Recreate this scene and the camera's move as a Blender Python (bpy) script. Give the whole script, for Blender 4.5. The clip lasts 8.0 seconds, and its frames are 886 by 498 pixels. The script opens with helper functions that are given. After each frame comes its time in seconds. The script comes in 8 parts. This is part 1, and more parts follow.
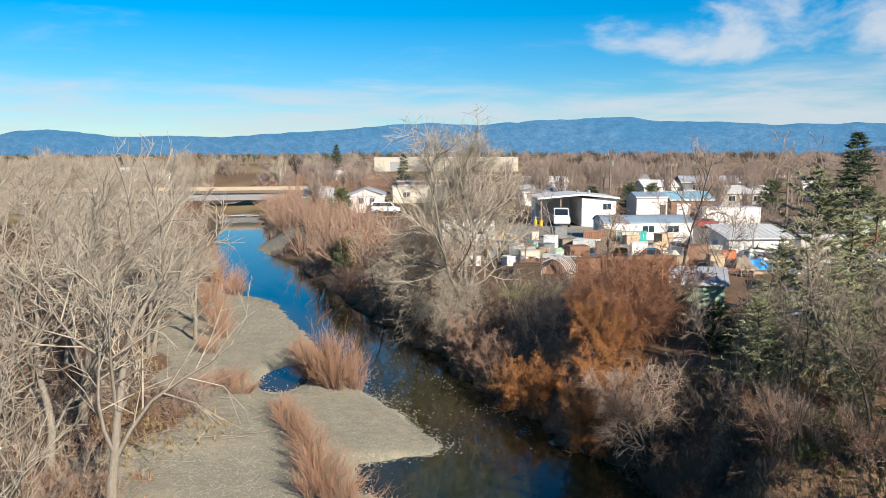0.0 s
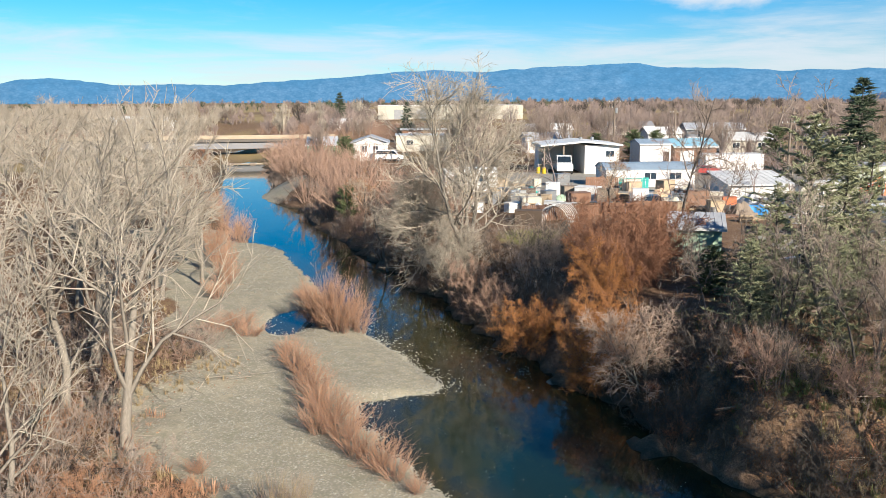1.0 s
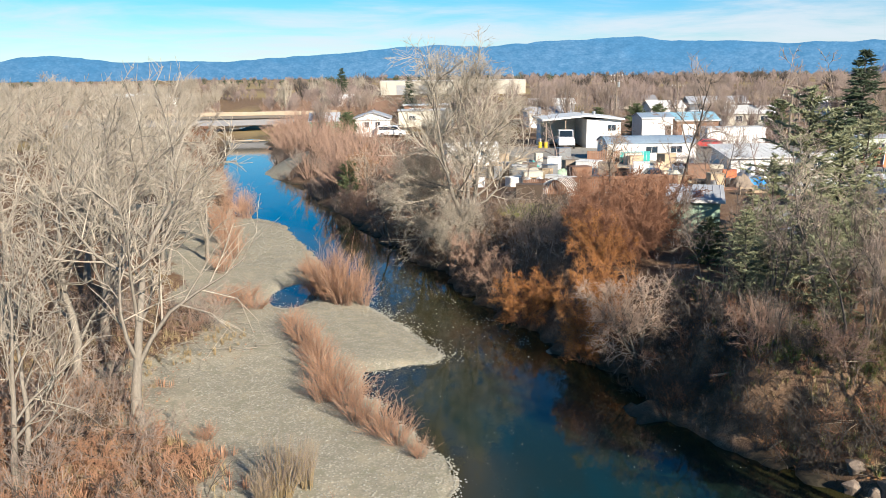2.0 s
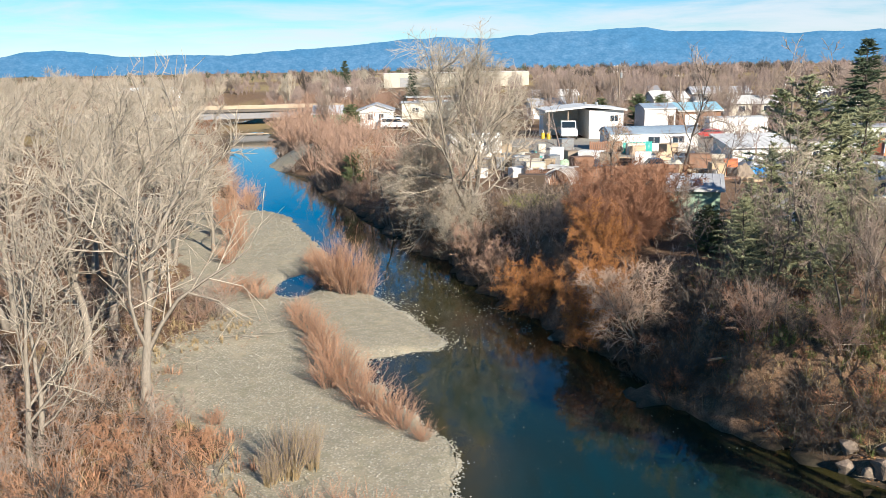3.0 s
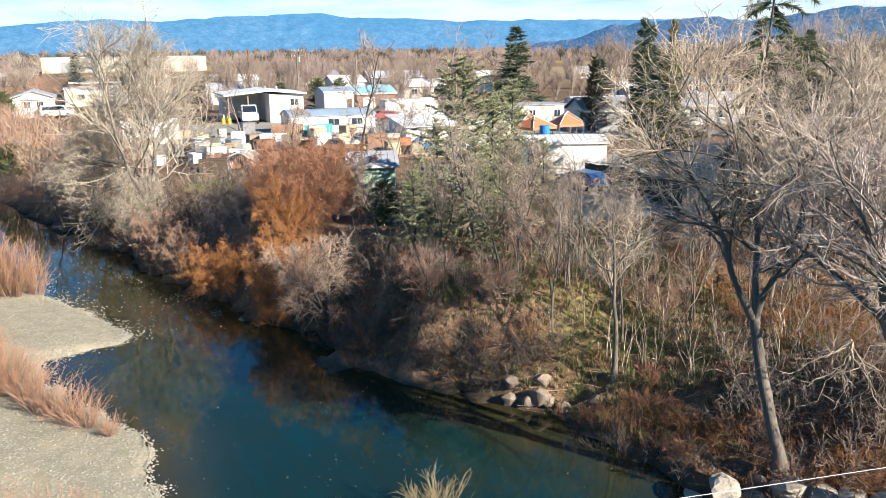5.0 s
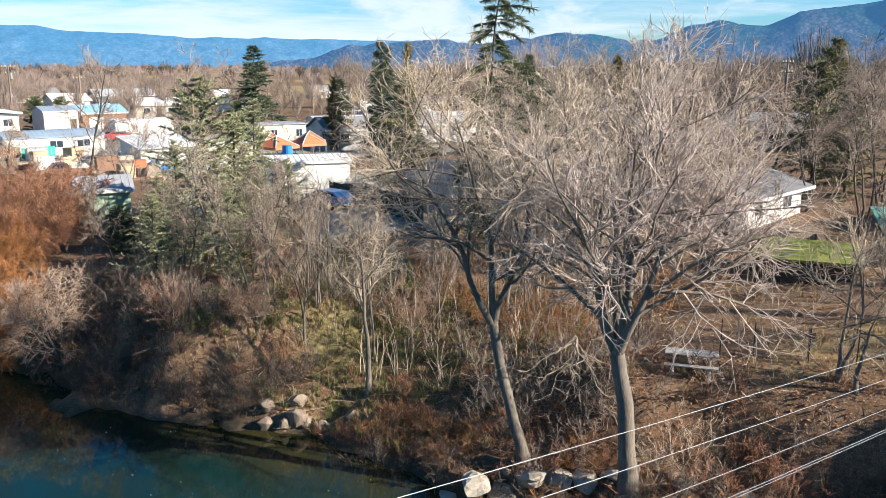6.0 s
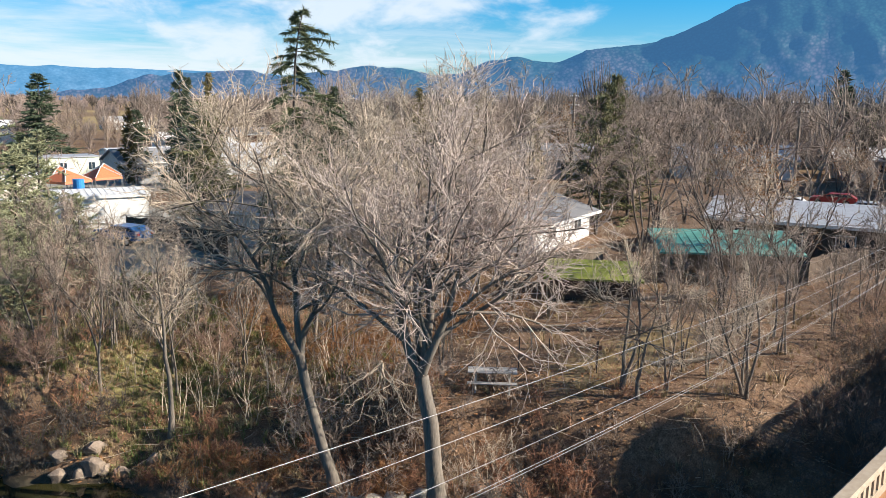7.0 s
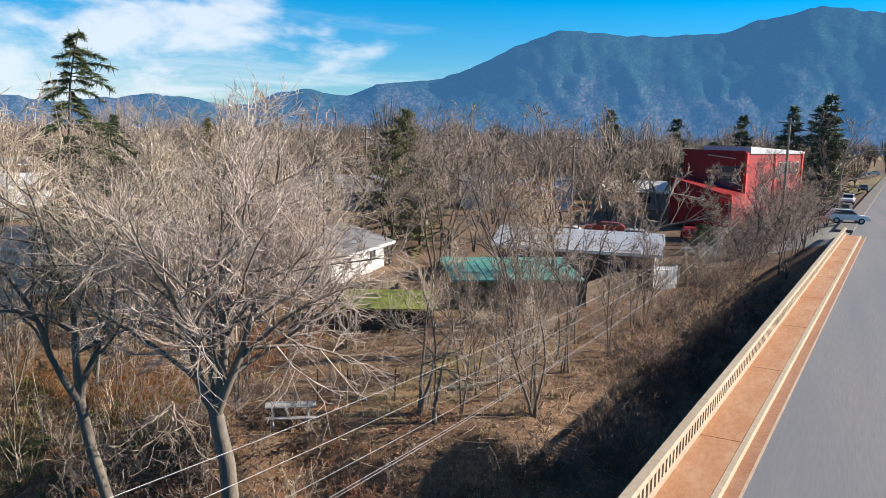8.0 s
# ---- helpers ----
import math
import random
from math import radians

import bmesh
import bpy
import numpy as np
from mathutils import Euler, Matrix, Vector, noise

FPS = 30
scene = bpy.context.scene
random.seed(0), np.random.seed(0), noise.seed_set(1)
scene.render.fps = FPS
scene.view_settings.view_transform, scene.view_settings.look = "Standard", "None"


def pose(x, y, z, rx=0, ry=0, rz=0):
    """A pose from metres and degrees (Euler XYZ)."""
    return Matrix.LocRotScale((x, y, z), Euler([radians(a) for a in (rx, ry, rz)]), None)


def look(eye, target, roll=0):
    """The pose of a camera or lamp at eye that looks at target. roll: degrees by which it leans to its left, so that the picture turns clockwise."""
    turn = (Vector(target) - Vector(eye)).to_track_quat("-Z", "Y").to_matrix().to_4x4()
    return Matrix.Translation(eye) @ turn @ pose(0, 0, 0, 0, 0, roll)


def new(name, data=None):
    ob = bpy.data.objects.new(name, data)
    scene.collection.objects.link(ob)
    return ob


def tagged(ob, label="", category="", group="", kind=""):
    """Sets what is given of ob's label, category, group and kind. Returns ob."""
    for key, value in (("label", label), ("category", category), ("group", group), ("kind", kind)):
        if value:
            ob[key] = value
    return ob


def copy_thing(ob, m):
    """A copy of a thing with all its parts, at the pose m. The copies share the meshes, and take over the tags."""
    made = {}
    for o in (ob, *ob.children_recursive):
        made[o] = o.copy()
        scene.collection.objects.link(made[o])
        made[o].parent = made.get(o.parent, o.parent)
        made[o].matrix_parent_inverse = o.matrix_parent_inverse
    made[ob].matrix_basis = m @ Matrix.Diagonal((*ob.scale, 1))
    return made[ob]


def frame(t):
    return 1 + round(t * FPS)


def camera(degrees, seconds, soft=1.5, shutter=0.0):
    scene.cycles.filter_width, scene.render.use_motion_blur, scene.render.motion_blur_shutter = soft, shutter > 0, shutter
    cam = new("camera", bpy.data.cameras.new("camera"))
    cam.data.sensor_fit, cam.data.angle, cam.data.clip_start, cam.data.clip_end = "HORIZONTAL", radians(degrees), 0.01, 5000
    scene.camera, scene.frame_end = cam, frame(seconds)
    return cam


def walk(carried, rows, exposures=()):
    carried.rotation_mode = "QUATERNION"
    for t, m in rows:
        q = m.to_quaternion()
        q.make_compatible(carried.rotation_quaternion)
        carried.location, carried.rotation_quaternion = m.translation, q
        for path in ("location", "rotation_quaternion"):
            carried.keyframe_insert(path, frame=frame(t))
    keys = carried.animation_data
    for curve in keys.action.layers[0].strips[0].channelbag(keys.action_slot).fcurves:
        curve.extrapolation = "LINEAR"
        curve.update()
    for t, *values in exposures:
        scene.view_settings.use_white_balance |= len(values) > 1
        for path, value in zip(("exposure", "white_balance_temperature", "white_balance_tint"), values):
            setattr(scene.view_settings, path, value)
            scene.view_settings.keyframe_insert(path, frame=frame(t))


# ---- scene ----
cam = camera(55.8, 8.0, soft=0.75)
PATH = [
    (0, (0.055, -0.321, 14.754), (0.067, 1.666, 14.523), -0.0),
    (0.5, (0.111, -0.805, 14.739), (0.121, 1.171, 14.429), -0.1),
    (1, (0.286, -1.251, 14.692), (0.286, 0.718, 14.34), -0.2),
    (1.5, (0.351, -1.706, 14.707), (0.349, 0.257, 14.324), -0.4),
    (2, (0.426, -2.058, 14.658), (0.417, -0.1, 14.25), -0.6),
    (3.5, (0.595, -3.133, 14.574), (0.576, -1.182, 14.137), -1.1),
    (4, (0.681, -3.449, 14.526), (0.745, -1.503, 14.067), -1.2),
    (4.5, (0.714, -3.591, 14.433), (1.086, -1.684, 13.959), -1.0),
    (5, (0.86, -3.861, 14.328), (1.545, -2.041, 13.861), -0.6),
    (5.2, (0.89, -4.002, 14.31), (1.693, -2.23, 13.844), -0.6),
    (6.3, (0.654, -4.304, 14.516), (1.974, -2.857, 14.118), 0.6),
    (6.5, (0.663, -4.445, 14.52), (2.049, -3.053, 14.141), 0.7),
    (7, (0.613, -4.758, 14.47), (2.146, -3.522, 14.12), 0.8),
    (7.5, (0.472, -4.791, 14.461), (2.143, -3.738, 14.146), 1.4),
    (8, (0.475, -4.79, 14.461), (2.275, -3.959, 14.196), 1.7),
]
EXPOSURES = [(0, 0.75), (0.5, 0.85), (2, 1.0), (3.5, 1.1), (5, 1.35), (6.5, 1.2), (8, 1.13)]
walk(cam, [(t, look(eye, target, roll)) for t, eye, target, roll in PATH], EXPOSURES)

# ---- daylight: low winter sun from the south-east ----
SUN_EL, SUN_AZ = radians(25.0), radians(146)      # azimuth clockwise from +y
sun_dir = Vector((math.sin(SUN_AZ) * math.cos(SUN_EL), math.cos(SUN_AZ) * math.cos(SUN_EL), math.sin(SUN_EL)))
sun = new("sun", bpy.data.lights.new("sun", "SUN"))
sun.data.energy, sun.data.angle, sun.data.color = 5.0, radians(0.5), (1.0, 0.92, 0.80)
sun.matrix_basis = look(sun_dir * 300, (0, 0, 0))

world = bpy.data.worlds.new("sky")
scene.world = world
world.use_nodes = True


def sky_nodes():
    nt = world.node_tree
    nt.nodes.clear()
    n, l = nt.nodes.new, nt.links.new

    def math_node(op, a, b=None, clamp=False):
        m = n("ShaderNodeMath")
        m.operation, m.use_clamp = op, clamp
        for i, v in enumerate((a, b)):
            if v is None:
                continue
            if isinstance(v, (int, float)):
                m.inputs[i].default_value = v
            else:
                l(v, m.inputs[i])
        return m.outputs[0]

    out, bg = n("ShaderNodeOutputWorld"), n("ShaderNodeBackground")
    bg.inputs["Strength"].default_value = 0.055
    sky = n("ShaderNodeTexSky")
    sky.sky_type, sky.sun_disc = "NISHITA", False
    sky.sun_elevation, sky.sun_rotation = SUN_EL, SUN_AZ
    sky.altitude, sky.air_density, sky.dust_density, sky.ozone_density = 400, 1.0, 0.0, 3.0
    hs = n("ShaderNodeHueSaturation")
    hs.inputs["Saturation"].default_value = 1.15
    tc, sep = n("ShaderNodeTexCoord"), n("ShaderNodeSeparateXYZ")
    l(tc.outputs["Generated"], sep.inputs[0])
    x, y, z = sep.outputs
    # deep blue above the hills, paling towards the horizon
    height = n("ShaderNodeMapRange")
    height.inputs[1].default_value, height.inputs[2].default_value = 0.02, 0.19
    l(z, height.inputs[0])
    shade = n("ShaderNodeMix")
    shade.data_type = "RGBA"
    l(height.outputs[0], shade.inputs["Factor"])
    shade.inputs[6].default_value, shade.inputs[7].default_value = (0.72, 0.93, 1.14, 1), (0.33, 1.0, 1.36, 1)
    # Zenith, out of view, is made paler to take blue out of the shade.
    zenith = n("ShaderNodeMapRange")
    zenith.inputs[1].default_value, zenith.inputs[2].default_value = 0.22, 0.7
    l(z, zenith.inputs[0])
    dome = n("ShaderNodeMix")
    dome.data_type = "RGBA"
    l(zenith.outputs[0], dome.inputs["Factor"])
    l(shade.outputs[2], dome.inputs[6])
    dome.inputs[7].default_value = (0.95, 1.05, 1.10, 1)
    tint = n("ShaderNodeMix")
    tint.data_type, tint.blend_type = "RGBA", "MULTIPLY"
    tint.inputs["Factor"].default_value = 1.0
    l(sky.outputs[0], tint.inputs[6])
    l(dome.outputs[2], tint.inputs[7])
    l(tint.outputs[2], hs.inputs["Color"])
    # clouds lie on a high flat layer
    up = math_node("ADD", math_node("MAXIMUM", z, 0.0), 0.07)
    comb = n("ShaderNodeCombineXYZ")
    l(math_node("DIVIDE", x, up), comb.inputs[0])
    l(math_node("DIVIDE", y, up), comb.inputs[1])
    noise_a = n("ShaderNodeTexNoise")
    noise_a.inputs["Scale"].default_value, noise_a.inputs["Detail"].default_value = 0.55, 9
    noise_a.inputs["Roughness"].default_value = 0.62
    noise_a.inputs["Distortion"].default_value = 0.35
    l(comb.outputs[0], noise_a.inputs["Vector"])

    def bank(az, el, width, height):
        """How near a direction is to a bank of cloud."""
        a = n("ShaderNodeMath")
        a.operation = "ARCTAN2"
        l(x, a.inputs[0]), l(y, a.inputs[1])
        da = math_node("DIVIDE", math_node("SUBTRACT", a.outputs[0], radians(az)), radians(width))
        de = math_node("DIVIDE", math_node("SUBTRACT", z, math.sin(radians(el))), math.sin(radians(height)))
        q = math_node("ADD", math_node("MULTIPLY", da, da), math_node("MULTIPLY", de, de))
        return math_node("POWER", 2.718, math_node("MULTIPLY", q, -1.0))

    puff = n("ShaderNodeTexNoise")
    puff.inputs["Scale"].default_value, puff.inputs["Detail"].default_value, puff.inputs["Roughness"].default_value = 9.0, 8, 0.55
    puff.inputs["Distortion"].default_value = 0.25
    puff_map = n("ShaderNodeMapping")
    puff_map.inputs["Scale"].default_value = (1, 1, 2.2)
    l(tc.outputs["Generated"], puff_map.inputs[0])
    l(puff_map.outputs[0], puff.inputs["Vector"])
    heaps = math_node("ADD", math_node("MULTIPLY", bank(20, 7.7, 10, 2.4), 0.27), math_node("MULTIPLY", bank(44, 5.6, 15, 3.2), 0.40))
    lumps = math_node("ADD", math_node("MULTIPLY", math_node("SUBTRACT", puff.outputs[0], 0.5), 1.7), 0.5)
    heap_dens = math_node("MULTIPLY", math_node("ADD", lumps, heaps), math_node("MINIMUM", math_node("MULTIPLY", heaps, 9.0), 1.0))
    streaks = math_node("ADD", noise_a.outputs[0], math_node("ADD", math_node("MULTIPLY", bank(10, 2.4, 60, 2.2), 0.33), math_node("MULTIPLY", bank(36, 3.2, 16, 2.4), 0.10)))
    dens = math_node("MAXIMUM", heap_dens, streaks)
    ramp = n("ShaderNodeMapRange")
    ramp.interpolation_type = "SMOOTHSTEP"
    ramp.inputs[1].default_value, ramp.inputs[2].default_value = 0.54, 0.96
    l(dens, ramp.inputs[0])
    cloud = math_node("MULTIPLY", ramp.outputs[0], 0.82)
    mix = n("ShaderNodeMix")
    mix.data_type = "RGBA"
    l(cloud, mix.inputs["Factor"])
    l(hs.outputs[0], mix.inputs[6])
    mix.inputs[7].default_value = (7.4, 8.0, 8.7, 1)
    l(mix.outputs[2], bg.inputs["Color"])
    l(bg.outputs[0], out.inputs[0])


sky_nodes()
# ---- materials ----
def mix_rgb(nt, fac, a, b):
    m = nt.nodes.new("ShaderNodeMix")
    m.data_type = "RGBA"
    for sock, v in ((m.inputs["Factor"], fac), (m.inputs[6], a), (m.inputs[7], b)):
        if hasattr(v, "is_output"):
            nt.links.new(v, sock)
        else:
            sock.default_value = v if isinstance(v, float) else (*v, 1)
    return m.outputs[2]


def noise_node(nt, vec, scale, detail=4, rough=0.55):
    n = nt.nodes.new("ShaderNodeTexNoise")
    n.inputs["Scale"].default_value, n.inputs["Detail"].default_value, n.inputs["Roughness"].default_value = scale, detail, rough
    nt.links.new(vec, n.inputs["Vector"])
    return n.outputs[0]


def ranged(nt, value, lo, hi, a=0.0, b=1.0):
    m = nt.nodes.new("ShaderNodeMapRange")
    for i, v in enumerate((lo, hi, a, b)):
        m.inputs[i + 1].default_value = v
    nt.links.new(value, m.inputs[0])
    return m.outputs[0]


def surface(name, c1, c2, c3=None, coarse=0.6, fine=9.0, rough=0.85, bump=0.3, dist=0.02, metal=0.0, vary=0.12, stretch=None, space="Object", spec=0.3):
    """A rough surface: two colours mingled at a coarse scale, a third as fine grain, and relief; copies differ a little."""
    m = bpy.data.materials.new(name)
    m.use_nodes = True
    nt = m.node_tree
    bsdf = nt.nodes["Principled BSDF"]
    tc = nt.nodes.new("ShaderNodeTexCoord")
    vec = tc.outputs["Object"]
    if space == "World":
        vec = nt.nodes.new("ShaderNodeNewGeometry").outputs["Position"]
    if stretch:
        mp = nt.nodes.new("ShaderNodeMapping")
        mp.inputs["Scale"].default_value = stretch
        nt.links.new(vec, mp.inputs[0])
        vec = mp.outputs[0]
    a = ranged(nt, noise_node(nt, vec, coarse, 5), 0.32, 0.68)
    b = ranged(nt, noise_node(nt, vec, fine, 3), 0.35, 0.7)
    col = mix_rgb(nt, a, c1, c2)
    c3 = c3 or tuple(0.6 * v for v in c1)
    half = nt.nodes.new("ShaderNodeMath")
    half.operation = "MULTIPLY"
    half.inputs[1].default_value = 0.55
    nt.links.new(b, half.inputs[0])
    col = mix_rgb(nt, half.outputs[0], col, c3)
    if vary:
        info = nt.nodes.new("ShaderNodeObjectInfo")
        hs = nt.nodes.new("ShaderNodeHueSaturation")
        nt.links.new(ranged(nt, info.outputs["Random"], 0, 1, 1 - vary, 1 + vary), hs.inputs["Value"])
        nt.links.new(col, hs.inputs["Color"])
        col = hs.outputs[0]
    nt.links.new(col, bsdf.inputs["Base Color"])
    bsdf.inputs["Roughness"].default_value, bsdf.inputs["Metallic"].default_value = rough, metal
    bsdf.inputs["Specular IOR Level"].default_value = spec
    if bump:
        bp = nt.nodes.new("ShaderNodeBump")
        bp.inputs["Strength"].default_value, bp.inputs["Distance"].default_value = bump, dist
        nt.links.new(noise_node(nt, vec, fine * 1.7, 4), bp.inputs["Height"])
        nt.links.new(bp.outputs[0], bsdf.inputs["Normal"])
    return m


M = {
    "bark": surface("grey_bark", (0.22, 0.185, 0.15), (0.15, 0.125, 0.10), (0.085, 0.07, 0.056), 1.2, 14, stretch=(1, 1, 0.25), bump=0.6, dist=0.03),
    "bark_pale": surface("pale_bark", (0.29, 0.25, 0.20), (0.20, 0.17, 0.135), (0.11, 0.095, 0.075), 1.5, 14, stretch=(1, 1, 0.25), bump=0.6, dist=0.03),
    "bark_dark": surface("dark_bark", (0.085, 0.068, 0.055), (0.13, 0.11, 0.095), (0.04, 0.034, 0.03), 1.2, 14, stretch=(1, 1, 0.25), bump=0.6, dist=0.03),
    "twig_tan": surface("tan_twigs", (0.52, 0.45, 0.35), (0.36, 0.305, 0.24), (0.19, 0.155, 0.12), 0.5, 3, bump=0),
    "twig_grey": surface("grey_twigs", (0.61, 0.50, 0.38), (0.45, 0.36, 0.27), (0.24, 0.19, 0.14), 0.5, 3, bump=0),
    "twig_pink": surface("pinkish_twigs", (0.40, 0.26, 0.185), (0.31, 0.20, 0.145), (0.19, 0.115, 0.085), 0.5, 3, bump=0),
    "twig_orange": surface("orange_willow_twigs", (0.50, 0.225, 0.075), (0.38, 0.165, 0.055), (0.17, 0.07, 0.03), 0.5, 3, bump=0),
    "twig_red": surface("red_willow_twigs", (0.36, 0.18, 0.105), (0.27, 0.13, 0.075), (0.13, 0.062, 0.04), 0.5, 3, bump=0),
    # Near-black twigs; on the banks this colour also stands in for shade.
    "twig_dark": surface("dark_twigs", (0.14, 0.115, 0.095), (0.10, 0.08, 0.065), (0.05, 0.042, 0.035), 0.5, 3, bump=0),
    "twig_lilac": surface("lilac_brown_twigs", (0.61, 0.50, 0.425), (0.46, 0.37, 0.315), (0.23, 0.18, 0.15), 0.5, 3, bump=0),
    "twig_blush": surface("blush_brown_twigs", (0.50, 0.365, 0.275), (0.38, 0.275, 0.205), (0.19, 0.13, 0.095), 0.5, 3, bump=0),
    "twig_brown": surface("brown_twigs", (0.38, 0.295, 0.235), (0.28, 0.215, 0.17), (0.13, 0.10, 0.08), 0.5, 3, bump=0),
    # Distance haze is put into this paler mauve twig colour.
    "twig_far": surface("mauve_brown_hazed_twigs", (0.36, 0.275, 0.235), (0.27, 0.205, 0.175), (0.17, 0.13, 0.11), 0.02, 1, bump=0, space="World"),
    "reed": surface("dry_reeds", (0.50, 0.29, 0.175), (0.41, 0.22, 0.13), (0.29, 0.15, 0.09), 0.8, 4, bump=0),
    "dry_grass": surface("dry_grass", (0.44, 0.34, 0.19), (0.34, 0.25, 0.13), (0.22, 0.15, 0.08), 0.8, 4, bump=0),
    "green_weeds": surface("green_weeds", (0.14, 0.17, 0.05), (0.20, 0.20, 0.07), (0.09, 0.10, 0.035), 0.8, 4, bump=0),
    "needle": surface("conifer_needles", (0.09, 0.115, 0.05), (0.13, 0.145, 0.065), (0.045, 0.06, 0.03), 0.8, 5, bump=0, rough=0.7),
    "needle_olive": surface("olive_conifer_needles", (0.15, 0.145, 0.06), (0.20, 0.185, 0.085), (0.07, 0.07, 0.03), 0.8, 5, bump=0, rough=0.7),
    "needle_grey": surface("grey_green_needles", (0.24, 0.25, 0.135), (0.33, 0.325, 0.19), (0.085, 0.095, 0.05), 0.8, 5, bump=0, rough=0.7),
    "needle_dark": surface("dark_needles", (0.055, 0.08, 0.045), (0.085, 0.105, 0.055), (0.03, 0.042, 0.025), 0.8, 5, bump=0, rough=0.7),
    "needle_gold": surface("golden_cypress_needles", (0.17, 0.12, 0.035), (0.12, 0.105, 0.035), (0.07, 0.06, 0.02), 0.8, 5, bump=0, rough=0.7),
    "dead_leaf": surface("withered_leaves", (0.36, 0.17, 0.07), (0.28, 0.14, 0.06), (0.18, 0.09, 0.04), 1.5, 6, bump=0),
    "litter": surface("dead_leaf_litter", (0.34, 0.21, 0.13), (0.26, 0.155, 0.095), (0.42, 0.30, 0.20), 0.9, 8, bump=0),
    "rock": surface("riprap_rock", (0.31, 0.24, 0.185), (0.22, 0.17, 0.13), (0.11, 0.085, 0.062), 1.4, 9, bump=0.6, dist=0.04),
    "pale_rock": surface("pale_broken_ledge", (0.50, 0.45, 0.37), (0.40, 0.35, 0.28), (0.25, 0.215, 0.17), 1.8, 9, bump=0.8, dist=0.05),
    "wood_grey": surface("bleached_grey_wood", (0.42, 0.40, 0.37), (0.34, 0.32, 0.295), (0.24, 0.225, 0.205), 0.8, 10, bump=0.3),
    "pebble": surface("river_pebbles", (0.26, 0.245, 0.20), (0.36, 0.34, 0.28), (0.16, 0.15, 0.12), 2.5, 9, bump=0),
    "pale_pebble": surface("pale_river_pebbles", (0.37, 0.35, 0.29), (0.30, 0.28, 0.235), (0.18, 0.17, 0.14), 2.5, 9, bump=0),
    "concrete": surface("weathered_concrete", (0.43, 0.35, 0.255), (0.37, 0.29, 0.205), (0.27, 0.20, 0.135), 0.35, 6, bump=0.25, space="World"),
    "dark_concrete": surface("dark_stained_concrete", (0.17, 0.15, 0.13), (0.13, 0.115, 0.10), (0.09, 0.08, 0.07), 0.35, 6, bump=0.2, space="World"),
    "sidewalk": surface("rust_stained_concrete", (0.38, 0.17, 0.075), (0.44, 0.26, 0.15), (0.27, 0.115, 0.05), 0.7, 5, bump=0.3, space="World", stretch=(0.5, 1.3, 1)),
    "gutter": surface("rusty_gutter_grit", (0.30, 0.135, 0.07), (0.34, 0.19, 0.115), (0.20, 0.085, 0.045), 0.6, 9, bump=0.3, space="World"),
    "asphalt": surface("worn_asphalt", (0.120, 0.124, 0.137), (0.185, 0.172, 0.172), (0.115, 0.113, 0.118), 0.42, 16, bump=0.3, dist=0.006, space="World", stretch=(0.06, 1, 1)),
    "white_line": surface("worn_white_line", (0.46, 0.36, 0.28), (0.40, 0.28, 0.20), (0.28, 0.165, 0.10), 1.4, 12, bump=0, space="World"),
    "yellow_line": surface("worn_yellow_line", (0.60, 0.40, 0.10), (0.50, 0.34, 0.10), None, 1.4, 8, bump=0, space="World"),
    "white_paint": surface("white_painted_wall", (0.76, 0.745, 0.71), (0.66, 0.645, 0.615), (0.50, 0.48, 0.445), 0.5, 4, bump=0.05, rough=0.6),
    "cream_paint": surface("cream_painted_wall", (0.58, 0.53, 0.43), (0.52, 0.47, 0.38), None, 0.5, 4, bump=0.05, rough=0.6),
    "green_paint": surface("pale_green_siding", (0.35, 0.47, 0.33), (0.30, 0.41, 0.29), (0.24, 0.32, 0.23), 0.6, 4, bump=0.05, rough=0.6),
    "mint_paint": surface("pale_mint_siding", (0.62, 0.66, 0.52), (0.56, 0.60, 0.47), None, 0.6, 4, bump=0.05, rough=0.6),
    "grey_paint": surface("grey_siding", (0.36, 0.36, 0.36), (0.30, 0.30, 0.30), None, 0.6, 4, bump=0.05, rough=0.6),
    "brown_paint": surface("dark_brown_siding", (0.12, 0.085, 0.06), (0.09, 0.065, 0.05), None, 0.6, 5, bump=0.1),
    "red_paint": surface("red_painted_wall", (0.27, 0.012, 0.012), (0.22, 0.009, 0.010), (0.17, 0.006, 0.008), 0.4, 3, bump=0.05, rough=0.55),
    "red_trim": surface("bright_red_trim", (0.75, 0.045, 0.03), (0.65, 0.035, 0.025), None, 0.6, 4, bump=0, rough=0.5),
    "blue_paint": surface("blue_painted_metal", (0.13, 0.30, 0.46), (0.17, 0.36, 0.50), None, 0.6, 4, bump=0, rough=0.5),
    "roof_grey": surface("grey_metal_roof", (0.42, 0.43, 0.45), (0.35, 0.36, 0.38), (0.27, 0.27, 0.28), 0.4, 3, bump=0.1, rough=0.55),
    "roof_bluegrey": surface("blue_grey_metal_roof", (0.30, 0.38, 0.45), (0.25, 0.32, 0.39), (0.20, 0.25, 0.30), 0.4, 3, bump=0.1, rough=0.5),
    "roof_blue": surface("faded_blue_roof", (0.22, 0.42, 0.52), (0.28, 0.48, 0.56), (0.18, 0.33, 0.42), 0.4, 3, bump=0.1, rough=0.6),
    "roof_white": surface("white_metal_roof", (0.68, 0.675, 0.655), (0.56, 0.555, 0.535), (0.40, 0.38, 0.355), 0.5, 4, bump=0.05, rough=0.5),
    "roof_green": surface("teal_green_roof_sheet", (0.07, 0.24, 0.195), (0.13, 0.33, 0.28), (0.05, 0.10, 0.085), 0.9, 4, bump=0.15, rough=0.6),
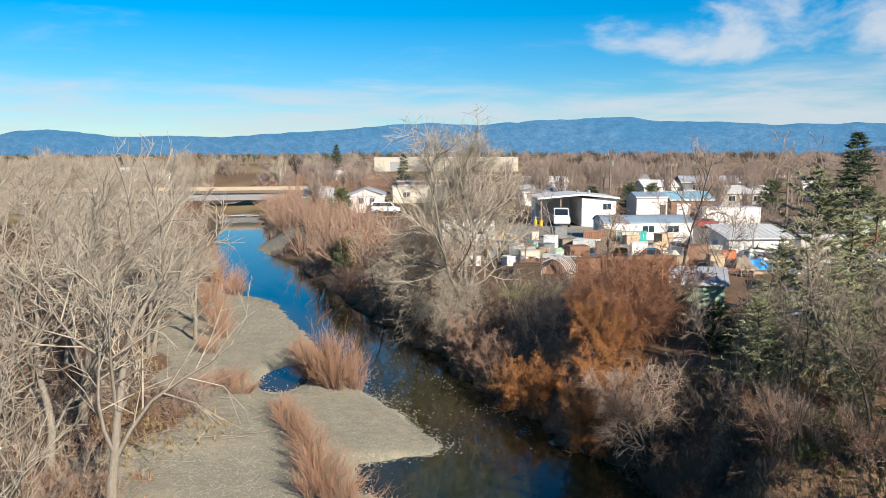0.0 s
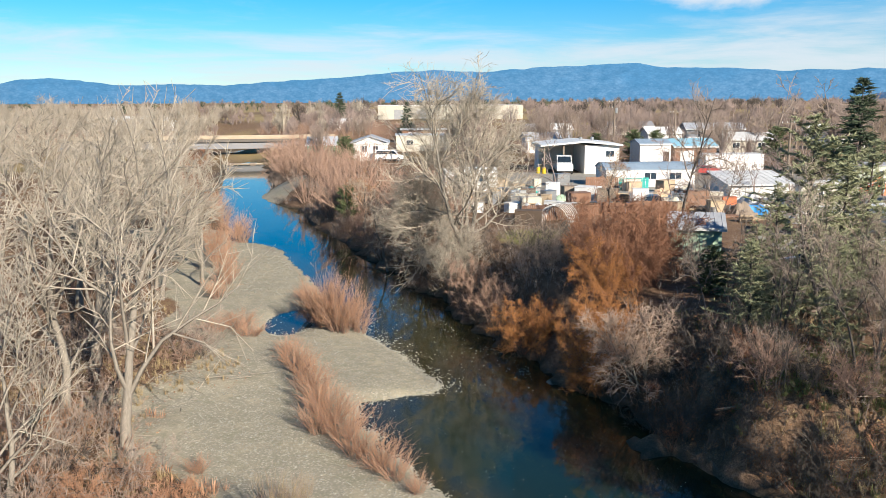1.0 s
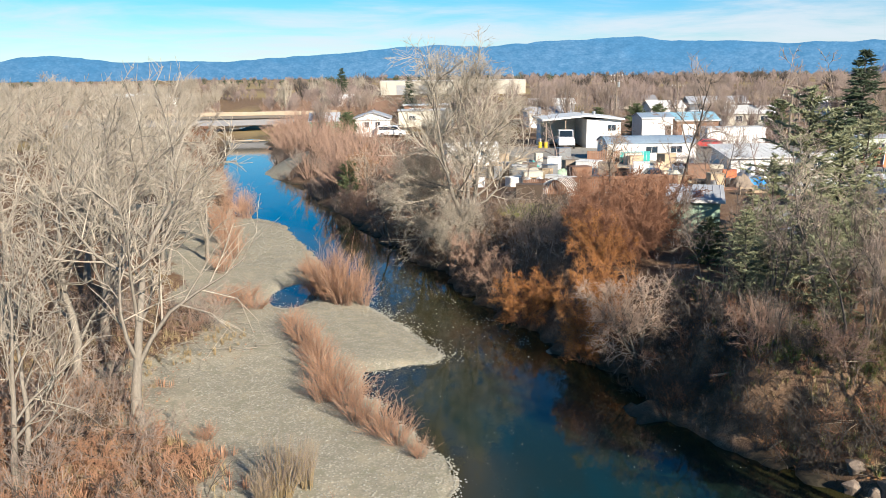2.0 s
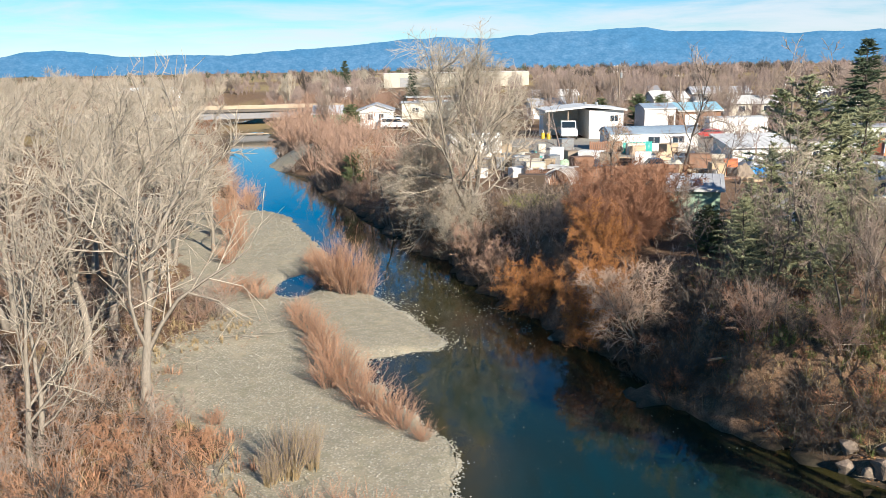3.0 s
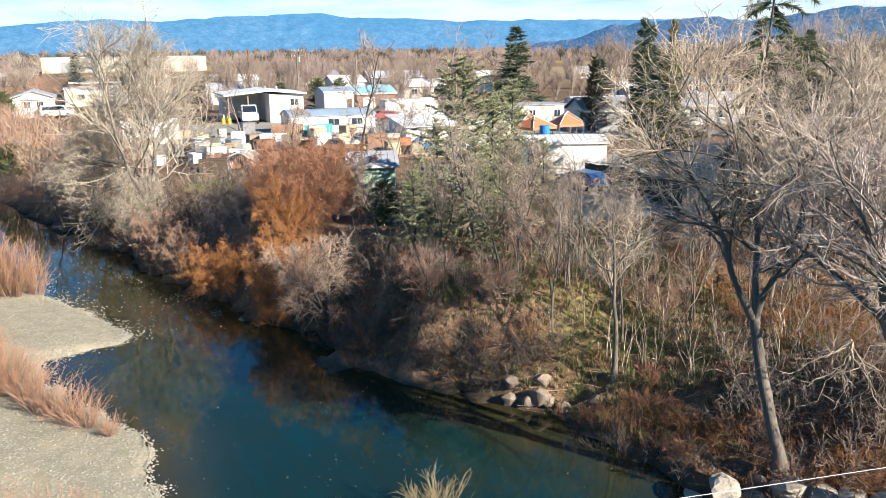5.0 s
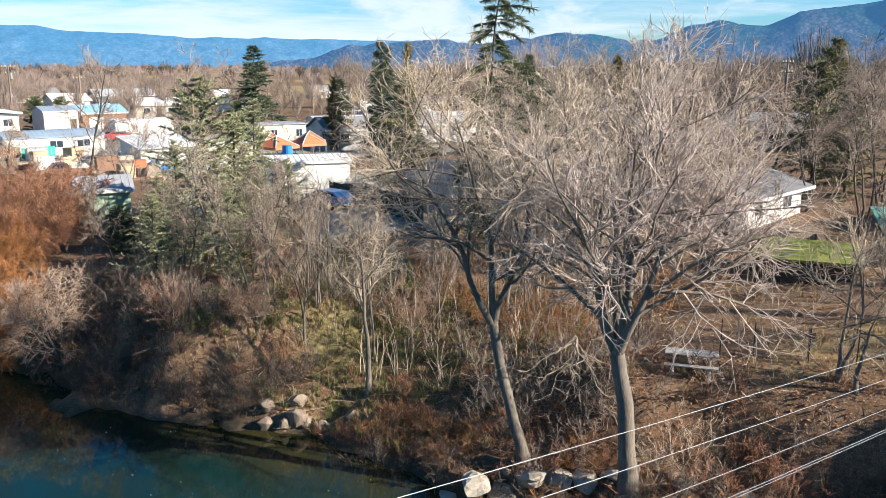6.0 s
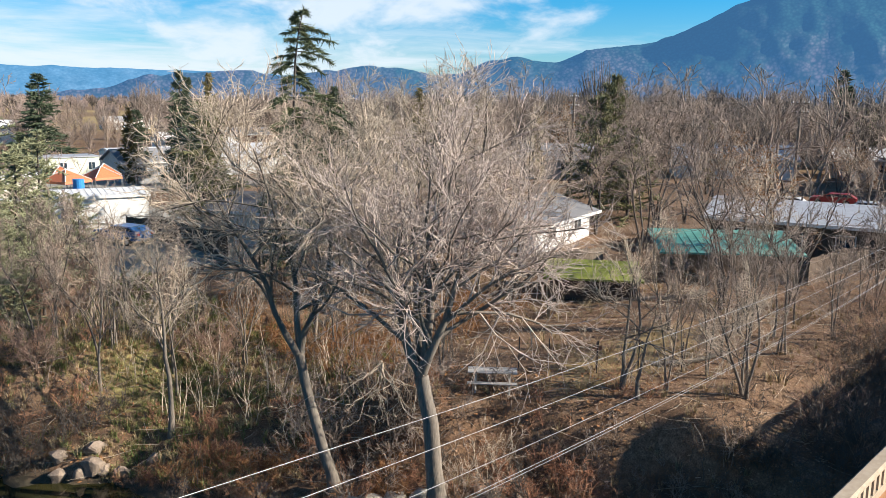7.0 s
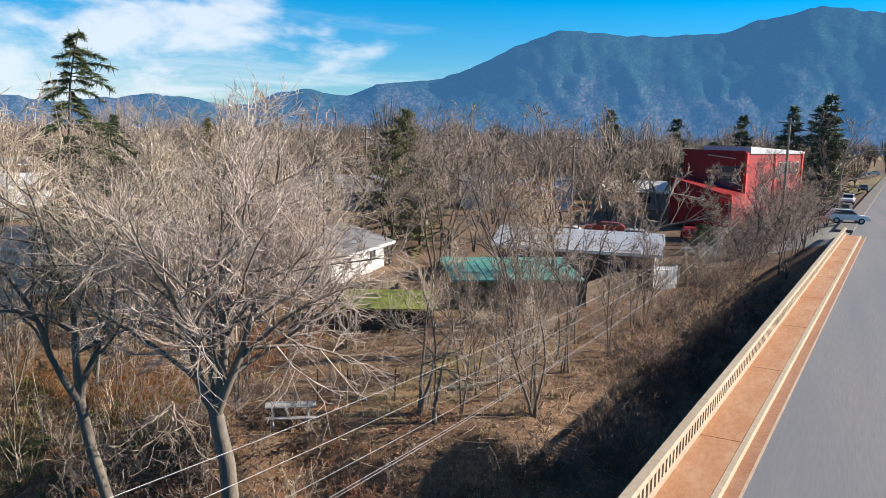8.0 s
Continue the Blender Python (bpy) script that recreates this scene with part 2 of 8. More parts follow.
    "roof_moss": surface("mossy_roof", (0.30, 0.33, 0.045), (0.20, 0.23, 0.04), (0.06, 0.055, 0.03), 1.1, 6, bump=0.5, dist=0.05),
    "roof_shingle": surface("grey_asphalt_shingle", (0.20, 0.20, 0.21), (0.25, 0.245, 0.25), (0.14, 0.14, 0.145), 0.6, 8, bump=0.3),
    "roof_orange": surface("orange_red_canopy", (0.62, 0.20, 0.09), (0.55, 0.16, 0.07), None, 0.7, 4, bump=0.05, rough=0.6),
    "wood": surface("weathered_wood", (0.28, 0.22, 0.165), (0.21, 0.165, 0.125), (0.14, 0.11, 0.085), 0.8, 10, bump=0.3, stretch=(1, 1, 0.3)),
    "wood_red": surface("red_brown_wood", (0.27, 0.15, 0.095), (0.215, 0.12, 0.08), (0.15, 0.085, 0.055), 0.8, 10, bump=0.3),
    "wood_pale": surface("pale_new_wood", (0.50, 0.38, 0.25), (0.43, 0.32, 0.21), None, 0.8, 8, bump=0.2),
    "tarp_teal": surface("teal_tarp", (0.04, 0.36, 0.32), (0.05, 0.42, 0.38), None, 0.8, 3, bump=0.3, dist=0.05, rough=0.5),
    "tarp_blue": surface("blue_tarp", (0.03, 0.22, 0.55), (0.05, 0.28, 0.60), None, 0.8, 3, bump=0.3, dist=0.05, rough=0.5),
    "metal": surface("galvanised_metal", (0.48, 0.48, 0.47), (0.38, 0.38, 0.38), None, 0.8, 8, bump=0.05, rough=0.4, metal=0.8),
    "dark_metal": surface("dark_metal", (0.05, 0.05, 0.055), (0.07, 0.07, 0.07), None, 0.8, 8, bump=0.05, rough=0.5, metal=0.4),
    "wire": surface("pale_aluminium_cable", (0.55, 0.54, 0.54), (0.48, 0.47, 0.47), None, 0.8, 8, bump=0, rough=0.4, metal=0.3),
    "rubber": surface("tyre_rubber", (0.025, 0.025, 0.025), (0.035, 0.035, 0.035), None, 2, 9, bump=0.1),
    "car_white": surface("white_car_paint", (0.78, 0.78, 0.77), (0.74, 0.74, 0.73), (0.72, 0.72, 0.71), 0.7, 3, bump=0, rough=0.25, spec=0.5),
    "car_dark": surface("dark_car_paint", (0.035, 0.04, 0.055), (0.045, 0.05, 0.065), None, 0.7, 3, bump=0, rough=0.25, spec=0.5),
    "car_silver": surface("silver_car_paint", (0.45, 0.47, 0.49), (0.42, 0.44, 0.46), None, 0.7, 3, bump=0, rough=0.3, spec=0.5),
    "car_blue": surface("blue_car_paint", (0.05, 0.14, 0.32), (0.06, 0.16, 0.35), None, 0.7, 3, bump=0, rough=0.3, spec=0.5),
    "car_red": surface("red_car_paint", (0.45, 0.04, 0.035), (0.40, 0.035, 0.03), None, 0.7, 3, bump=0, rough=0.3, spec=0.5),
    "lamp_white": surface("headlight_glass", (0.8, 0.8, 0.8), (0.7, 0.7, 0.7), None, 3, 9, bump=0, rough=0.15),
    "lamp_red": surface("tail_light_red", (0.5, 0.02, 0.02), (0.4, 0.02, 0.02), None, 3, 9, bump=0, rough=0.2),
    "yellow_paint": surface("yellow_machine_paint", (0.65, 0.45, 0.03), (0.55, 0.38, 0.03), None, 1, 5, bump=0, rough=0.5),
}


def glass_material():
    m = bpy.data.materials.new("window_glass")
    m.use_nodes = True
    b = m.node_tree.nodes["Principled BSDF"]
    b.inputs["Base Color"].default_value = (0.03, 0.045, 0.06, 1)
    b.inputs["Roughness"].default_value = 0.06
    b.inputs["Specular IOR Level"].default_value = 0.7
    return m


M["glass"] = glass_material()


def water_material():
    m = bpy.data.materials.new("river_water")
    m.use_nodes = True
    nt = m.node_tree
    b = nt.nodes["Principled BSDF"]
    pos = nt.nodes.new("ShaderNodeNewGeometry").outputs["Position"]
    att = nt.nodes.new("ShaderNodeAttribute")
    att.attribute_name = "depth"
    streak = nt.nodes.new("ShaderNodeMapping")
    streak.inputs["Rotation"].default_value = (0, 0, radians(-18))
    streak.inputs["Scale"].default_value = (0.45, 0.09, 1)
    nt.links.new(pos, streak.inputs[0])
    weed = ranged(nt, noise_node(nt, streak.outputs[0], 0.8, 5), 0.36, 0.58)
    deep = mix_rgb(nt, weed, (0.0025, 0.029, 0.033), (0.009, 0.021, 0.013))
    shallow = mix_rgb(nt, weed, (0.046, 0.038, 0.014), (0.028, 0.027, 0.010))
    col = mix_rgb(nt, att.outputs["Fac"], shallow, deep)
    nt.links.new(col, b.inputs["Base Color"])
    b.inputs["Roughness"].default_value = 0.03
    b.inputs["IOR"].default_value = 1.33
    wave = nt.nodes.new("ShaderNodeMapping")
    wave.inputs["Scale"].default_value = (1.0, 0.5, 1)
    nt.links.new(pos, wave.inputs[0])
    bp = nt.nodes.new("ShaderNodeBump")
    bp.inputs["Strength"].default_value, bp.inputs["Distance"].default_value = 0.2, 0.03
    nt.links.new(noise_node(nt, wave.outputs[0], 1.6, 4), bp.inputs["Height"])
    nt.links.new(bp.outputs[0], b.inputs["Normal"])
    return m


M["water"] = water_material()


def ground_material():
    """Gravel, leaf litter, dry grass, green turf and grey yard dirt, mixed by what lies where."""
    m = bpy.data.materials.new("river_ground")
    m.use_nodes = True
    nt = m.node_tree
    b = nt.nodes["Principled BSDF"]
    pos = nt.nodes.new("ShaderNodeNewGeometry").outputs["Position"]
    n0, n1, n2, n3 = (noise_node(nt, pos, s, 5, 0.6) for s in (0.12, 0.7, 4.0, 17.0))
    fine = ranged(nt, n3, 0.3, 0.72)
    mid = ranged(nt, n1, 0.35, 0.65)
    litter = mix_rgb(nt, mid, (0.25, 0.145, 0.085), (0.36, 0.24, 0.155))
    litter = mix_rgb(nt, ranged(nt, n2, 0.42, 0.68), litter, (0.17, 0.105, 0.058))
    litter = mix_rgb(nt, fine, litter, (0.075, 0.046, 0.03))
    vor = nt.nodes.new("ShaderNodeTexVoronoi")
    vor.inputs["Scale"].default_value = 9
    nt.links.new(pos, vor.inputs["Vector"])
    stones = mix_rgb(nt, ranged(nt, vor.outputs["Color"], 0.1, 0.9), (0.23, 0.21, 0.16), (0.58, 0.525, 0.41))
    stones = mix_rgb(nt, ranged(nt, vor.outputs["Distance"], 0.0, 0.7), stones, (0.28, 0.25, 0.185))
    sand = mix_rgb(nt, fine, (0.46, 0.395, 0.28), (0.34, 0.285, 0.20))
    gravel = mix_rgb(nt, ranged(nt, n1, 0.5, 0.75), stones, sand)
    gravel = mix_rgb(nt, ranged(nt, noise_node(nt, pos, 1.6, 5, 0.65), 0.5, 0.72), gravel, (0.24, 0.225, 0.155))
    yard = mix_rgb(nt, mid, (0.27, 0.255, 0.225), (0.34, 0.315, 0.27))
    yard = mix_rgb(nt, ranged(nt, n2, 0.4, 0.7), yard, (0.22, 0.20, 0.17))
    turf = mix_rgb(nt, ranged(nt, n2, 0.35, 0.65), (0.15, 0.165, 0.048), (0.26, 0.215, 0.09))
    grass = mix_rgb(nt, ranged(nt, n2, 0.35, 0.65), (0.37, 0.285, 0.125), (0.27, 0.19, 0.095))
    col = litter
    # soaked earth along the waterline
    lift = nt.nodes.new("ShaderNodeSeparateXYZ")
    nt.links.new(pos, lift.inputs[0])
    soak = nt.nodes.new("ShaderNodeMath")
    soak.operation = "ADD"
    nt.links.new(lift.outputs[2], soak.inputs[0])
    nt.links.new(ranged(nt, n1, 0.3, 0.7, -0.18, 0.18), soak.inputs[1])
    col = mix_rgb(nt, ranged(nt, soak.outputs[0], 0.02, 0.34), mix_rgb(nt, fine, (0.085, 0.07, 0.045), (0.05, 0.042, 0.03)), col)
    for name, c in (("grass", grass), ("yard", yard), ("turf", turf), ("gravel", gravel)):
        att = nt.nodes.new("ShaderNodeAttribute")
        att.attribute_name = name
        soft = nt.nodes.new("ShaderNodeMath")
        soft.operation = "ADD"
        nt.links.new(att.outputs["Fac"], soft.inputs[0])
        nt.links.new(ranged(nt, n2, 0.3, 0.7, -0.25, 0.25), soft.inputs[1])
        col = mix_rgb(nt, ranged(nt, soft.outputs[0], 0.35, 0.65), col, c)
    nt.links.new(col, b.inputs["Base Color"])
    b.inputs["Roughness"].default_value = 0.95
    b.inputs["Specular IOR Level"].default_value = 0.15
    bp = nt.nodes.new("ShaderNodeBump")
    bp.inputs["Strength"].default_value, bp.inputs["Distance"].default_value = 0.7, 0.06
    nt.links.new(noise_node(nt, pos, 7, 6, 0.7), bp.inputs["Height"])
    nt.links.new(bp.outputs[0], b.inputs["Normal"])
    return m


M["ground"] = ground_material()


def hill_material(name, forest, meadow, haze_glow, strength, grain=0.75):
    """Distant wooded hillside with pale clearings; blue air haze is put into its colours and emission."""
    m = bpy.data.materials.new(name)
    m.use_nodes = True
    nt = m.node_tree
    b = nt.nodes["Principled BSDF"]
    pos = nt.nodes.new("ShaderNodeNewGeometry").outputs["Position"]
    # grain runs round the range and up its slopes
    sep, flat, comb = (nt.nodes.new("ShaderNode" + k) for k in ("SeparateXYZ", "VectorMath", "CombineXYZ"))
    nt.links.new(pos, sep.inputs[0])
    nt.links.new(sep.outputs[0], comb.inputs[0])
    nt.links.new(sep.outputs[1], comb.inputs[1])
    flat.operation = "NORMALIZE"
    nt.links.new(comb.outputs[0], flat.inputs[0])
    wide, lift, tall = (nt.nodes.new("ShaderNodeVectorMath") for _ in range(3))
    wide.operation, wide.inputs[3].default_value = "SCALE", 2200
    nt.links.new(flat.outputs[0], wide.inputs[0])
    up = nt.nodes.new("ShaderNodeCombineXYZ")
    nt.links.new(sep.outputs[2], up.inputs[2])
    lift.operation = "ADD"
    nt.links.new(wide.outputs[0], lift.inputs[0])
    nt.links.new(up.outputs[0], lift.inputs[1])
    pos = lift.outputs[0]
    low = ranged(nt, sep.outputs[2], 40, 250, 0.12, -0.14)
    mixed = nt.nodes.new("ShaderNodeMath")
    mixed.operation = "ADD"
    nt.links.new(noise_node(nt, pos, 0.005, 10, 0.72), mixed.inputs[0])
    nt.links.new(low, mixed.inputs[1])
    a = ranged(nt, mixed.outputs[0], 0.44, 0.60)
    c = ranged(nt, noise_node(nt, pos, 0.05, 6, 0.7), 0.35, 0.7)
    col = mix_rgb(nt, a, forest, meadow)
    col = mix_rgb(nt, c, col, tuple(0.55 * v for v in forest))
    crowns = nt.nodes.new("ShaderNodeTexVoronoi")
    crowns.inputs["Scale"].default_value = 0.13
    nt.links.new(pos, crowns.inputs["Vector"])
    col = mix_rgb(nt, ranged(nt, crowns.outputs["Distance"], 0.15, 0.75, 0.0, grain), col, tuple(0.3 * v for v in forest))
    nt.links.new(col, b.inputs["Base Color"])
    b.inputs["Roughness"].default_value = 1.0
    b.inputs["Specular IOR Level"].default_value = 0.0
    b.inputs["Emission Color"].default_value = (*haze_glow, 1)
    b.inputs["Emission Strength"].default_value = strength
    return m


# Blue of the air is put into the far hills' colour and emission.
M["far_hill"] = hill_material("haze_blue_hills", (0.05, 0.115, 0.19), (0.10, 0.155, 0.215), (0.06, 0.23, 0.43), 0.46, 0.35)
# These slopes emit a bluish glow in place of air haze.
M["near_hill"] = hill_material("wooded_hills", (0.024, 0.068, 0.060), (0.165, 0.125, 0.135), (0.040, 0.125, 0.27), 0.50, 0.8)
# ---- building tools ----
def mesh_object(name, verts, faces, material, smooth=False):
    me = bpy.data.meshes.new(name)
    verts = np.asarray(verts, dtype=np.float32)
    faces = np.asarray(faces, dtype=np.int32)
    k = faces.shape[1]
    me.vertices.add(len(verts))
    me.vertices.foreach_set("co", verts.ravel())
    me.loops.add(faces.size)
    me.loops.foreach_set("vertex_index", faces.ravel())
    me.polygons.add(len(faces))
    me.polygons.foreach_set("loop_start", np.arange(0, faces.size, k, dtype=np.int32))
    if smooth:
        me.polygons.foreach_set("use_smooth", np.ones(len(faces), dtype=bool))
    me.update(calc_edges=True)
    me.materials.append(material)
    return new(name, me)


def part(name, bm, material, parent, label=""):
    """Link a bmesh as one mesh object under a thing or a part."""
    me = bpy.data.meshes.new(name)
    bm.normal_update()
    bm.to_mesh(me)
    bm.free()
    me.materials.append(material)
    ob = new(name, me)
    ob.parent = parent
    if label:
        ob["label"] = label
    return ob


def thing(name, x, y, z, turn=0.0, label="", category="", group="", kind=""):
    ob = new(name)
    ob.empty_display_size = 0.2
    ob.matrix_basis = pose(x, y, z, 0, 0, turn)
    return tagged(ob, label, category, group, kind)


def box(bm, x0, x1, y0, y1, z0, z1, bevel=0.0):
    """A box in bm, its edges rounded off by bevel."""
    made = bmesh.ops.create_cube(bm, size=1, matrix=Matrix.Translation(((x0 + x1) / 2, (y0 + y1) / 2, (z0 + z1) / 2)) @ Matrix.Diagonal((x1 - x0, y1 - y0, z1 - z0, 1)))
    if bevel:
        edges = list({e for v in made["verts"] for e in v.link_edges})
        bmesh.ops.bevel(bm, geom=edges, offset=bevel, segments=1, affect="EDGES")
    return bm


def boxes(*rows, bevel=0.0):
    bm = bmesh.new()
    for r in rows:
        box(bm, *r, bevel=bevel)
    return bm


def bar(bm, a, b, r, sides=8, r2=None):
    """A round bar from a to b."""
    a, b = Vector(a), Vector(b)
    d = b - a
    m = Matrix.Translation((a + b) / 2) @ d.to_track_quat("Z", "Y").to_matrix().to_4x4()
    bmesh.ops.create_cone(bm, cap_ends=True, segments=sides, radius1=r, radius2=r if r2 is None else r2, depth=d.length, matrix=m)
    return bm


def prism(bm, outline, y0, y1):
    """An outline of (x, z) drawn out from y0 to y1."""
    front = [bm.verts.new((x, y0, z)) for x, z in outline]
    back = [bm.verts.new((x, y1, z)) for x, z in outline]
    n = len(outline)
    bm.faces.new(front), bm.faces.new(back[::-1])
    for i in range(n):
        bm.faces.new((front[i], back[i], back[(i + 1) % n], front[(i + 1) % n]))
    bmesh.ops.recalc_face_normals(bm, faces=bm.faces)
    return bm


def smooth(a, b, v):
    t = np.clip((v - a) / (b - a), 0, 1)
    return t * t * (3 - 2 * t)


def lattice(ix, iy, seed):
    h = (ix.astype(np.int64) * 374761393 + iy.astype(np.int64) * 668265263 + seed * 1442695041) & 0xFFFFFFFF
    h = ((h ^ (h >> 13)) * 1274126177) & 0xFFFFFFFF
    return ((h ^ (h >> 16)) & 0xFFFF) / 65535.0


def value_noise(x, y, seed=0):
    ix, iy = np.floor(x), np.floor(y)
    fx, fy = x - ix, y - iy
    fx, fy = fx * fx * (3 - 2 * fx), fy * fy * (3 - 2 * fy)
    a, b = lattice(ix, iy, seed), lattice(ix + 1, iy, seed)
    c, d = lattice(ix, iy + 1, seed), lattice(ix + 1, iy + 1, seed)
    return (a + (b - a) * fx) * (1 - fy) + (c + (d - c) * fx) * fy - 0.5


def fbm(x, y, octaves=4, seed=0):
    x, y = np.asarray(x, float), np.asarray(y, float)
    return sum(value_noise(x * 2 ** k, y * 2 ** k, seed + k) * 0.5 ** k for k in range(octaves))
# ---- the land: river bed, gravel bar, banks, terrace and plain in one sheet ----
LEFT_Y = (-80, 0, 15, 20, 23.8, 26.9, 28.4, 29.9, 32.7, 35.7, 38.0, 39.2, 40.5, 42.9, 45.8, 49.8, 52.8, 60, 71.4, 80.6, 83.9, 86, 92.6, 105, 124, 151, 197, 250, 330)
LEFT_X = (-3, -2, 0.0, 0.5, 0.7, 0.9, 0.5, -0.9, -2.3, -3.5, -3.3, -0.6, -0.2, -0.7, -2.1, -4.6, -5.4, -8.5, -12.6, -15.9, -18.3, -22.5, -24.4, -28.2, -33.6, -39.6, -50.4, -64, -84)
RIGHT_Y = (-80, -20, -3, 3, 6.5, 8.8, 11, 14.5, 18.3, 23, 26, 28.6, 32.3, 37.6, 39.5, 43.6, 47.3, 51.5, 58.2, 65.6, 73.5, 81.5, 89.2, 95.9, 112, 116, 127, 140, 147, 182, 206, 250, 330)
RIGHT_X = (26, 25, 24.0, 23.2, 22.6, 21.9, 20.6, 18.2, 16.9, 15.4, 13.7, 11.8, 9.2, 8.5, 7.2, 5.8, 3.8, 2.5, 0.7, -2.1, -5.6, -8.5, -11.8, -14.7, -19, -22, -27.5, -28.2, -29.6, -37.4, -43.5, -56, -76)


def road_y(x):
    return -7.045 - 0.0681 * (x - 21.33)


def land(x, y):
    """Height of the ground."""
    x, y = np.asarray(x, float), np.asarray(y, float)
    xl, xr = np.interp(y, LEFT_Y, LEFT_X), np.interp(y, RIGHT_Y, RIGHT_X)
    ds = (x - xr - 1.1 * fbm(x / 3.5, y / 3.5, 3, 52)) * 0.85
    xr = xr + 2.2 * fbm(x / 1.7, y / 1.7, 3, 51) * (np.abs(y - 25) < 60)
    xl = xl + 0.9 * fbm(x / 1.3, y / 1.3, 3, 57) * (np.abs(y - 45) < 45)
    dr, dl = (x - xr) * 0.85, xl - x
    run = np.where(y > 29, 4.2, 7.5)
    right = 3.6 * (1 - np.exp(-np.maximum(dr, 0) / run)) + 0.35 * fbm(x / 5, y / 5, 4, 3) * smooth(0.5, 5, dr)
    scarp = 0.25 * smooth(0, 0.3, dr) + 0.8 * np.clip(dr / 2.4, 0, 1) + 2.4 * smooth(2.9, 4.9, ds) + 0.25 * fbm(x / 3, y / 3, 4, 3) * smooth(0.5, 5, dr)
    near = smooth(20.5, 15, y)
    right = right * (1 - near) + scarp * near
    bluff = 0.9 * (1 - np.exp(-np.maximum(dr, 0) / 0.7)) + 2.7 * smooth(0.8, 3.8, dr) + 0.25 * fbm(x / 3, y / 3, 4, 3) * smooth(0.5, 5, dr)
    high = smooth(26.5, 29.5, y) * smooth(80, 66, y)
    right = right * (1 - high) + bluff * high
    left = 0.32 * (1 - np.exp(-np.maximum(dl, 0) / 1.5)) + 0.9 * smooth(7, 22, dl) + 1.2 * smooth(15, 60, dl) + 0.22 * fbm(x / 6, y / 6, 4, 9) * smooth(0.3, 5, dl)
    bed = -(0.62 + 1.15 * smooth(44, 27, y)) * (1 - np.exp(-np.maximum(np.minimum(-dr, -dl), 0) / 3.0))
    z = np.where(dr > 0, right, np.where(dl > 0, left, bed))
    pool = np.exp(-(((x + 9.9) / 1.7) ** 2 + ((y - 53) / 3.4) ** 2) ** 1.5)
    z = np.where(dl > 0, z - 0.75 * pool, z)
    z = z + 1.75 * np.exp(-((x - 8.7) ** 2 + (y - 17.7) ** 2) / 0.9)
    # brown gravel apron above the upstream sill
    z = np.maximum(z, (0.55 + 0.5 * fbm(x / 3, y / 3, 3, 88)) * smooth(195, 199, y) * smooth(232, 226, y) * (x < -20) * (x > -80) - 2.0 * (1 - smooth(195, 196, y) * smooth(233, 232, y)))
    # the road's bank beyond the bridge
    off = np.abs(y - road_y(x))
    hollow = smooth(24, 31, x) * smooth(84, 62, x) * smooth(13.5, 10.0, off) * (y > road_y(x))
    z = z * (1 - hollow) + (2.3 + 0.5 * fbm(x / 3, y / 3, 3, 66)) * hollow
    bank = smooth(62, 96, x) * (1 - smooth(6.5, 15, off))
    z = z * (1 - bank) + 5.55 * bank
    west = smooth(-20, -60, x) * (1 - smooth(6.5, 18, off))
    z = z * (1 - west) + 5.55 * west
    far = smooth(150, 600, np.hypot(x, y)) * (dr > 0)
    return z + 0.8 * far + np.where(y > 330, 3.0 * smooth(330, 380, y) * (z < 2), 0)


def axis(lo, fine_lo, fine_hi, hi, step, grow=1.16):
    mid = list(np.arange(fine_lo, fine_hi + step / 2, step))
    up, d = [mid[-1]], step
    while up[-1] < hi:
        d *= grow
        up.append(up[-1] + d)
    down, d = [mid[0]], step
    while down[-1] > lo:
        d *= grow
        down.append(down[-1] - d)
    return np.array(down[:0:-1] + mid + up[1:])


GX, GY = axis(-4600, -34, 74, 4600, 0.6), axis(-4600, -16, 98, 4600, 0.6)


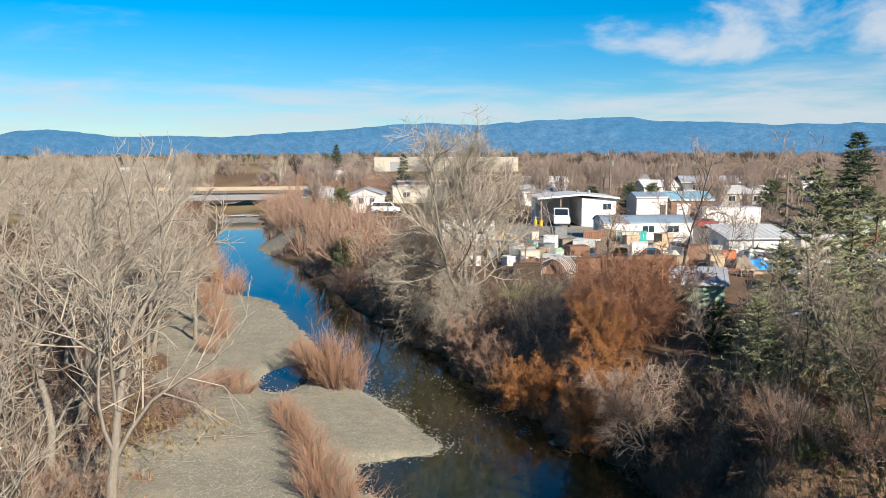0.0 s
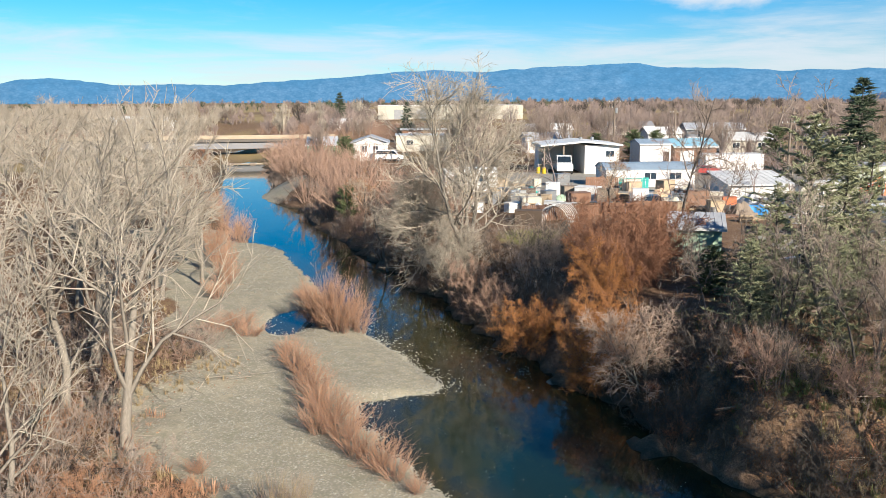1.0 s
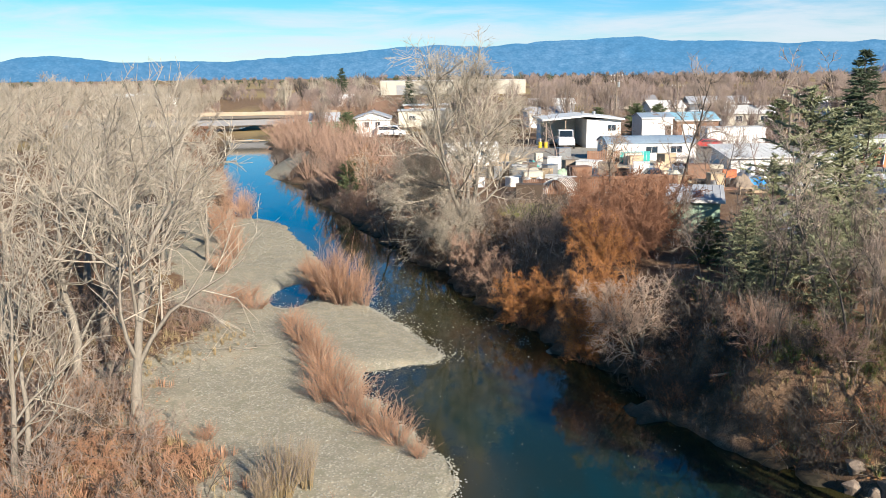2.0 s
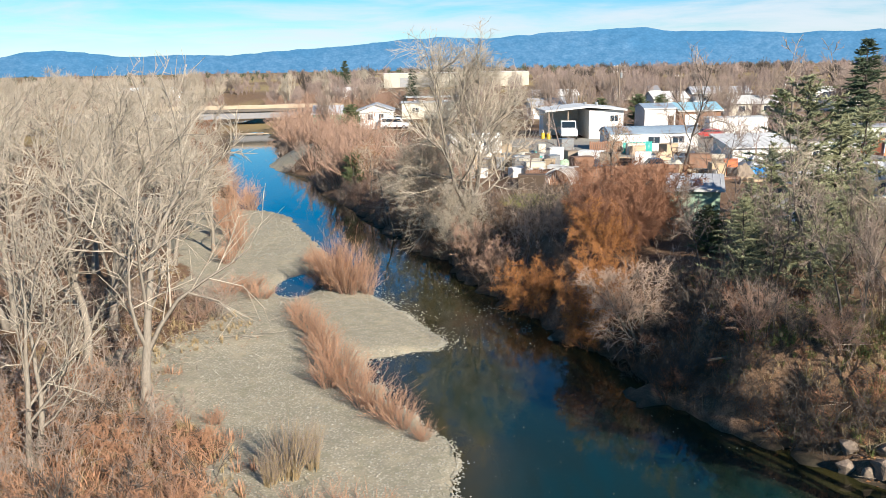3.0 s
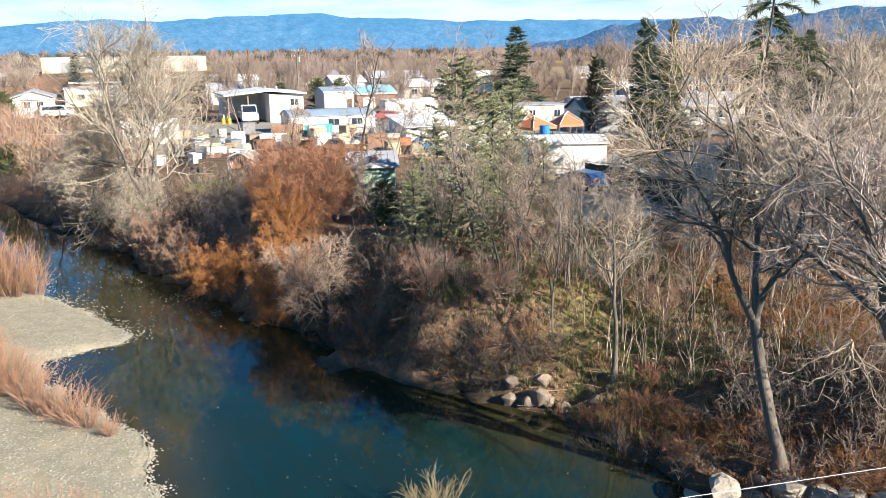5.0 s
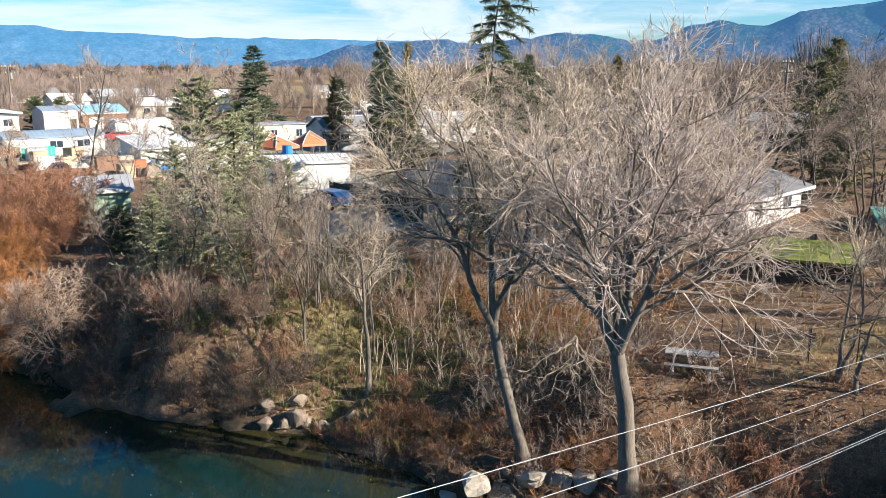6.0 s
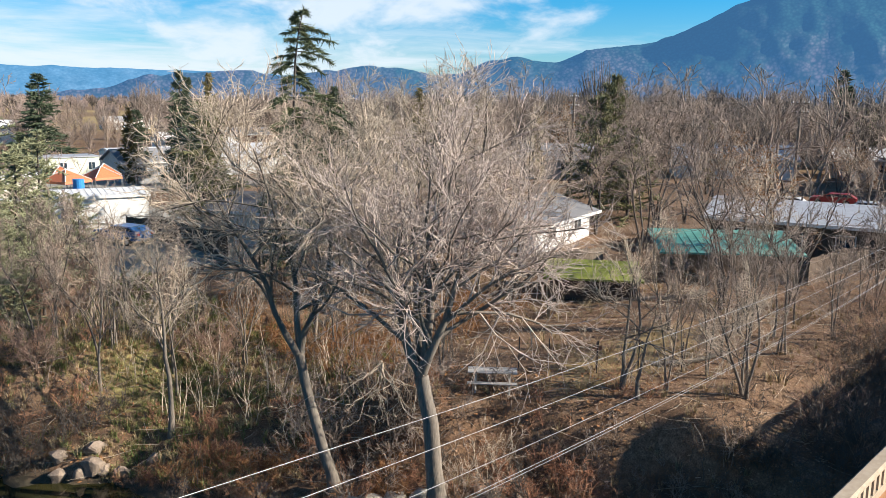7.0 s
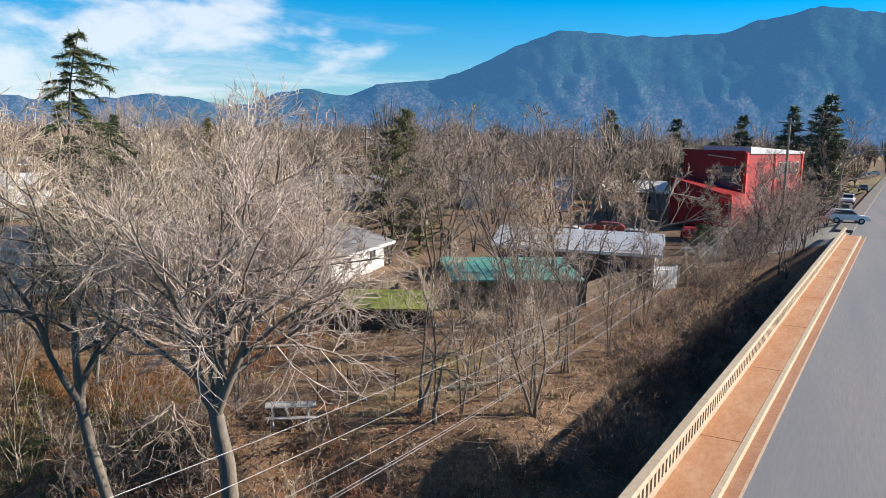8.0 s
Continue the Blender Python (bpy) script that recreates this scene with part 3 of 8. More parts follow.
def build_ground():
    nx, ny = len(GX), len(GY)
    X, Y = np.meshgrid(GX, GY)
    Z = land(X, Y)
    idx = np.arange(nx * ny).reshape(ny, nx)
    faces = np.stack((idx[:-1, :-1], idx[:-1, 1:], idx[1:, 1:], idx[1:, :-1]), -1).reshape(-1, 4)
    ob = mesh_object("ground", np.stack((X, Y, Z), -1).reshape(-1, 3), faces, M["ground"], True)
    xl, xr = np.interp(Y, LEFT_Y, LEFT_X), np.interp(Y, RIGHT_Y, RIGHT_X)
    dl, dr = xl - X, X - xr
    n = fbm(X / 4, Y / 4, 4, 21)
    near = Y < 93
    gravel = np.where(dl > -6, (1 - smooth(10.8, 13.4, dl + 4 * n + 2.2 * smooth(31, 25, Y))), 0) * near
    gravel = np.maximum(gravel, ((X + 26) / 5) ** 2 + ((Y - 128) / 12) ** 2 < 1)
    yard = smooth(0, 3, X - 24 - 2 * n) * smooth(0, 3, 58 - X) * smooth(0, 3, Y - 40) * smooth(0, 4, 70 - Y + 4 * n)
    yard = np.maximum(yard, smooth(0, 6, Y - 76 + 8 * n) * smooth(0, 3, X - 7) * smooth(0, 5, 130 - Y) * smooth(0, 5, 75 - X))
    yard = np.maximum(yard, smooth(0, 4, X - 86) * smooth(0, 3, 124 - X) * smooth(0, 3, 10 - Y + 3 * n) * smooth(0, 2, Y - road_y(X)))
    turf = np.exp(-(((X - 8) / 3.5) ** 2 + ((Y - 66) / 5) ** 2) ** 2)
    turf = np.maximum(turf, 0.58 * np.exp(-(((X - 19.5) / 4) ** 2 + ((Y - 27) / 4.5) ** 2)))
    grass = 0.6 * np.exp(-(((X - 34) / 8) ** 2 + ((Y - 11.0) / 2.6) ** 2) ** 2)
    grass = np.maximum(grass, 0.35 * smooth(0.0, 0.3, n) * (dl > 9))
    grass = np.maximum(grass, smooth(110, 190, np.hypot(X, Y)) * (0.32 + 0.4 * smooth(-0.1, 0.2, fbm(X / 40, Y / 40, 3, 5))))
    for name, v in (("gravel", gravel), ("yard", yard), ("turf", turf), ("grass", grass)):
        a = ob.data.attributes.new(name, "FLOAT", "POINT")
        a.data.foreach_set("value", np.asarray(v, np.float32).ravel())
    return tagged(ob, "gravel bar, leaf-littered banks and dry winter ground", "ground", kind="structure")


build_ground()


def build_water():
    xs, ys = np.arange(-110, 60.1, 1.0), np.arange(-90, 345.1, 1.0)
    X, Y = np.meshgrid(xs, ys)
    ny, nx = X.shape
    idx = np.arange(nx * ny).reshape(ny, nx)
    faces = np.stack((idx[:-1, :-1], idx[:-1, 1:], idx[1:, 1:], idx[1:, :-1]), -1).reshape(-1, 4)
    ob = mesh_object("water", np.stack((X, Y, 0 * X), -1).reshape(-1, 3), faces, M["water"], True)
    a = ob.data.attributes.new("depth", "FLOAT", "POINT")
    a.data.foreach_set("value", smooth(0.15, 1.25, -land(X, Y)).astype(np.float32).ravel())
    return tagged(ob, "calm dark green river reflecting the blue sky", "river", kind="structure")


build_water()


def build_hills(name, rows, dist, base_dist, material, seed, rough, label, folds=0.0):
    """A range of hills: its skyline by bearing and elevation, with folds and spurs running down to the plain."""
    az = np.arange(rows[0][0], rows[-1][0], 0.25)
    el = np.interp(az, [r[0] for r in rows], [r[1] for r in rows])
    steps = np.linspace(0, 1, 44)
    A, S = np.meshgrid(np.radians(az), steps)
    E = np.tile(el, (len(steps), 1))
    crest = np.radians(E + rough * (fbm(az / 1.1, 0 * az, 5, seed) + 1.6 * fbm(az / 3.6, 0 * az + 4, 3, seed + 3))[None, :])
    R = base_dist + (dist - base_dist) * S
    ridges = 0.72 + 0.28 * (1 - np.abs(2 * fbm(np.degrees(A) / 5, S * 2.2, 5, seed + 7)))
    rise = S ** 1.25 * (1 + (ridges - 0.86) * (1 - S) * 1.5)
    H = 14.5 + dist * np.tan(crest) * rise
    # spurs and gullies down the slopes
    spur = 1 - 2 * np.abs(fbm(np.degrees(A) / 2.6 + 1.5 * S, S * 1.2, 4, seed + 19))
    H = H + folds * (spur - 0.7) * np.sin(np.pi * S) * (H / 200)
    H = np.where(S == 0, 2.0, np.maximum(H - 14.5 * (1 - S), 2.0))
    ny, nx = A.shape
    idx = np.arange(nx * ny).reshape(ny, nx)
    faces = np.stack((idx[:-1, :-1], idx[:-1, 1:], idx[1:, 1:], idx[1:, :-1]), -1).reshape(-1, 4)
    ob = mesh_object(name, np.stack((R * np.sin(A), R * np.cos(A), H), -1).reshape(-1, 3), faces[:, ::-1], material, True)
    return tagged(ob, label, "hills", kind="structure")


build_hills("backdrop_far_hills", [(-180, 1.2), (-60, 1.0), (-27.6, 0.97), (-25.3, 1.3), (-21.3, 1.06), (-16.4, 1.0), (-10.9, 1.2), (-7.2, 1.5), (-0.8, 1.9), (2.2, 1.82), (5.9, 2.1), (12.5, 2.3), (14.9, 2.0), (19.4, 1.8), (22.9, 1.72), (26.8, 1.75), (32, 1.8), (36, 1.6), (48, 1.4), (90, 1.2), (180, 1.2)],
            4300, 3500, M["far_hill"], 4, 0.10, "distant forested hills with blue haze put into their colour")
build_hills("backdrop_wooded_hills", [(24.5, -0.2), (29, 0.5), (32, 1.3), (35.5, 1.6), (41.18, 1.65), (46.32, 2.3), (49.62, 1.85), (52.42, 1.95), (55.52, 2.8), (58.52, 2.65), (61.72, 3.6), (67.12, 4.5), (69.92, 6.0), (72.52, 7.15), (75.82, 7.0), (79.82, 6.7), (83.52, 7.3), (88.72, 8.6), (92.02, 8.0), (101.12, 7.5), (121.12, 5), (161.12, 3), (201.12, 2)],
            2600, 1700, M["near_hill"], 11, 0.22, "dark green wooded hills behind the town with added haze glow", folds=13.0)
# ---- plants ----
UP = np.array((0.0, 0.0, 1.0))


def unit(v):
    return v / np.maximum(np.linalg.norm(v, axis=-1, keepdims=True), 1e-9)


def strands(rng, start, way, length, count, wander, pull, pull_dir=UP):
    """Bent polylines: from each start along its way, wandering, pulled towards pull_dir. Gives (n, count + 1, 3)."""
    n = len(start)
    pts = np.empty((n, count + 1, 3))
    pts[:, 0] = start
    d = unit(way)
    for k in range(count):
        d = unit(d + rng.normal(0, wander, (n, 3)) + pull * pull_dir)
        pts[:, k + 1] = pts[:, k] + d * (length / count)[:, None]
    return pts


def taper(r0, r1, count):
    t = np.linspace(0, 1, count)
    return r0[:, None] * (1 - t) + r1[:, None] * t


def tubes(pts, radii, sides):
    """Vertices and quads of tapered tubes along polylines."""
    n, m, _ = pts.shape
    tan = np.gradient(pts, axis=1)
    tan = unit(tan)
    ref = np.where(np.abs(tan[..., 2:3]) > 0.9, np.array((1.0, 0, 0)), UP)
    u = unit(np.cross(tan, ref))
    v = np.cross(tan, u)
    ang = np.arange(sides) * 2 * np.pi / sides
    ring = u[:, :, None] * np.cos(ang)[None, None, :, None] + v[:, :, None] * np.sin(ang)[None, None, :, None]
    verts = pts[:, :, None] + ring * radii[:, :, None, None]
    idx = np.arange(n * m * sides).reshape(n, m, sides)
    nxt = np.roll(idx, -1, axis=2)
    faces = np.stack((idx[:, :-1], nxt[:, :-1], nxt[:, 1:], idx[:, 1:]), -1).reshape(-1, 4)
    return verts.reshape(-1, 3), faces


def joined(pieces):
    vs, fs, base = [], [], 0
    for v, f in pieces:
        vs.append(v)
        fs.append(f + base)
        base += len(v)
    return np.concatenate(vs), np.concatenate(fs)


def offshoots(rng, pts, radii, per, t_lo, t_hi, angle, spread=0.35, even=True):
    """Where side shoots leave their parents: start, direction, parent radius and place along the parent."""
    n, m, _ = pts.shape
    t = rng.uniform(t_lo, t_hi, (n, per))
    if even:
        t = t_lo + (np.arange(per)[None, :] + rng.uniform(0, 1, (n, per))) / per * (t_hi - t_lo)
    f = t * (m - 1)
    i = np.minimum(f.astype(int), m - 2)
    w = (f - i)[..., None]
    rows = np.arange(n)[:, None]
    start = pts[rows, i] * (1 - w) + pts[rows, i + 1] * w
    along = unit(pts[rows, i + 1] - pts[rows, i])
    rad = radii[rows, i] * (1 - w[..., 0]) + radii[rows, i + 1] * w[..., 0]
    side = unit(np.cross(along, rng.normal(0, 1, along.shape)))
    a = np.radians(angle) + rng.normal(0, spread, t.shape)
    way = along * np.cos(a)[..., None] + side * np.sin(a)[..., None]
    return start.reshape(-1, 3), way.reshape(-1, 3), rad.ravel(), t.ravel()


def bare_tree_meshes(seed, height, stems=1, limbs=12, branches=9, twigs=9, tips=0, trunk_r=0.2, crown_from=0.3, limb_len=0.45, limb_angle=42, pull=0.10, droop=0.0, lean=(0, 0), wander=0.10, twig_r=0.008, spread_stems=0.25, detail=(5, 3, 2), bole=0.0, sides=8, forks=None, leader=1.0, round_top=0.62, sag=0.0, min_rise=None):
    """Woody tubes of a leafless tree: (trunk and limbs), (branches and twigs)."""
    rng = np.random.default_rng(seed)
    start = rng.normal(0, 0.12 * (stems > 1), (stems, 3)) * (1, 1, 0)
    ang = np.arange(stems) * 2 * np.pi / stems + rng.uniform(0, 6)
    way = np.stack((np.cos(ang), np.sin(ang), 0 * ang), -1) * (spread_stems * (stems > 1)) + UP + np.array((*lean, 0))
    foot = []
    rise = height
    if bole:
        # one bare trunk that forks at the height of the bole
        stock = strands(rng, np.zeros((1, 3)), (UP + np.array((*lean, 0)))[None], np.array([bole]), 6, wander * 0.35, 0.03)
        start = stock[:, -1] + start * 0.6 - UP * 0.05
        stock[:, 0, 2] -= 0.3
        sr = taper(np.array([trunk_r]), np.array([trunk_r * 0.8]), 7)
        sr[:, 0] *= 1.6
        sr[:, 1] *= 1.1
        foot = [tubes(stock, sr, 10)]
        rise = height - bole
    if forks:
        # main stems leave the fork in known directions
        way = np.array([(fx, fy, 1.0) for fx, fy in forks])
    L = rise * leader * rng.uniform(0.82, 0.95, stems) * (1.0 if stems == 1 else rng.uniform(0.8, 1.0, stems))
    trunk = strands(rng, start, way, L, 9, wander * 0.55, 0.04)
    r0 = np.full(stems, trunk_r) * (1 if stems == 1 else 0.62 if bole else 0.75)
    tr = taper(r0, r0 * 0.12, 10)
    if not bole:
        trunk[:, 0, 2] -= 0.3
        tr[:, 0] *= 1.55
        tr[:, 1] *= 1.08
    s, w, r, t = offshoots(rng, trunk, tr, limbs, crown_from, 0.97, limb_angle, 0.25)
    if min_rise is not None:
        w[:, 2] = np.maximum(w[:, 2], min_rise)
    limb_l = height * limb_len * (1.05 - round_top * (t - crown_from) / (1 - crown_from)) * rng.uniform(0.65, 1.15, len(t))
    limb = strands(rng, s, w, limb_l, detail[0], wander, pull)
    lr = taper(np.minimum(r * 0.62, 0.02 + limb_l * 0.017), np.full(len(r), twig_r * 1.6), detail[0] + 1)
    wood = foot + [tubes(trunk, tr, sides), tubes(limb, lr, min(4, sides))]
    # branches also leave the leader's upper end
    s, w, r, t = offshoots(rng, limb, lr, branches, 0.18, 1.0, 40, 0.3)
    bl = np.repeat(limb_l, branches) * (0.62 - 0.30 * t) * rng.uniform(0.6, 1.2, len(t))
    br = strands(rng, s, w, bl, detail[1], wander * 1.3, pull * 0.7 - droop * 0.5)
    brr = taper(np.minimum(r * 0.7, 0.012 + bl * 0.012), np.full(len(r), twig_r), detail[1] + 1)
    fine = [tubes(br, brr, 3)]
    s, w, r, t = offshoots(rng, br, brr, twigs, 0.12, 1.0, 38, 0.35)
    tl = np.repeat(bl, twigs) * (0.62 - 0.25 * t) * rng.uniform(0.5, 1.25, len(t)) + 0.18
    tw = strands(rng, s, w, tl, detail[2], wander * 1.5, pull * 0.8 - droop - sag * np.clip(1 - s[:, 2:3] / (0.55 * height), 0, 1))
    twr = taper(np.minimum(r * 0.8, twig_r * 1.25), np.full(len(r), twig_r * 0.55), detail[2] + 1)
    fine.append(tubes(tw, twr, 3))
    if tips:
        s, w, r, t = offshoots(rng, tw, twr, tips, 0.2, 1.0, 36, 0.35)
        ll = np.repeat(tl, tips) * 0.5 * rng.uniform(0.5, 1.3, len(t)) + 0.08
        tp = strands(rng, s, w, ll, 1, wander * 1.5, pull * 0.5 - droop)
        fine.append(tubes(tp, taper(np.full(len(r), twig_r * 0.7), np.full(len(r), twig_r * 0.4), 2), 3))
    return joined(wood), joined(fine), tw


def tree_thing(meshes, bark, twig, label, category="tree", leaves=None):
    """A tree at the origin, with trunk and crown as its parts."""
    ob = tagged(new("bare_tree"), label, category)
    for name, (v, f), m in (("trunk", meshes[0], bark), ("crown", meshes[1], twig)):
        o = mesh_object(name, v, f, m, True)
        o.parent = ob
    if leaves:
        o = leaf_mesh(meshes[2], *leaves)
        o.parent = ob
    return ob


def leaf_mesh(twigs, count, size, material, seed=5):
    """Withered leaves that still hang on the twigs, each a small bent blade."""
    rng = np.random.default_rng(seed)
    pick = rng.integers(0, len(twigs), count)
    at = twigs[pick, rng.integers(1, twigs.shape[1], count)]
    a = unit(rng.normal(0, 1, (count, 3)))
    b = unit(np.cross(a, rng.normal(0, 1, (count, 3))))
    c = np.cross(a, b)
    s = size * rng.uniform(0.6, 1.3, count)[:, None]
    v = np.stack((at, at + (a + 0.5 * b + 0.2 * c) * s, at + 2 * a * s, at + (a - 0.5 * b + 0.2 * c) * s), 1).reshape(-1, 3)
    return mesh_object("withered_leaves", v, np.arange(count * 4).reshape(-1, 4), material)


def plant(ob, x, y, turn=0.0, size=1.0, tall=None, sink=0.05, tilt=(0, 0)):
    z = float(land(x, y)) - sink
    return copy_thing(ob, pose(x, y, z, tilt[0], tilt[1], turn) @ Matrix.Diagonal((size, size, tall or size, 1)))


def discard(ob):
    for o in (*ob.children_recursive, ob):
        bpy.data.objects.remove(o)


def shrub_meshes(seed, height, width, stems=40, shoots=9, twigs=0, arch=-0.06, r=0.012, fan=0.9, hang=None, bends=2):
    """A many-stemmed bush: stems fanning out of one stool, with shoots."""
    rng = np.random.default_rng(seed)
    a = rng.uniform(0, 2 * np.pi, stems)
    q = np.sqrt(rng.uniform(0, 1, stems))
    base = np.stack((np.cos(a) * q, np.sin(a) * q, 0 * a), -1) * width * 0.22
    way = np.stack((np.cos(a) * q * fan, np.sin(a) * q * fan, 1.0 + 0 * a), -1)
    L = height * rng.uniform(0.65, 1.12, stems) * (1.08 - 0.25 * q)
    st = strands(rng, base, way, L, 4, 0.12, arch)
    st[:, 0, 2] -= 0.15
    sr = taper(np.full(stems, r * 1.9), np.full(stems, r * 0.5), 5)
    s, w, rr, t = offshoots(rng, st, sr, shoots, 0.18, 1.0, 30, 0.25)
    sl = np.repeat(L, shoots) * (0.48 - 0.28 * t) * rng.uniform(0.6, 1.25, len(t))
    hang = arch * 0.6 + 0.03 if hang is None else hang
    sh = strands(rng, s, w, sl, bends, 0.16, hang)
    shr = taper(np.minimum(rr * 0.8, r), np.full(len(rr), r * 0.4), bends + 1)
    out = [tubes(sh, shr, 3)]
    if twigs:
        s, w, rr, t = offshoots(rng, sh, shr, twigs, 0.15, 1.0, 32, 0.3)
        tl = np.repeat(sl, twigs) * 0.45 * rng.uniform(0.5, 1.3, len(t)) + 0.1
        tp = strands(rng, s, w, tl, 1, 0.14, min(hang, arch * 0.5))
        out.append(tubes(tp, taper(np.full(len(rr), r * 0.6), np.full(len(rr), r * 0.35), 2), 3))
    return tubes(st, sr, 3), joined(out), sh


def shrub_thing(name, meshes, stem, twig, label, category="bush"):
    ob = tagged(new(name), label, category)
    for pn, (v, f), m in (("stool", meshes[0], stem), ("crown", meshes[1], twig)):
        o = mesh_object(pn, v, f, m, True)
        o.parent = ob
    return ob


def conifer_meshes(seed, height, radius, whorls=26, per=6, sprays=16, droop=0.05, low=0.08, shape=1.0, trunk_r=0.2, spray=0.4, gaps=0.0, up=0.0, ragged=(0.55, 1.15), fat=0.10, lop=None, curl=None, tousle=0.0):
    """Trunk and boughs as tubes; needles as many narrow three-sided sprays along the boughs."""
    rng = np.random.default_rng(seed)
    trunk = strands(rng, np.zeros((1, 3)), UP[None], np.array([height]), 10, 0.012, 0.05)
    if curl:
        # a slight lean that ends in a nodding tip
        k = np.linspace(0, 1, 11)[None, :, None]
        trunk = trunk + np.array((*curl, 0.0)) * (k ** 2 + 1.6 * np.clip(k - 0.85, 0, 1) / 0.15)
    trunk[:, 0, 2] -= 0.3
    tr = taper(np.array([trunk_r]), np.array([0.02]), 11)
    n = whorls * per
    t = low + (1 - low) * (np.repeat(np.arange(whorls), per) + rng.uniform(0, 1, n)) / whorls
    t = np.minimum(t, 0.985)
    keep = rng.uniform(0, 1, n) > gaps
    t = t[keep]
    n = len(t)
    a = rng.uniform(0, 2 * np.pi, n)
    f = t * 10
    i = np.minimum(f.astype(int), 9)
    base = trunk[0, i] + (trunk[0, i + 1] - trunk[0, i]) * (f - i)[:, None]
    way = np.stack((np.cos(a), np.sin(a), up + 0.25 * t - 0.1 + 0 * a), -1)
    way[:, 2] += rng.normal(0, 1, n) * tousle
    L = radius * ((1 - t) ** shape * 0.96 + 0.04) * rng.uniform(*ragged, n)
    if lop:
        L = L * (1 + lop[1] * np.cos(a - radians(lop[0])))
    bough = strands(rng, base, way, L, 3, 0.08, -droop * 1.6)
    brr = taper(0.012 + 0.012 * L, np.full(n, 0.006), 4)
    s, w, rr, tt = offshoots(rng, bough, brr, sprays, 0.12, 1.0, 48, 0.4)
    sl = spray * rng.uniform(0.5, 1.3, len(tt)) * (0.5 + 0.5 * np.repeat(L, sprays) / radius)
    w = unit(w * (1, 1, 0.5) + np.array((0, 0, 0.08 - droop)) + rng.normal(0, 1, w.shape) * tousle)
    sp = strands(rng, s, w, sl, 1, 0.15, -droop * 1.5)
    return joined([tubes(trunk, tr, 8), tubes(bough, brr, 3)]), tubes(sp, taper(sl * fat, sl * fat * 0.15, 2), 3), bough


def conifer_thing(meshes, needle, label, category="tree", name="conifer"):
    ob = tagged(new(name), label, category)
    for pn, (v, f), m in (("trunk", meshes[0], M["bark_dark"]), ("crown", meshes[1], needle)):
        o = mesh_object(pn, v, f, m, pn == "trunk")
        o.parent = ob
    return ob


def thicket(name, spots, meshes, material, label, seed, lo=0.7, hi=1.3, category="thicket", sink=0.1):
    """Uncountable brush: many small plants joined into one object."""
    rng = np.random.default_rng(seed)
    pieces = []
    for x, y in spots:
        v, f = meshes[rng.integers(len(meshes))]
        a, s = rng.uniform(0, 6.28), rng.uniform(lo, hi)
        c, q = math.cos(a) * s, math.sin(a) * s
        w = np.stack((v[:, 0] * c - v[:, 1] * q + x, v[:, 0] * q + v[:, 1] * c + y, v[:, 2] * s * rng.uniform(0.85, 1.15) + float(land(x, y)) - sink), -1)
        pieces.append((w, f))
    v, f = joined(pieces)
    return tagged(mesh_object(name, v, f, material), label, category, kind="stuff")


def scatter(rng, count, x0, x1, y0, y1, keep):
    x, y = rng.uniform(x0, x1, count), rng.uniform(y0, y1, count)
    k = keep(x, y)
    return np.stack((x[k], y[k]), -1)


def right_gap(x, y):
    return x - np.interp(y, RIGHT_Y, RIGHT_X)


def left_gap(x, y):
    return np.interp(y, LEFT_Y, LEFT_X) - x


def sprout_mesh(seed, height, stems, shoots, r, fan=0.5):
    a, b, _ = shrub_meshes(seed, height, height * 0.8, stems=stems, shoots=shoots, arch=-0.02, r=r, fan=fan, bends=1)
    return joined([a, b])


def tuft_mesh(seed, height, blades, width=0.012):
    """A tuft of grass: single bent blades."""
    g = np.random.default_rng(seed)
    a = g.uniform(0, 6.28, blades)
    out = np.stack((np.cos(a), np.sin(a), 0 * a), -1)
    base = out * g.uniform(0, 0.12, blades)[:, None]
    h = height * g.uniform(0.5, 1.2, blades)
    lean = g.uniform(0.1, 0.9, blades)
    tip = base + out * (h * lean)[:, None] + UP * (h * (1.05 - 0.5 * lean))[:, None]
    mid = base + out * (h * lean * 0.35)[:, None] + UP * (h * 0.6)[:, None]
    side = np.stack((-out[:, 1], out[:, 0], 0 * a), -1) * width
    v = np.stack((base - side, base + side, mid + side * 0.8, mid - side * 0.8, tip + side * 0.2, tip - side * 0.2), 1).reshape(-1, 3)
    k = np.arange(blades)[:, None] * 6
    f = np.concatenate((k + np.array([[0, 1, 2, 3]]), k + np.array([[3, 2, 4, 5]])))
    return v, f


def rock_mesh(seed, n=3):
    """An angular boulder about a metre across."""
    bm = bmesh.new()
    bmesh.ops.create_icosphere(bm, subdivisions=n, radius=0.5)
    off = Vector((seed * 3.1, seed * 1.7, 0))
    for v in bm.verts:
        p = v.co * 1.7 + off
        v.co *= 1 + 0.55 * noise.noise(p) + 0.18 * noise.noise(p * 3.1)
        v.co.z *= 0.72
    # broken faces
    g = np.random.default_rng(seed)
    for axis_dir in unit(g.normal(0, 1, (13, 3)) * (1, 1, 0.8)):
        nrm, d = Vector(axis_dir), g.uniform(0.27, 0.36)
        for v in bm.verts:
            over = v.co.dot(nrm) - d
            if over > 0:
                v.co -= nrm * over * 0.95
    return bm
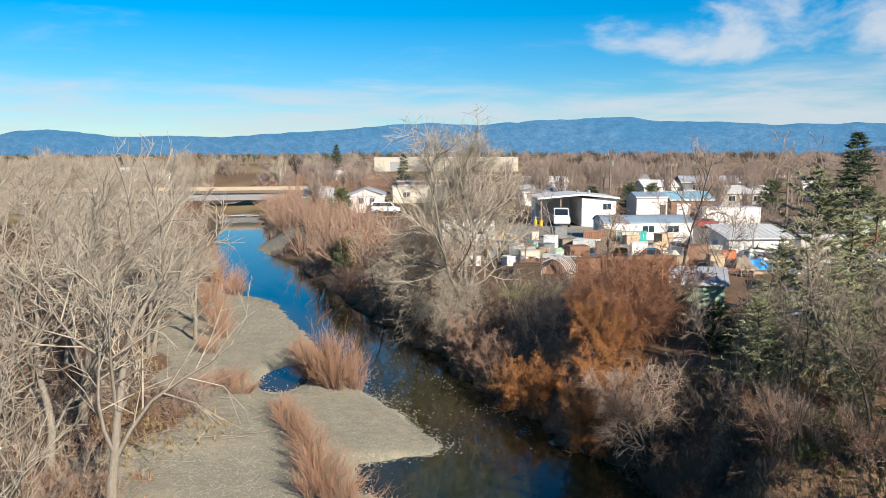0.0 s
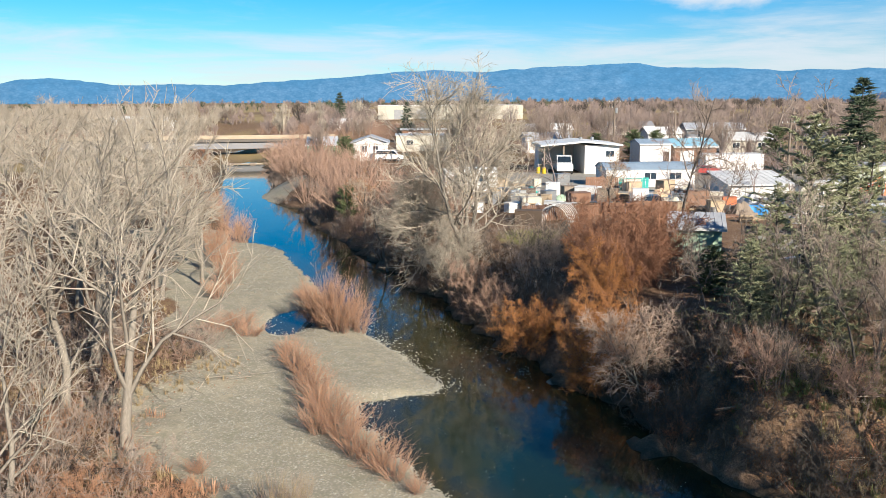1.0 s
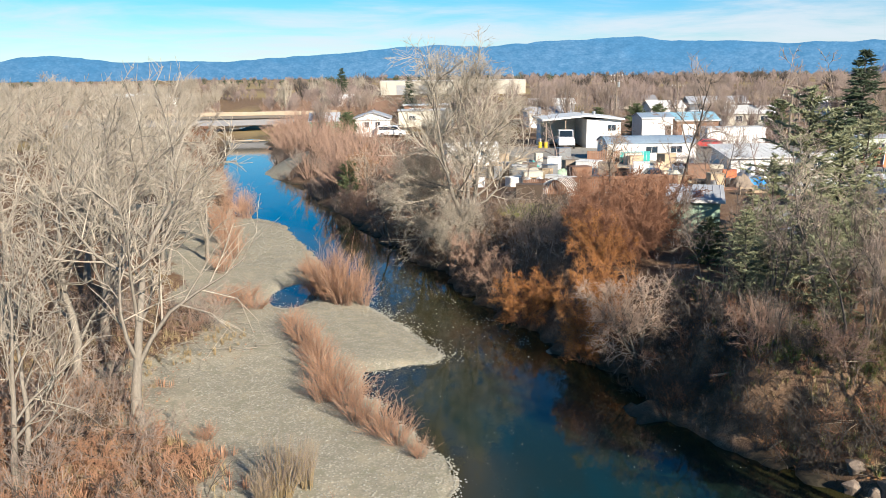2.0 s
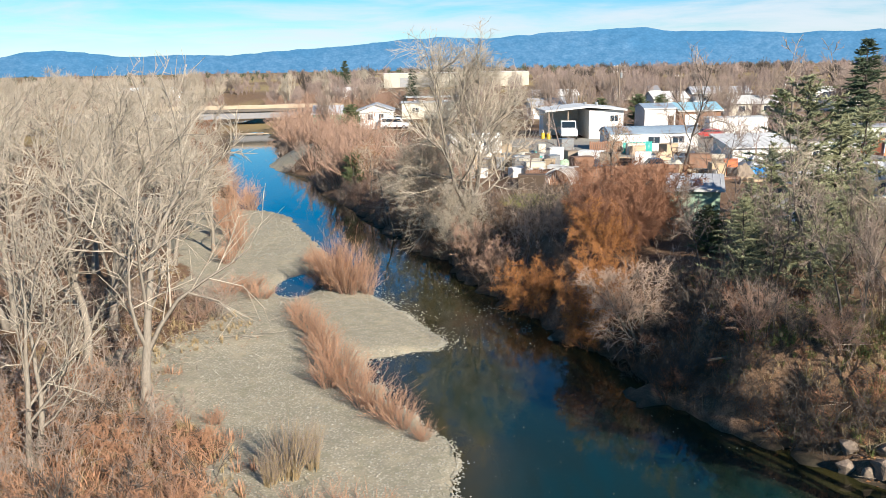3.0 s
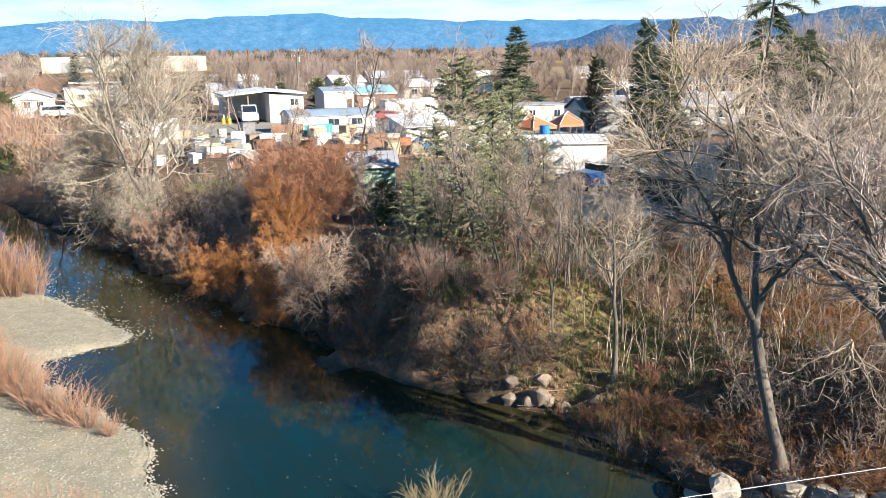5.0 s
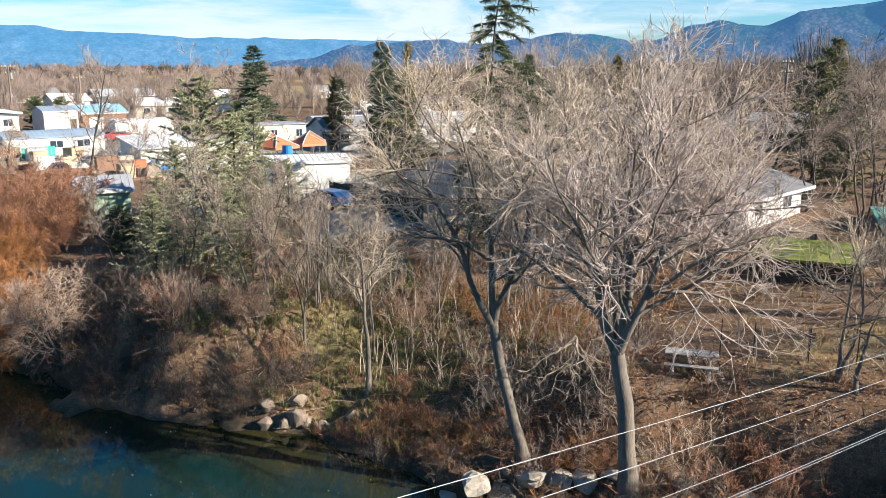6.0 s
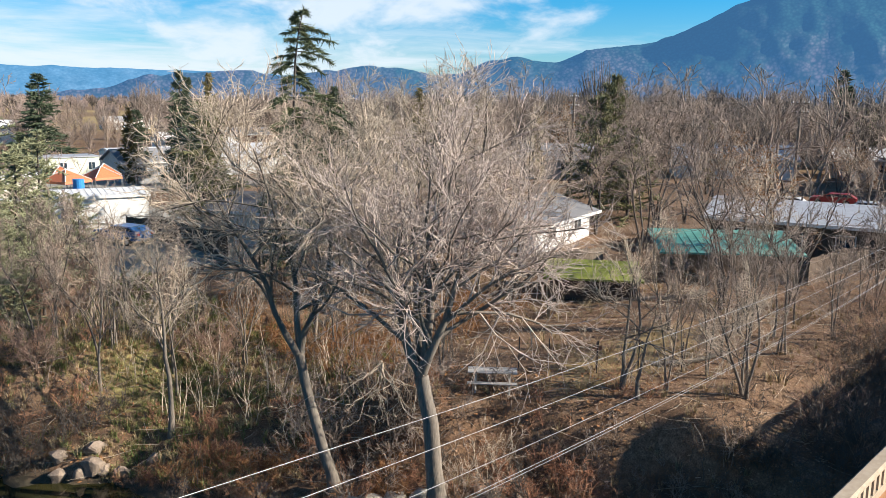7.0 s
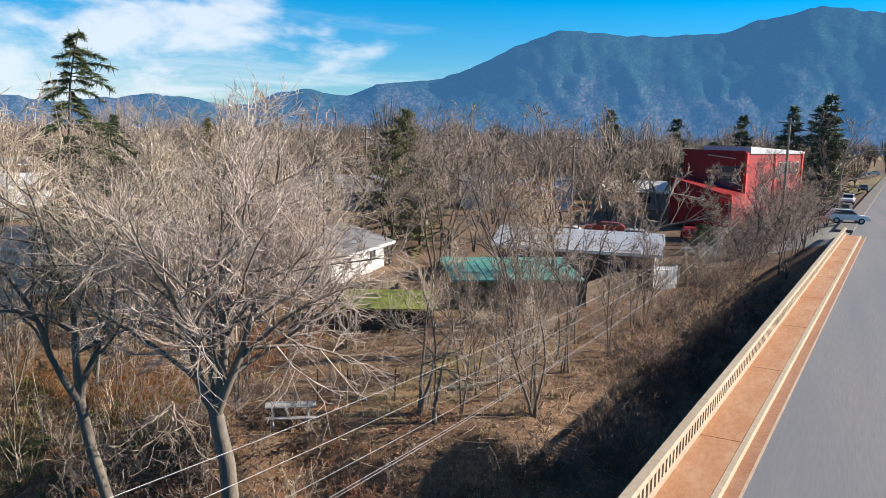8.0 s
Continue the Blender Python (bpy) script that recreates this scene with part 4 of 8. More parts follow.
# ---- woods on the west bank ----
rng = np.random.default_rng(7)
WEST_LABEL = "leafless cottonwood with pale tan twigs in the riverside wood"
WEST = [tree_thing(bare_tree_meshes(20 + k, 12.8, stems=s, limbs=int(14 / s ** 0.6), branches=8, twigs=5, trunk_r=0.23, crown_from=0.16, limb_len=0.42, limb_angle=41, pull=0.10, wander=0.2, twig_r=0.0155, detail=(5, 2, 1), leader=0.96, round_top=0.42),
                   M["bark_pale"], M["twig_tan"], WEST_LABEL) for k, s in enumerate((1, 2, 1, 3))]
WEST_FAR = [tree_thing(bare_tree_meshes(30 + k, 12.8, stems=s, limbs=int(14 / s ** 0.6), branches=8, twigs=6, trunk_r=0.2, crown_from=0.15, limb_len=0.42, limb_angle=48, pull=0.07, wander=0.18, twig_r=0.026, leader=0.92, round_top=0.45, detail=(4, 2, 1)),
                       M["bark_pale"], M["twig_tan"], WEST_LABEL) for k, s in enumerate((1, 2, 1))]
for x, y, k, s in [(-12.5, 30.6, 0, 0.97), (-14.4, 24.6, 1, 0.74), (-18.5, 24, 0, 0.9), (-16.5, 34, 2, 1.0), (-21, 31, 3, 0.95), (-18, 41, 0, 0.95), (-23, 40, 1, 1.0), (-19.5, 47.5, 2, 1.0), (-26, 33, 2, 1.0), (-28, 44, 3, 1.0), (-24, 53, 0, 1.0), (-20, 57, 1, 0.9), (-18.6, 63, 2, 0.72), (-20.6, 70, 3, 0.75), (-24.5, 22, 1, 0.9), (-18.5, 17.5, 3, 0.72), (-32, 38, 0, 1.05)]:
    plant(WEST[k], x, y, rng.uniform(0, 360), s * rng.uniform(0.94, 1.05), s * rng.uniform(1.02, 1.16))
for x, y, k, s in [(-24, 63, 1, 1.0), (-31, 56, 0, 1.0), (-38, 50, 2, 1.1), (-30, 68, 2, 1.0), (-24.5, 73, 0, 0.95), (-37, 68, 1, 1.05), (-45, 60, 2, 1.1), (-28, 80, 2, 0.95), (-36, 81, 1, 1.0), (-44, 78, 0, 1.1), (-32, 92, 1, 0.95), (-40, 94, 0, 1.0),
                   (-50, 90, 2, 1.1), (-37, 106, 0, 0.9), (-46, 110, 1, 1.0), (-56, 102, 2, 1.1), (-42, 122, 2, 0.85), (-52, 128, 0, 1.0), (-62, 118, 1, 1.1), (-48, 146, 1, 0.85), (-58, 150, 2, 1.0), (-70, 140, 0, 1.1), (-56, 172, 0, 0.85), (-68, 178, 1, 1.0), (-82, 165, 2, 1.1), (-76, 200, 1, 0.9), (-92, 195, 0, 1.1), (-55, 75, 1, 1.1), (-66, 95, 0, 1.1), (-46, 46, 1, 1.0)]:
    plant(WEST_FAR[k], x, y, rng.uniform(0, 360), s * rng.uniform(0.94, 1.05), s * rng.uniform(0.9, 1.02))

# ---- trees of the east bank ----
EAST = [tree_thing(bare_tree_meshes(40 + k, 12.5, stems=s, limbs=int(14 / s ** 0.6), branches=8, twigs=6, trunk_r=0.17, crown_from=c, limb_len=0.34, limb_angle=54, pull=0.07, wander=0.23, twig_r=0.0125, detail=(5, 2, 1)),
                   M["bark"], M["twig_grey"], "leafless grey-barked tree on the east bank") for k, (s, c) in enumerate(((1, 0.35), (2, 0.3), (1, 0.45), (3, 0.2)))]
DARK = [tree_thing(bare_tree_meshes(60 + k, 12.0, stems=s, limbs=int(11 / s ** 0.6), branches=7, twigs=6, trunk_r=0.12, crown_from=0.34, limb_len=0.32, limb_angle=50, pull=0.07, wander=0.23, twig_r=0.016, round_top=0.45, detail=(4, 2, 1)),
                   M["bark_dark"], M["twig_brown"], "leafless dark-barked tree by the houses") for k, s in enumerate((1, 2, 3))]
SAPLING = [tree_thing(bare_tree_meshes(70 + k, 6.5, stems=s, limbs=9, branches=5, twigs=4, trunk_r=0.055, crown_from=0.3, limb_len=0.24, limb_angle=34, pull=0.14, wander=0.12, twig_r=0.010, spread_stems=0.14, detail=(3, 2, 1)),
                      M["bark"], M["twig_brown"], "slender leafless sapling among the brush") for k, s in enumerate((1, 2, 3))]
hero = tree_thing(bare_tree_meshes(81, 13.4, stems=4, limbs=10, branches=8, twigs=6, tips=2, trunk_r=0.30, crown_from=0.22, limb_len=0.40, limb_angle=56, pull=0.06, droop=0.01, wander=0.21, twig_r=0.0125, bole=4.9, lean=(0.0, -0.02), forks=((-0.36, 0.42), (0.30, -0.16), (0.42, 0.40), (-0.05, -0.35)), leader=0.84, round_top=0.36, sag=0.4, min_rise=0.62),
                  M["bark"], M["twig_lilac"], "broad leafless tree with thick forked trunk above the rocks")
plant(hero, 21.2, 11.9, 0, 1.0)
discard(hero)
hero2 = tree_thing(bare_tree_meshes(83, 14.6, stems=3, limbs=11, branches=8, twigs=6, tips=2, trunk_r=0.21, crown_from=0.18, limb_len=0.33, limb_angle=52, pull=0.05, wander=0.21, twig_r=0.0125, lean=(-0.22, 0.2), bole=5.4, forks=((-0.38, 0.38), (-0.02, 0.14), (0.24, -0.08)), leader=0.98, round_top=0.42, sag=0.5, min_rise=0.38),
                   M["bark"], M["twig_grey"], "leaning leafless tree with a pale bare lower trunk")
plant(hero2, 19.9, 15.4, 0, 1.0)
discard(hero2)
mid = tree_thing(bare_tree_meshes(85, 13.4, stems=3, limbs=13, branches=9, twigs=8, tips=2, trunk_r=0.26, crown_from=0.2, limb_len=0.44, limb_angle=52, pull=0.06, droop=0.02, wander=0.2, twig_r=0.017, detail=(5, 2, 1), leader=0.92, round_top=0.42),
                 M["bark_pale"], M["twig_tan"], "large pale many-stemmed leafless tree at the water's edge")
plant(mid, 2.2, 62, 20, 1.12, 1.16)
plant(mid, -1.2, 65.5, 140, 0.72, 0.66)
plant(mid, 0.8, 58.6, 250, 0.5, 0.5)
discard(mid)
for x, y, k, s in [(18.4, 23.4, 2, 0.72), (18.2, 37, 0, 0.68), (21.5, 31.5, 3, 0.62), (27.5, 25, 2, 0.6), (-4.5, 70, 0, 0.6), (35.5, 33, 2, 0.95), (31, 27, 1, 0.95), (36.5, 29, 3, 0.9), (30, 22, 0, 0.9), (33.5, 24, 1, 0.95), (27, 18, 3, 0.5), (38.96, 24.62, 0, 1.05), (42, 33, 1, 1.05), (29.46, 9.4, 1, 0.62), (31.58, 5.36, 3, 0.5), (46, 38, 3, 1.0), (52.17, 35.36, 1, 1.05), (38, 32, 1, 1.0), (35.5, 26.5, 0, 1.0), (40.5, 29, 2, 1.05), (44, 36, 3, 1.05), (37.37, 20.15, 1, 0.9), (47.1, 31.96, 0, 1.1)]:
    plant(EAST[k], x, y, rng.uniform(0, 360), s, s * rng.uniform(0.95, 1.1))
for x, y, k, s in [(44.29, 11.11, 0, 0.95), (46.91, 12.06, 2, 1.0), (49.95, 9, 1, 0.9), (76.51, 1.48, 1, 0.7), (82.5, 0.96, 0, 0.75), (86.5, 0.88, 2, 0.85), (92.5, 0.57, 1, 0.85), (101.52, 1.79, 2, 0.95), (106.51, 0.89, 1, 0.9), (110.5, 0.61, 0, 0.85), (116.49, 0.1, 2, 0.8), (123.48, -0.44, 1, 0.85),
                   (56.41, 21.77, 2, 1.0), (19.5, 66, 0, 1.08), (21, 62, 1, 0.6), (24.5, 71, 1, 0.65), (44, 26.52, 1, 1.0), (65.97, 25.09, 1, 1.1), (75.05, 28.91, 2, 1.2), (89.89, 20.62, 1, 1.1), (97.69, 10.47, 0, 0.8), (84.24, 38.73, 0, 1.3), (70.34, 44.01, 1, 1.2), (60.25, 39.2, 2, 1.15), (80.85, 18.8, 0, 1.0), (100.16, 34.42, 2, 1.2), (111.92, 22.19, 1, 1.0)]:
    plant(DARK[k], x, y, rng.uniform(0, 360), s, s * rng.uniform(0.95, 1.1))
for x, y, k, s in [(62.04, 28.67, 2, 1.0), (68.13, 33.05, 0, 1.0), (73.99, 25.93, 1, 1.05), (56.13, 33.28, 1, 1.05), (78.16, 34.85, 2, 1.15), (86.05, 28.7, 1, 1.1), (48, 42, 2, 1.0), (54, 44, 0, 1.05), (94.32, 42.54, 2, 1.2), (80.44, 48.81, 1, 1.2)]:
    plant(DARK[k], x, y, rng.uniform(0, 360), s, s * rng.uniform(0.95, 1.1))
for k in range(17):
    x = 74 + 2.3 * k + rng.uniform(-0.8, 0.8)
    plant(DARK[rng.integers(3)], x, road_y(x) + rng.uniform(8.2, 12.5), rng.uniform(0, 360), rng.uniform(0.5, 0.68), rng.uniform(0.48, 0.62))
for x, y, k, tall in [(16.9, 31.0, 3, 0.55), (16.0, 36.0, 2, 0.6), (18.6, 32.8, 1, 0.58), (13.0, 37.6, 0, 0.5), (19.8, 36.4, 3, 0.6), (18.4, 28.6, 0, 0.5)]:
    plant(DARK[k % 3], x, y, rng.uniform(0, 360), tall * 0.9, tall)
spots = [(17.8, 27.5), (19.4, 29.0), (21.0, 27.0), (22.6, 29.2), (23.5, 25.2), (20.2, 25.6), (18.0, 31.5), (26.5, 25.0), (26.2, 15.8), (16.2, 37.5), (19.0, 35.2), (22.0, 36.2), (15.0, 40.2), (17.0, 42.0)]
spots += [(33.5 + 2.3 * k + rng.uniform(-0.8, 0.8), 6.4 - 0.055 * (2.3 * k) + rng.uniform(-1.3, 1.6)) for k in range(8)]
spots += [(rng.uniform(31, 62), rng.uniform(6.5, 10.5)) for k in range(4)]
spots += [(rng.uniform(24, 42), rng.uniform(14, 26)) for k in range(6)]
spots += [(30.43, 7.98), (33.65, 8.72), (36.13, 7.97), (40.65, 8.78), (38.2, 11.43)]
for x, y in spots:
    plant(SAPLING[rng.integers(3)], x, y, rng.uniform(0, 360), rng.uniform(0.75, 1.1), rng.uniform(0.8, 1.25))
oak = tree_thing(bare_tree_meshes(91, 11, stems=1, limbs=16, branches=8, twigs=7, trunk_r=0.2, crown_from=0.3, limb_len=0.4, limb_angle=48, pull=0.06, wander=0.2, twig_r=0.014, detail=(5, 2, 1)),
                 M["bark_dark"], M["twig_grey"], "oak still holding withered brown leaves", leaves=(1500, 0.09, M["dead_leaf"]))
for x, y, s in [(53.21, 11.74, 0.75), (15.8, 76.0, 0.55), (58.78, 15.23, 0.8), (91.77, 14.58, 0.6), (-7.8, 84, 0.55), (97.62, 6.97, 0.5), (149.72, 11.45, 1.0), (139.63, 6.65, 0.9), (84.52, 27.33, 0.8), (82.33, 43.27, 0.95), (99.85, 18.43, 0.7)]:
    plant(oak, x, y, rng.uniform(0, 360), s)

# ---- evergreens ----
juniper = conifer_thing(conifer_meshes(101, 12.2, 4.2, whorls=24, per=7, sprays=60, droop=0.0, low=0.04, shape=0.62, spray=0.40, gaps=0.2, up=0.3, ragged=(0.35, 1.3), fat=0.15, tousle=0.45), M["needle_grey"], "shaggy grey-green juniper with an open crown", name="juniper")
plant(juniper, 20.6, 45.0, 0, 1.2, 0.85)
plant(juniper, 22.9, 45.8, 90, 0.82, 0.66)
plant(juniper, 18.6, 44.0, 200, 0.5, 0.55)
plant(juniper, 24.8, 46.6, 140, 0.75, 0.72)
plant(juniper, 17.0, 42.4, 250, 0.55, 0.38)
plant(juniper, 22.0, 42.2, 30, 0.55, 0.36)
for x, y, w, tl in [(19.4, 40.2, 0.6, 0.5), (16.4, 38.4, 0.45, 0.34), (21.6, 39.0, 0.5, 0.42), (24.0, 40.5, 0.5, 0.45), (14.6, 36.6, 0.5, 0.38), (17.6, 34.4, 0.5, 0.42)]:
    plant(juniper, x, y, rng.uniform(0, 360), w, tl)
discard(juniper)
olive = conifer_thing(conifer_meshes(111, 11.5, 4.4, whorls=20, per=7, sprays=34, droop=0.04, low=0.06, shape=0.55, spray=0.8, gaps=0.15, up=0.3, ragged=(0.45, 1.25), fat=0.12, tousle=0.35), M["needle_olive"], "broad olive-green conifer among the bare trees", name="conifer")
for x, y, s, tl in [(75.18, 35.41, 1.0, 1.0), (71.58, 30.48, 0.8, 0.8), (100.41, 47.42, 0.9, 1.25), (64.38, 46.12, 0.8, 0.95), (118.63, 58.07, 1.2, 1.2), (39, 50, 0.8, 0.9), (177.85, 17.9, 1.3, 1.0), (194.63, 6.57, 1.5, 1.15), (158.09, 30.29, 1.2, 0.9), (221.43, -3.96, 1.5, 1.3)]:
    plant(olive, x, y, rng.uniform(0, 360), s, tl)
discard(olive)
cedar = conifer_thing(conifer_meshes(103, 16.6, 5.8, whorls=26, per=5, sprays=110, droop=0.14, low=0.06, shape=0.62, spray=0.66, gaps=0.12, up=0.14, ragged=(0.4, 1.25), fat=0.075, lop=(-42, 0.5), curl=(0.2, -0.2)), M["needle"], "tall drooping cedar with sparse layered boughs", name="cedar")
plant(cedar, 36.9, 37.3, 0, 1.0)
discard(cedar)
fir = conifer_thing(conifer_meshes(105, 15, 3.8, whorls=22, per=8, sprays=20, droop=0.04, low=0.05, shape=0.72, spray=1.1, gaps=0.05, up=0.1, ragged=(0.6, 1.15), fat=0.12), M["needle_dark"], "dark green fir among the town's trees", name="fir")
for x, y, s, tl in [(61.5, 122, 1.3, 0.93), (70, 97, 0.62, 0.9), (61.6, 86.2, 0.75, 0.93), (60.0, 93.5, 0.7, 0.62), (186.3, 40.74, 1.2, 1.2), (183.75, 12.78, 1.15, 1.15), (186.57, 3.23, 1.3, 1.3), (187.44, -3.09, 1.5, 1.45), (202.49, -1.08, 1.6, 1.35), (171.97, 24.02, 1.0, 1.05), (160.15, 33.25, 0.9, 0.95), (121.21, 88.02, 1.0, 0.8), (-40, 330, 1.0, 0.9), (-10, 250, 0.8, 0.7), (120, 120, 1.0, 0.9)]:
    plant(fir, x, y, rng.uniform(0, 360), s * rng.uniform(0.92, 1.08), tl)
discard(fir)
cypress = conifer_thing(conifer_meshes(107, 11, 1.9, whorls=20, per=7, sprays=30, droop=-0.1, low=0.03, shape=0.45, spray=0.42, up=0.9, fat=0.14), M["needle_gold"], "golden-brown cypress standing by the houses", name="cypress")
for x, y, s, tl in [(62.2, 81.2, 1.35, 1.22), (57.5, 92, 1.1, 0.85), (80.5, 64, 1.5, 1.1), (78, 67, 1.3, 0.9), (84.63, 58.73, 1.3, 1.0), (99.63, 58.44, 0.9, 0.85), (110.24, 38.23, 0.9, 0.8)]:
    plant(cypress, x, y, rng.uniform(0, 360), s, tl)
discard(cypress)
evergreen = conifer_thing(conifer_meshes(109, 5.5, 2.4, whorls=11, per=9, sprays=18, droop=0.0, low=0.03, shape=0.4, spray=0.7, up=0.5, fat=0.12), M["needle"], "rounded dark evergreen shrub", "bush", "evergreen_bush")
for x, y, s in [(-10.5, 92, 0.75), (-17, 148, 1.0), (28, 150, 1.0), (35, 152, 1.1), (40, 155, 1.0), (15.6, 45.5, 0.55), (16.6, 40.0, 0.5), (90.63, 7.6, 0.42), (95.62, 7.01, 0.45), (99.15, 8.44, 0.42), (66, 140, 0.9), (60, 150, 1.2)]:
    plant(evergreen, x, y, rng.uniform(0, 360), s, s * 0.9)
discard(evergreen)

# ---- willows and brush ----
def sized(meshes):
    """Breadth and height of a bush."""
    v = np.concatenate((meshes[0][0], meshes[1][0]))
    return 2 * np.percentile(np.hypot(v[:, 0], v[:, 1]), 96), np.percentile(v[:, 2], 98)


for seed, twig, label, spots in (
        (120, "twig_orange", "dense orange willow hanging over the water", [(4.9, 45.6, 4.4, 3.1), (5.9, 46.4, 3.4, 2.3), (7.7, 39.9, 4.2, 4.0), (8.6, 41.2, 4.0, 3.2), (7.4, 39.2, 3.2, 2.2), (9.2, 44.4, 4.2, 3.4)]),
        (121, "twig_red", "tall maroon-red willow thicket behind the bank", [(11.0, 48.8, 6.6, 5.2), (13.2, 50.0, 5.8, 5.0), (9.6, 47.2, 4.6, 4.2), (11.6, 47.6, 5.0, 3.6), (10.3, 45.6, 4.6, 4.2)])):
    shape = bare_tree_meshes(seed, 5.0, stems=11, limbs=9, branches=6, twigs=5, trunk_r=0.035, crown_from=0.12, limb_len=0.34, limb_angle=46, pull=-0.02, droop=0.10, wander=0.2, twig_r=0.013, spread_stems=1.0, detail=(3, 2, 1), sides=4)
    bw, bh = sized(shape)
    willow = shrub_thing("willow_bush", shape, M["twig_red"], M[twig], label)
    for x, y, w, h in spots:
        plant(willow, x, y, rng.uniform(0, 360), w / bw, h / bh)
    discard(willow)
leaning = shrub_thing("bare_bush", bare_tree_meshes(137, 5.0, stems=6, limbs=7, branches=6, twigs=5, tips=2, trunk_r=0.06, crown_from=0.2, limb_len=0.36, limb_angle=48, pull=0.03, wander=0.2, twig_r=0.011, spread_stems=0.65, lean=(-0.45, -0.1), detail=(4, 2, 1), sides=5), M["bark_pale"], M["twig_blush"], "pinkish branching leafless bush leaning over the water")
plant(leaning, 9.9, 36.6, 0, 1.1, 1.05)
discard(leaning)
PINK = [shrub_thing("bare_bush", bare_tree_meshes(130 + k, 4.4, stems=9, limbs=6, branches=5, twigs=4, trunk_r=0.04, crown_from=0.15, limb_len=0.34, limb_angle=42, pull=0.06, wander=0.18, twig_r=0.012, spread_stems=0.6, detail=(3, 2, 1), sides=4), M["twig_pink"], M["twig_pink"], "leafless pinkish-brown bush on the bank") for k in range(2)]
for x, y, s, tl in [(3.4, 50.6, 0.85, 0.85), (1.8, 55.4, 0.9, 0.9), (2.6, 53, 0.7, 0.7), (13.2, 31.2, 0.75, 0.6), (15.8, 28.9, 0.7, 0.55), (19.5, 33.5, 1.0, 1.0), (22.5, 26, 0.7, 0.7), (-3.2, 71, 1.0, 0.95), (-6.5, 77, 1.0, 0.9), (0.6, 64, 0.9, 0.85), (-9, 83, 1.0, 0.9)]:
    plant(PINK[rng.integers(2)], x, y, rng.uniform(0, 360), s, tl)
REED = [shrub_thing("willow_clump", shrub_meshes(140 + k, 1.9, 1.6, stems=52, shoots=6, arch=-0.02, r=0.009, fan=0.6), M["twig_pink"], M["reed"], "clump of dry reddish willow shoots on the gravel bar", "shrub") for k in range(3)]
for x, y, s, tl in [(-6.6, 50.4, 1.35, 2.0), (-5.7, 51.4, 1.25, 1.9), (-7.5, 51.6, 1.35, 2.1), (-6.2, 50.0, 1.3, 1.5), (-7.2, 50.8, 1.2, 1.7), (-5.0, 50.4, 0.9, 1.35), (-8.3, 53.2, 1.2, 1.5), (-8.6, 55.5, 1.2, 1.2), (-9.8, 58.5, 1.0, 0.75), (-12.8, 50.5, 1.2, 0.75), (-11.6, 48.6, 1.1, 0.62), (-14, 49.6, 1.1, 0.7), (-17.0, 64, 1.3, 1.4), (-18.8, 70, 1.5, 1.7), (-20.6, 75, 1.5, 1.9), (-21.8, 79, 1.5, 1.9), (-16.4, 59, 1.1, 1.0), (-8.0, 43.0, 0.9, 0.8), (-7.3, 41.6, 1.0, 0.85), (-8.6, 44.8, 0.8, 0.7), (-6.6, 39.8, 1.0, 0.9), (-6.0, 38.0, 1.1, 0.95), (-5.5, 36.3, 1.1, 0.95), (-4.8, 34.8, 1.15, 0.95), (-5.3, 33.6, 1.0, 0.85), (-4.0, 33.1, 1.15, 0.95), (-3.3, 31.4, 1.1, 0.95), (-2.3, 30.2, 1.05, 0.85), (-1.6, 29.2, 0.9, 0.75), (-0.7, 28.0, 0.55, 0.5), (-2.6, 21.2, 1.2, 0.9), (-4.2, 20.6, 1.2, 0.9), (-1.2, 20.6, 1.0, 0.75), (-9.4, 29.4, 0.6, 0.45), (-8.6, 22.2, 1.0, 0.7), (-20.5, 84, 1.4, 1.6), (-22, 89, 1.5, 1.7), (-26, 97, 1.6, 1.9), (-28, 103, 1.6, 1.9), (-31, 112, 1.6, 1.9)]:
    plant(REED[rng.integers(3)], x, y, rng.uniform(0, 360), s, tl)
sedge = shrub_thing("willow_clump", shrub_meshes(147, 1.9, 1.6, stems=60, shoots=6, arch=-0.02, r=0.009, fan=0.5), M["dry_grass"], M["twig_brown"], "olive-brown clump of upright dry shoots on the gravel", "shrub")
for x, y, w, tl in ((-5.4, 24.6, 0.85, 1.35), (-4.6, 25.3, 0.6, 1.1), (-6.0, 24.2, 0.6, 0.8)):
    plant(sedge, x, y, 120 * x, w, tl)
discard(sedge)
gold = shrub_thing("golden_willow", shrub_meshes(146, 1.9, 1.6, stems=60, shoots=6, arch=-0.02, r=0.009, fan=0.6), M["dry_grass"], M["dry_grass"], "golden-yellow willow shoots on an islet", "shrub")
plant(gold, 8.7, 17.9, 40, 1.0, 0.85)
discard(gold)
for o in (*WEST, *WEST_FAR, *EAST, *DARK, *SAPLING, oak, *PINK, *REED):
    discard(o)

# ---- brush, grass and far woods that nobody could count ----
def twiggy(seed, height, stems, r):
    """A small branching bush as one mesh."""
    a, b, _ = bare_tree_meshes(seed, height, stems=stems, limbs=4, branches=3, twigs=2, trunk_r=r * 2.2, crown_from=0.12, limb_len=0.36, limb_angle=42, pull=0.06, wander=0.22, twig_r=r, spread_stems=0.55, detail=(2, 1, 1), sides=3)
    return joined([a, b])


BRUSH = [sprout_mesh(150 + k, 1.6, 7, 3, 0.0105, 0.8) for k in range(2)] + [twiggy(153 + k, 1.5, 3, 0.009) for k in range(3)]
FAR_BRUSH = [sprout_mesh(160 + k, 4.4, 16, 6, 0.03, 0.7) for k in range(4)]
TUFT = [tuft_mesh(170 + k, 0.42, 18, 0.009) for k in range(4)]


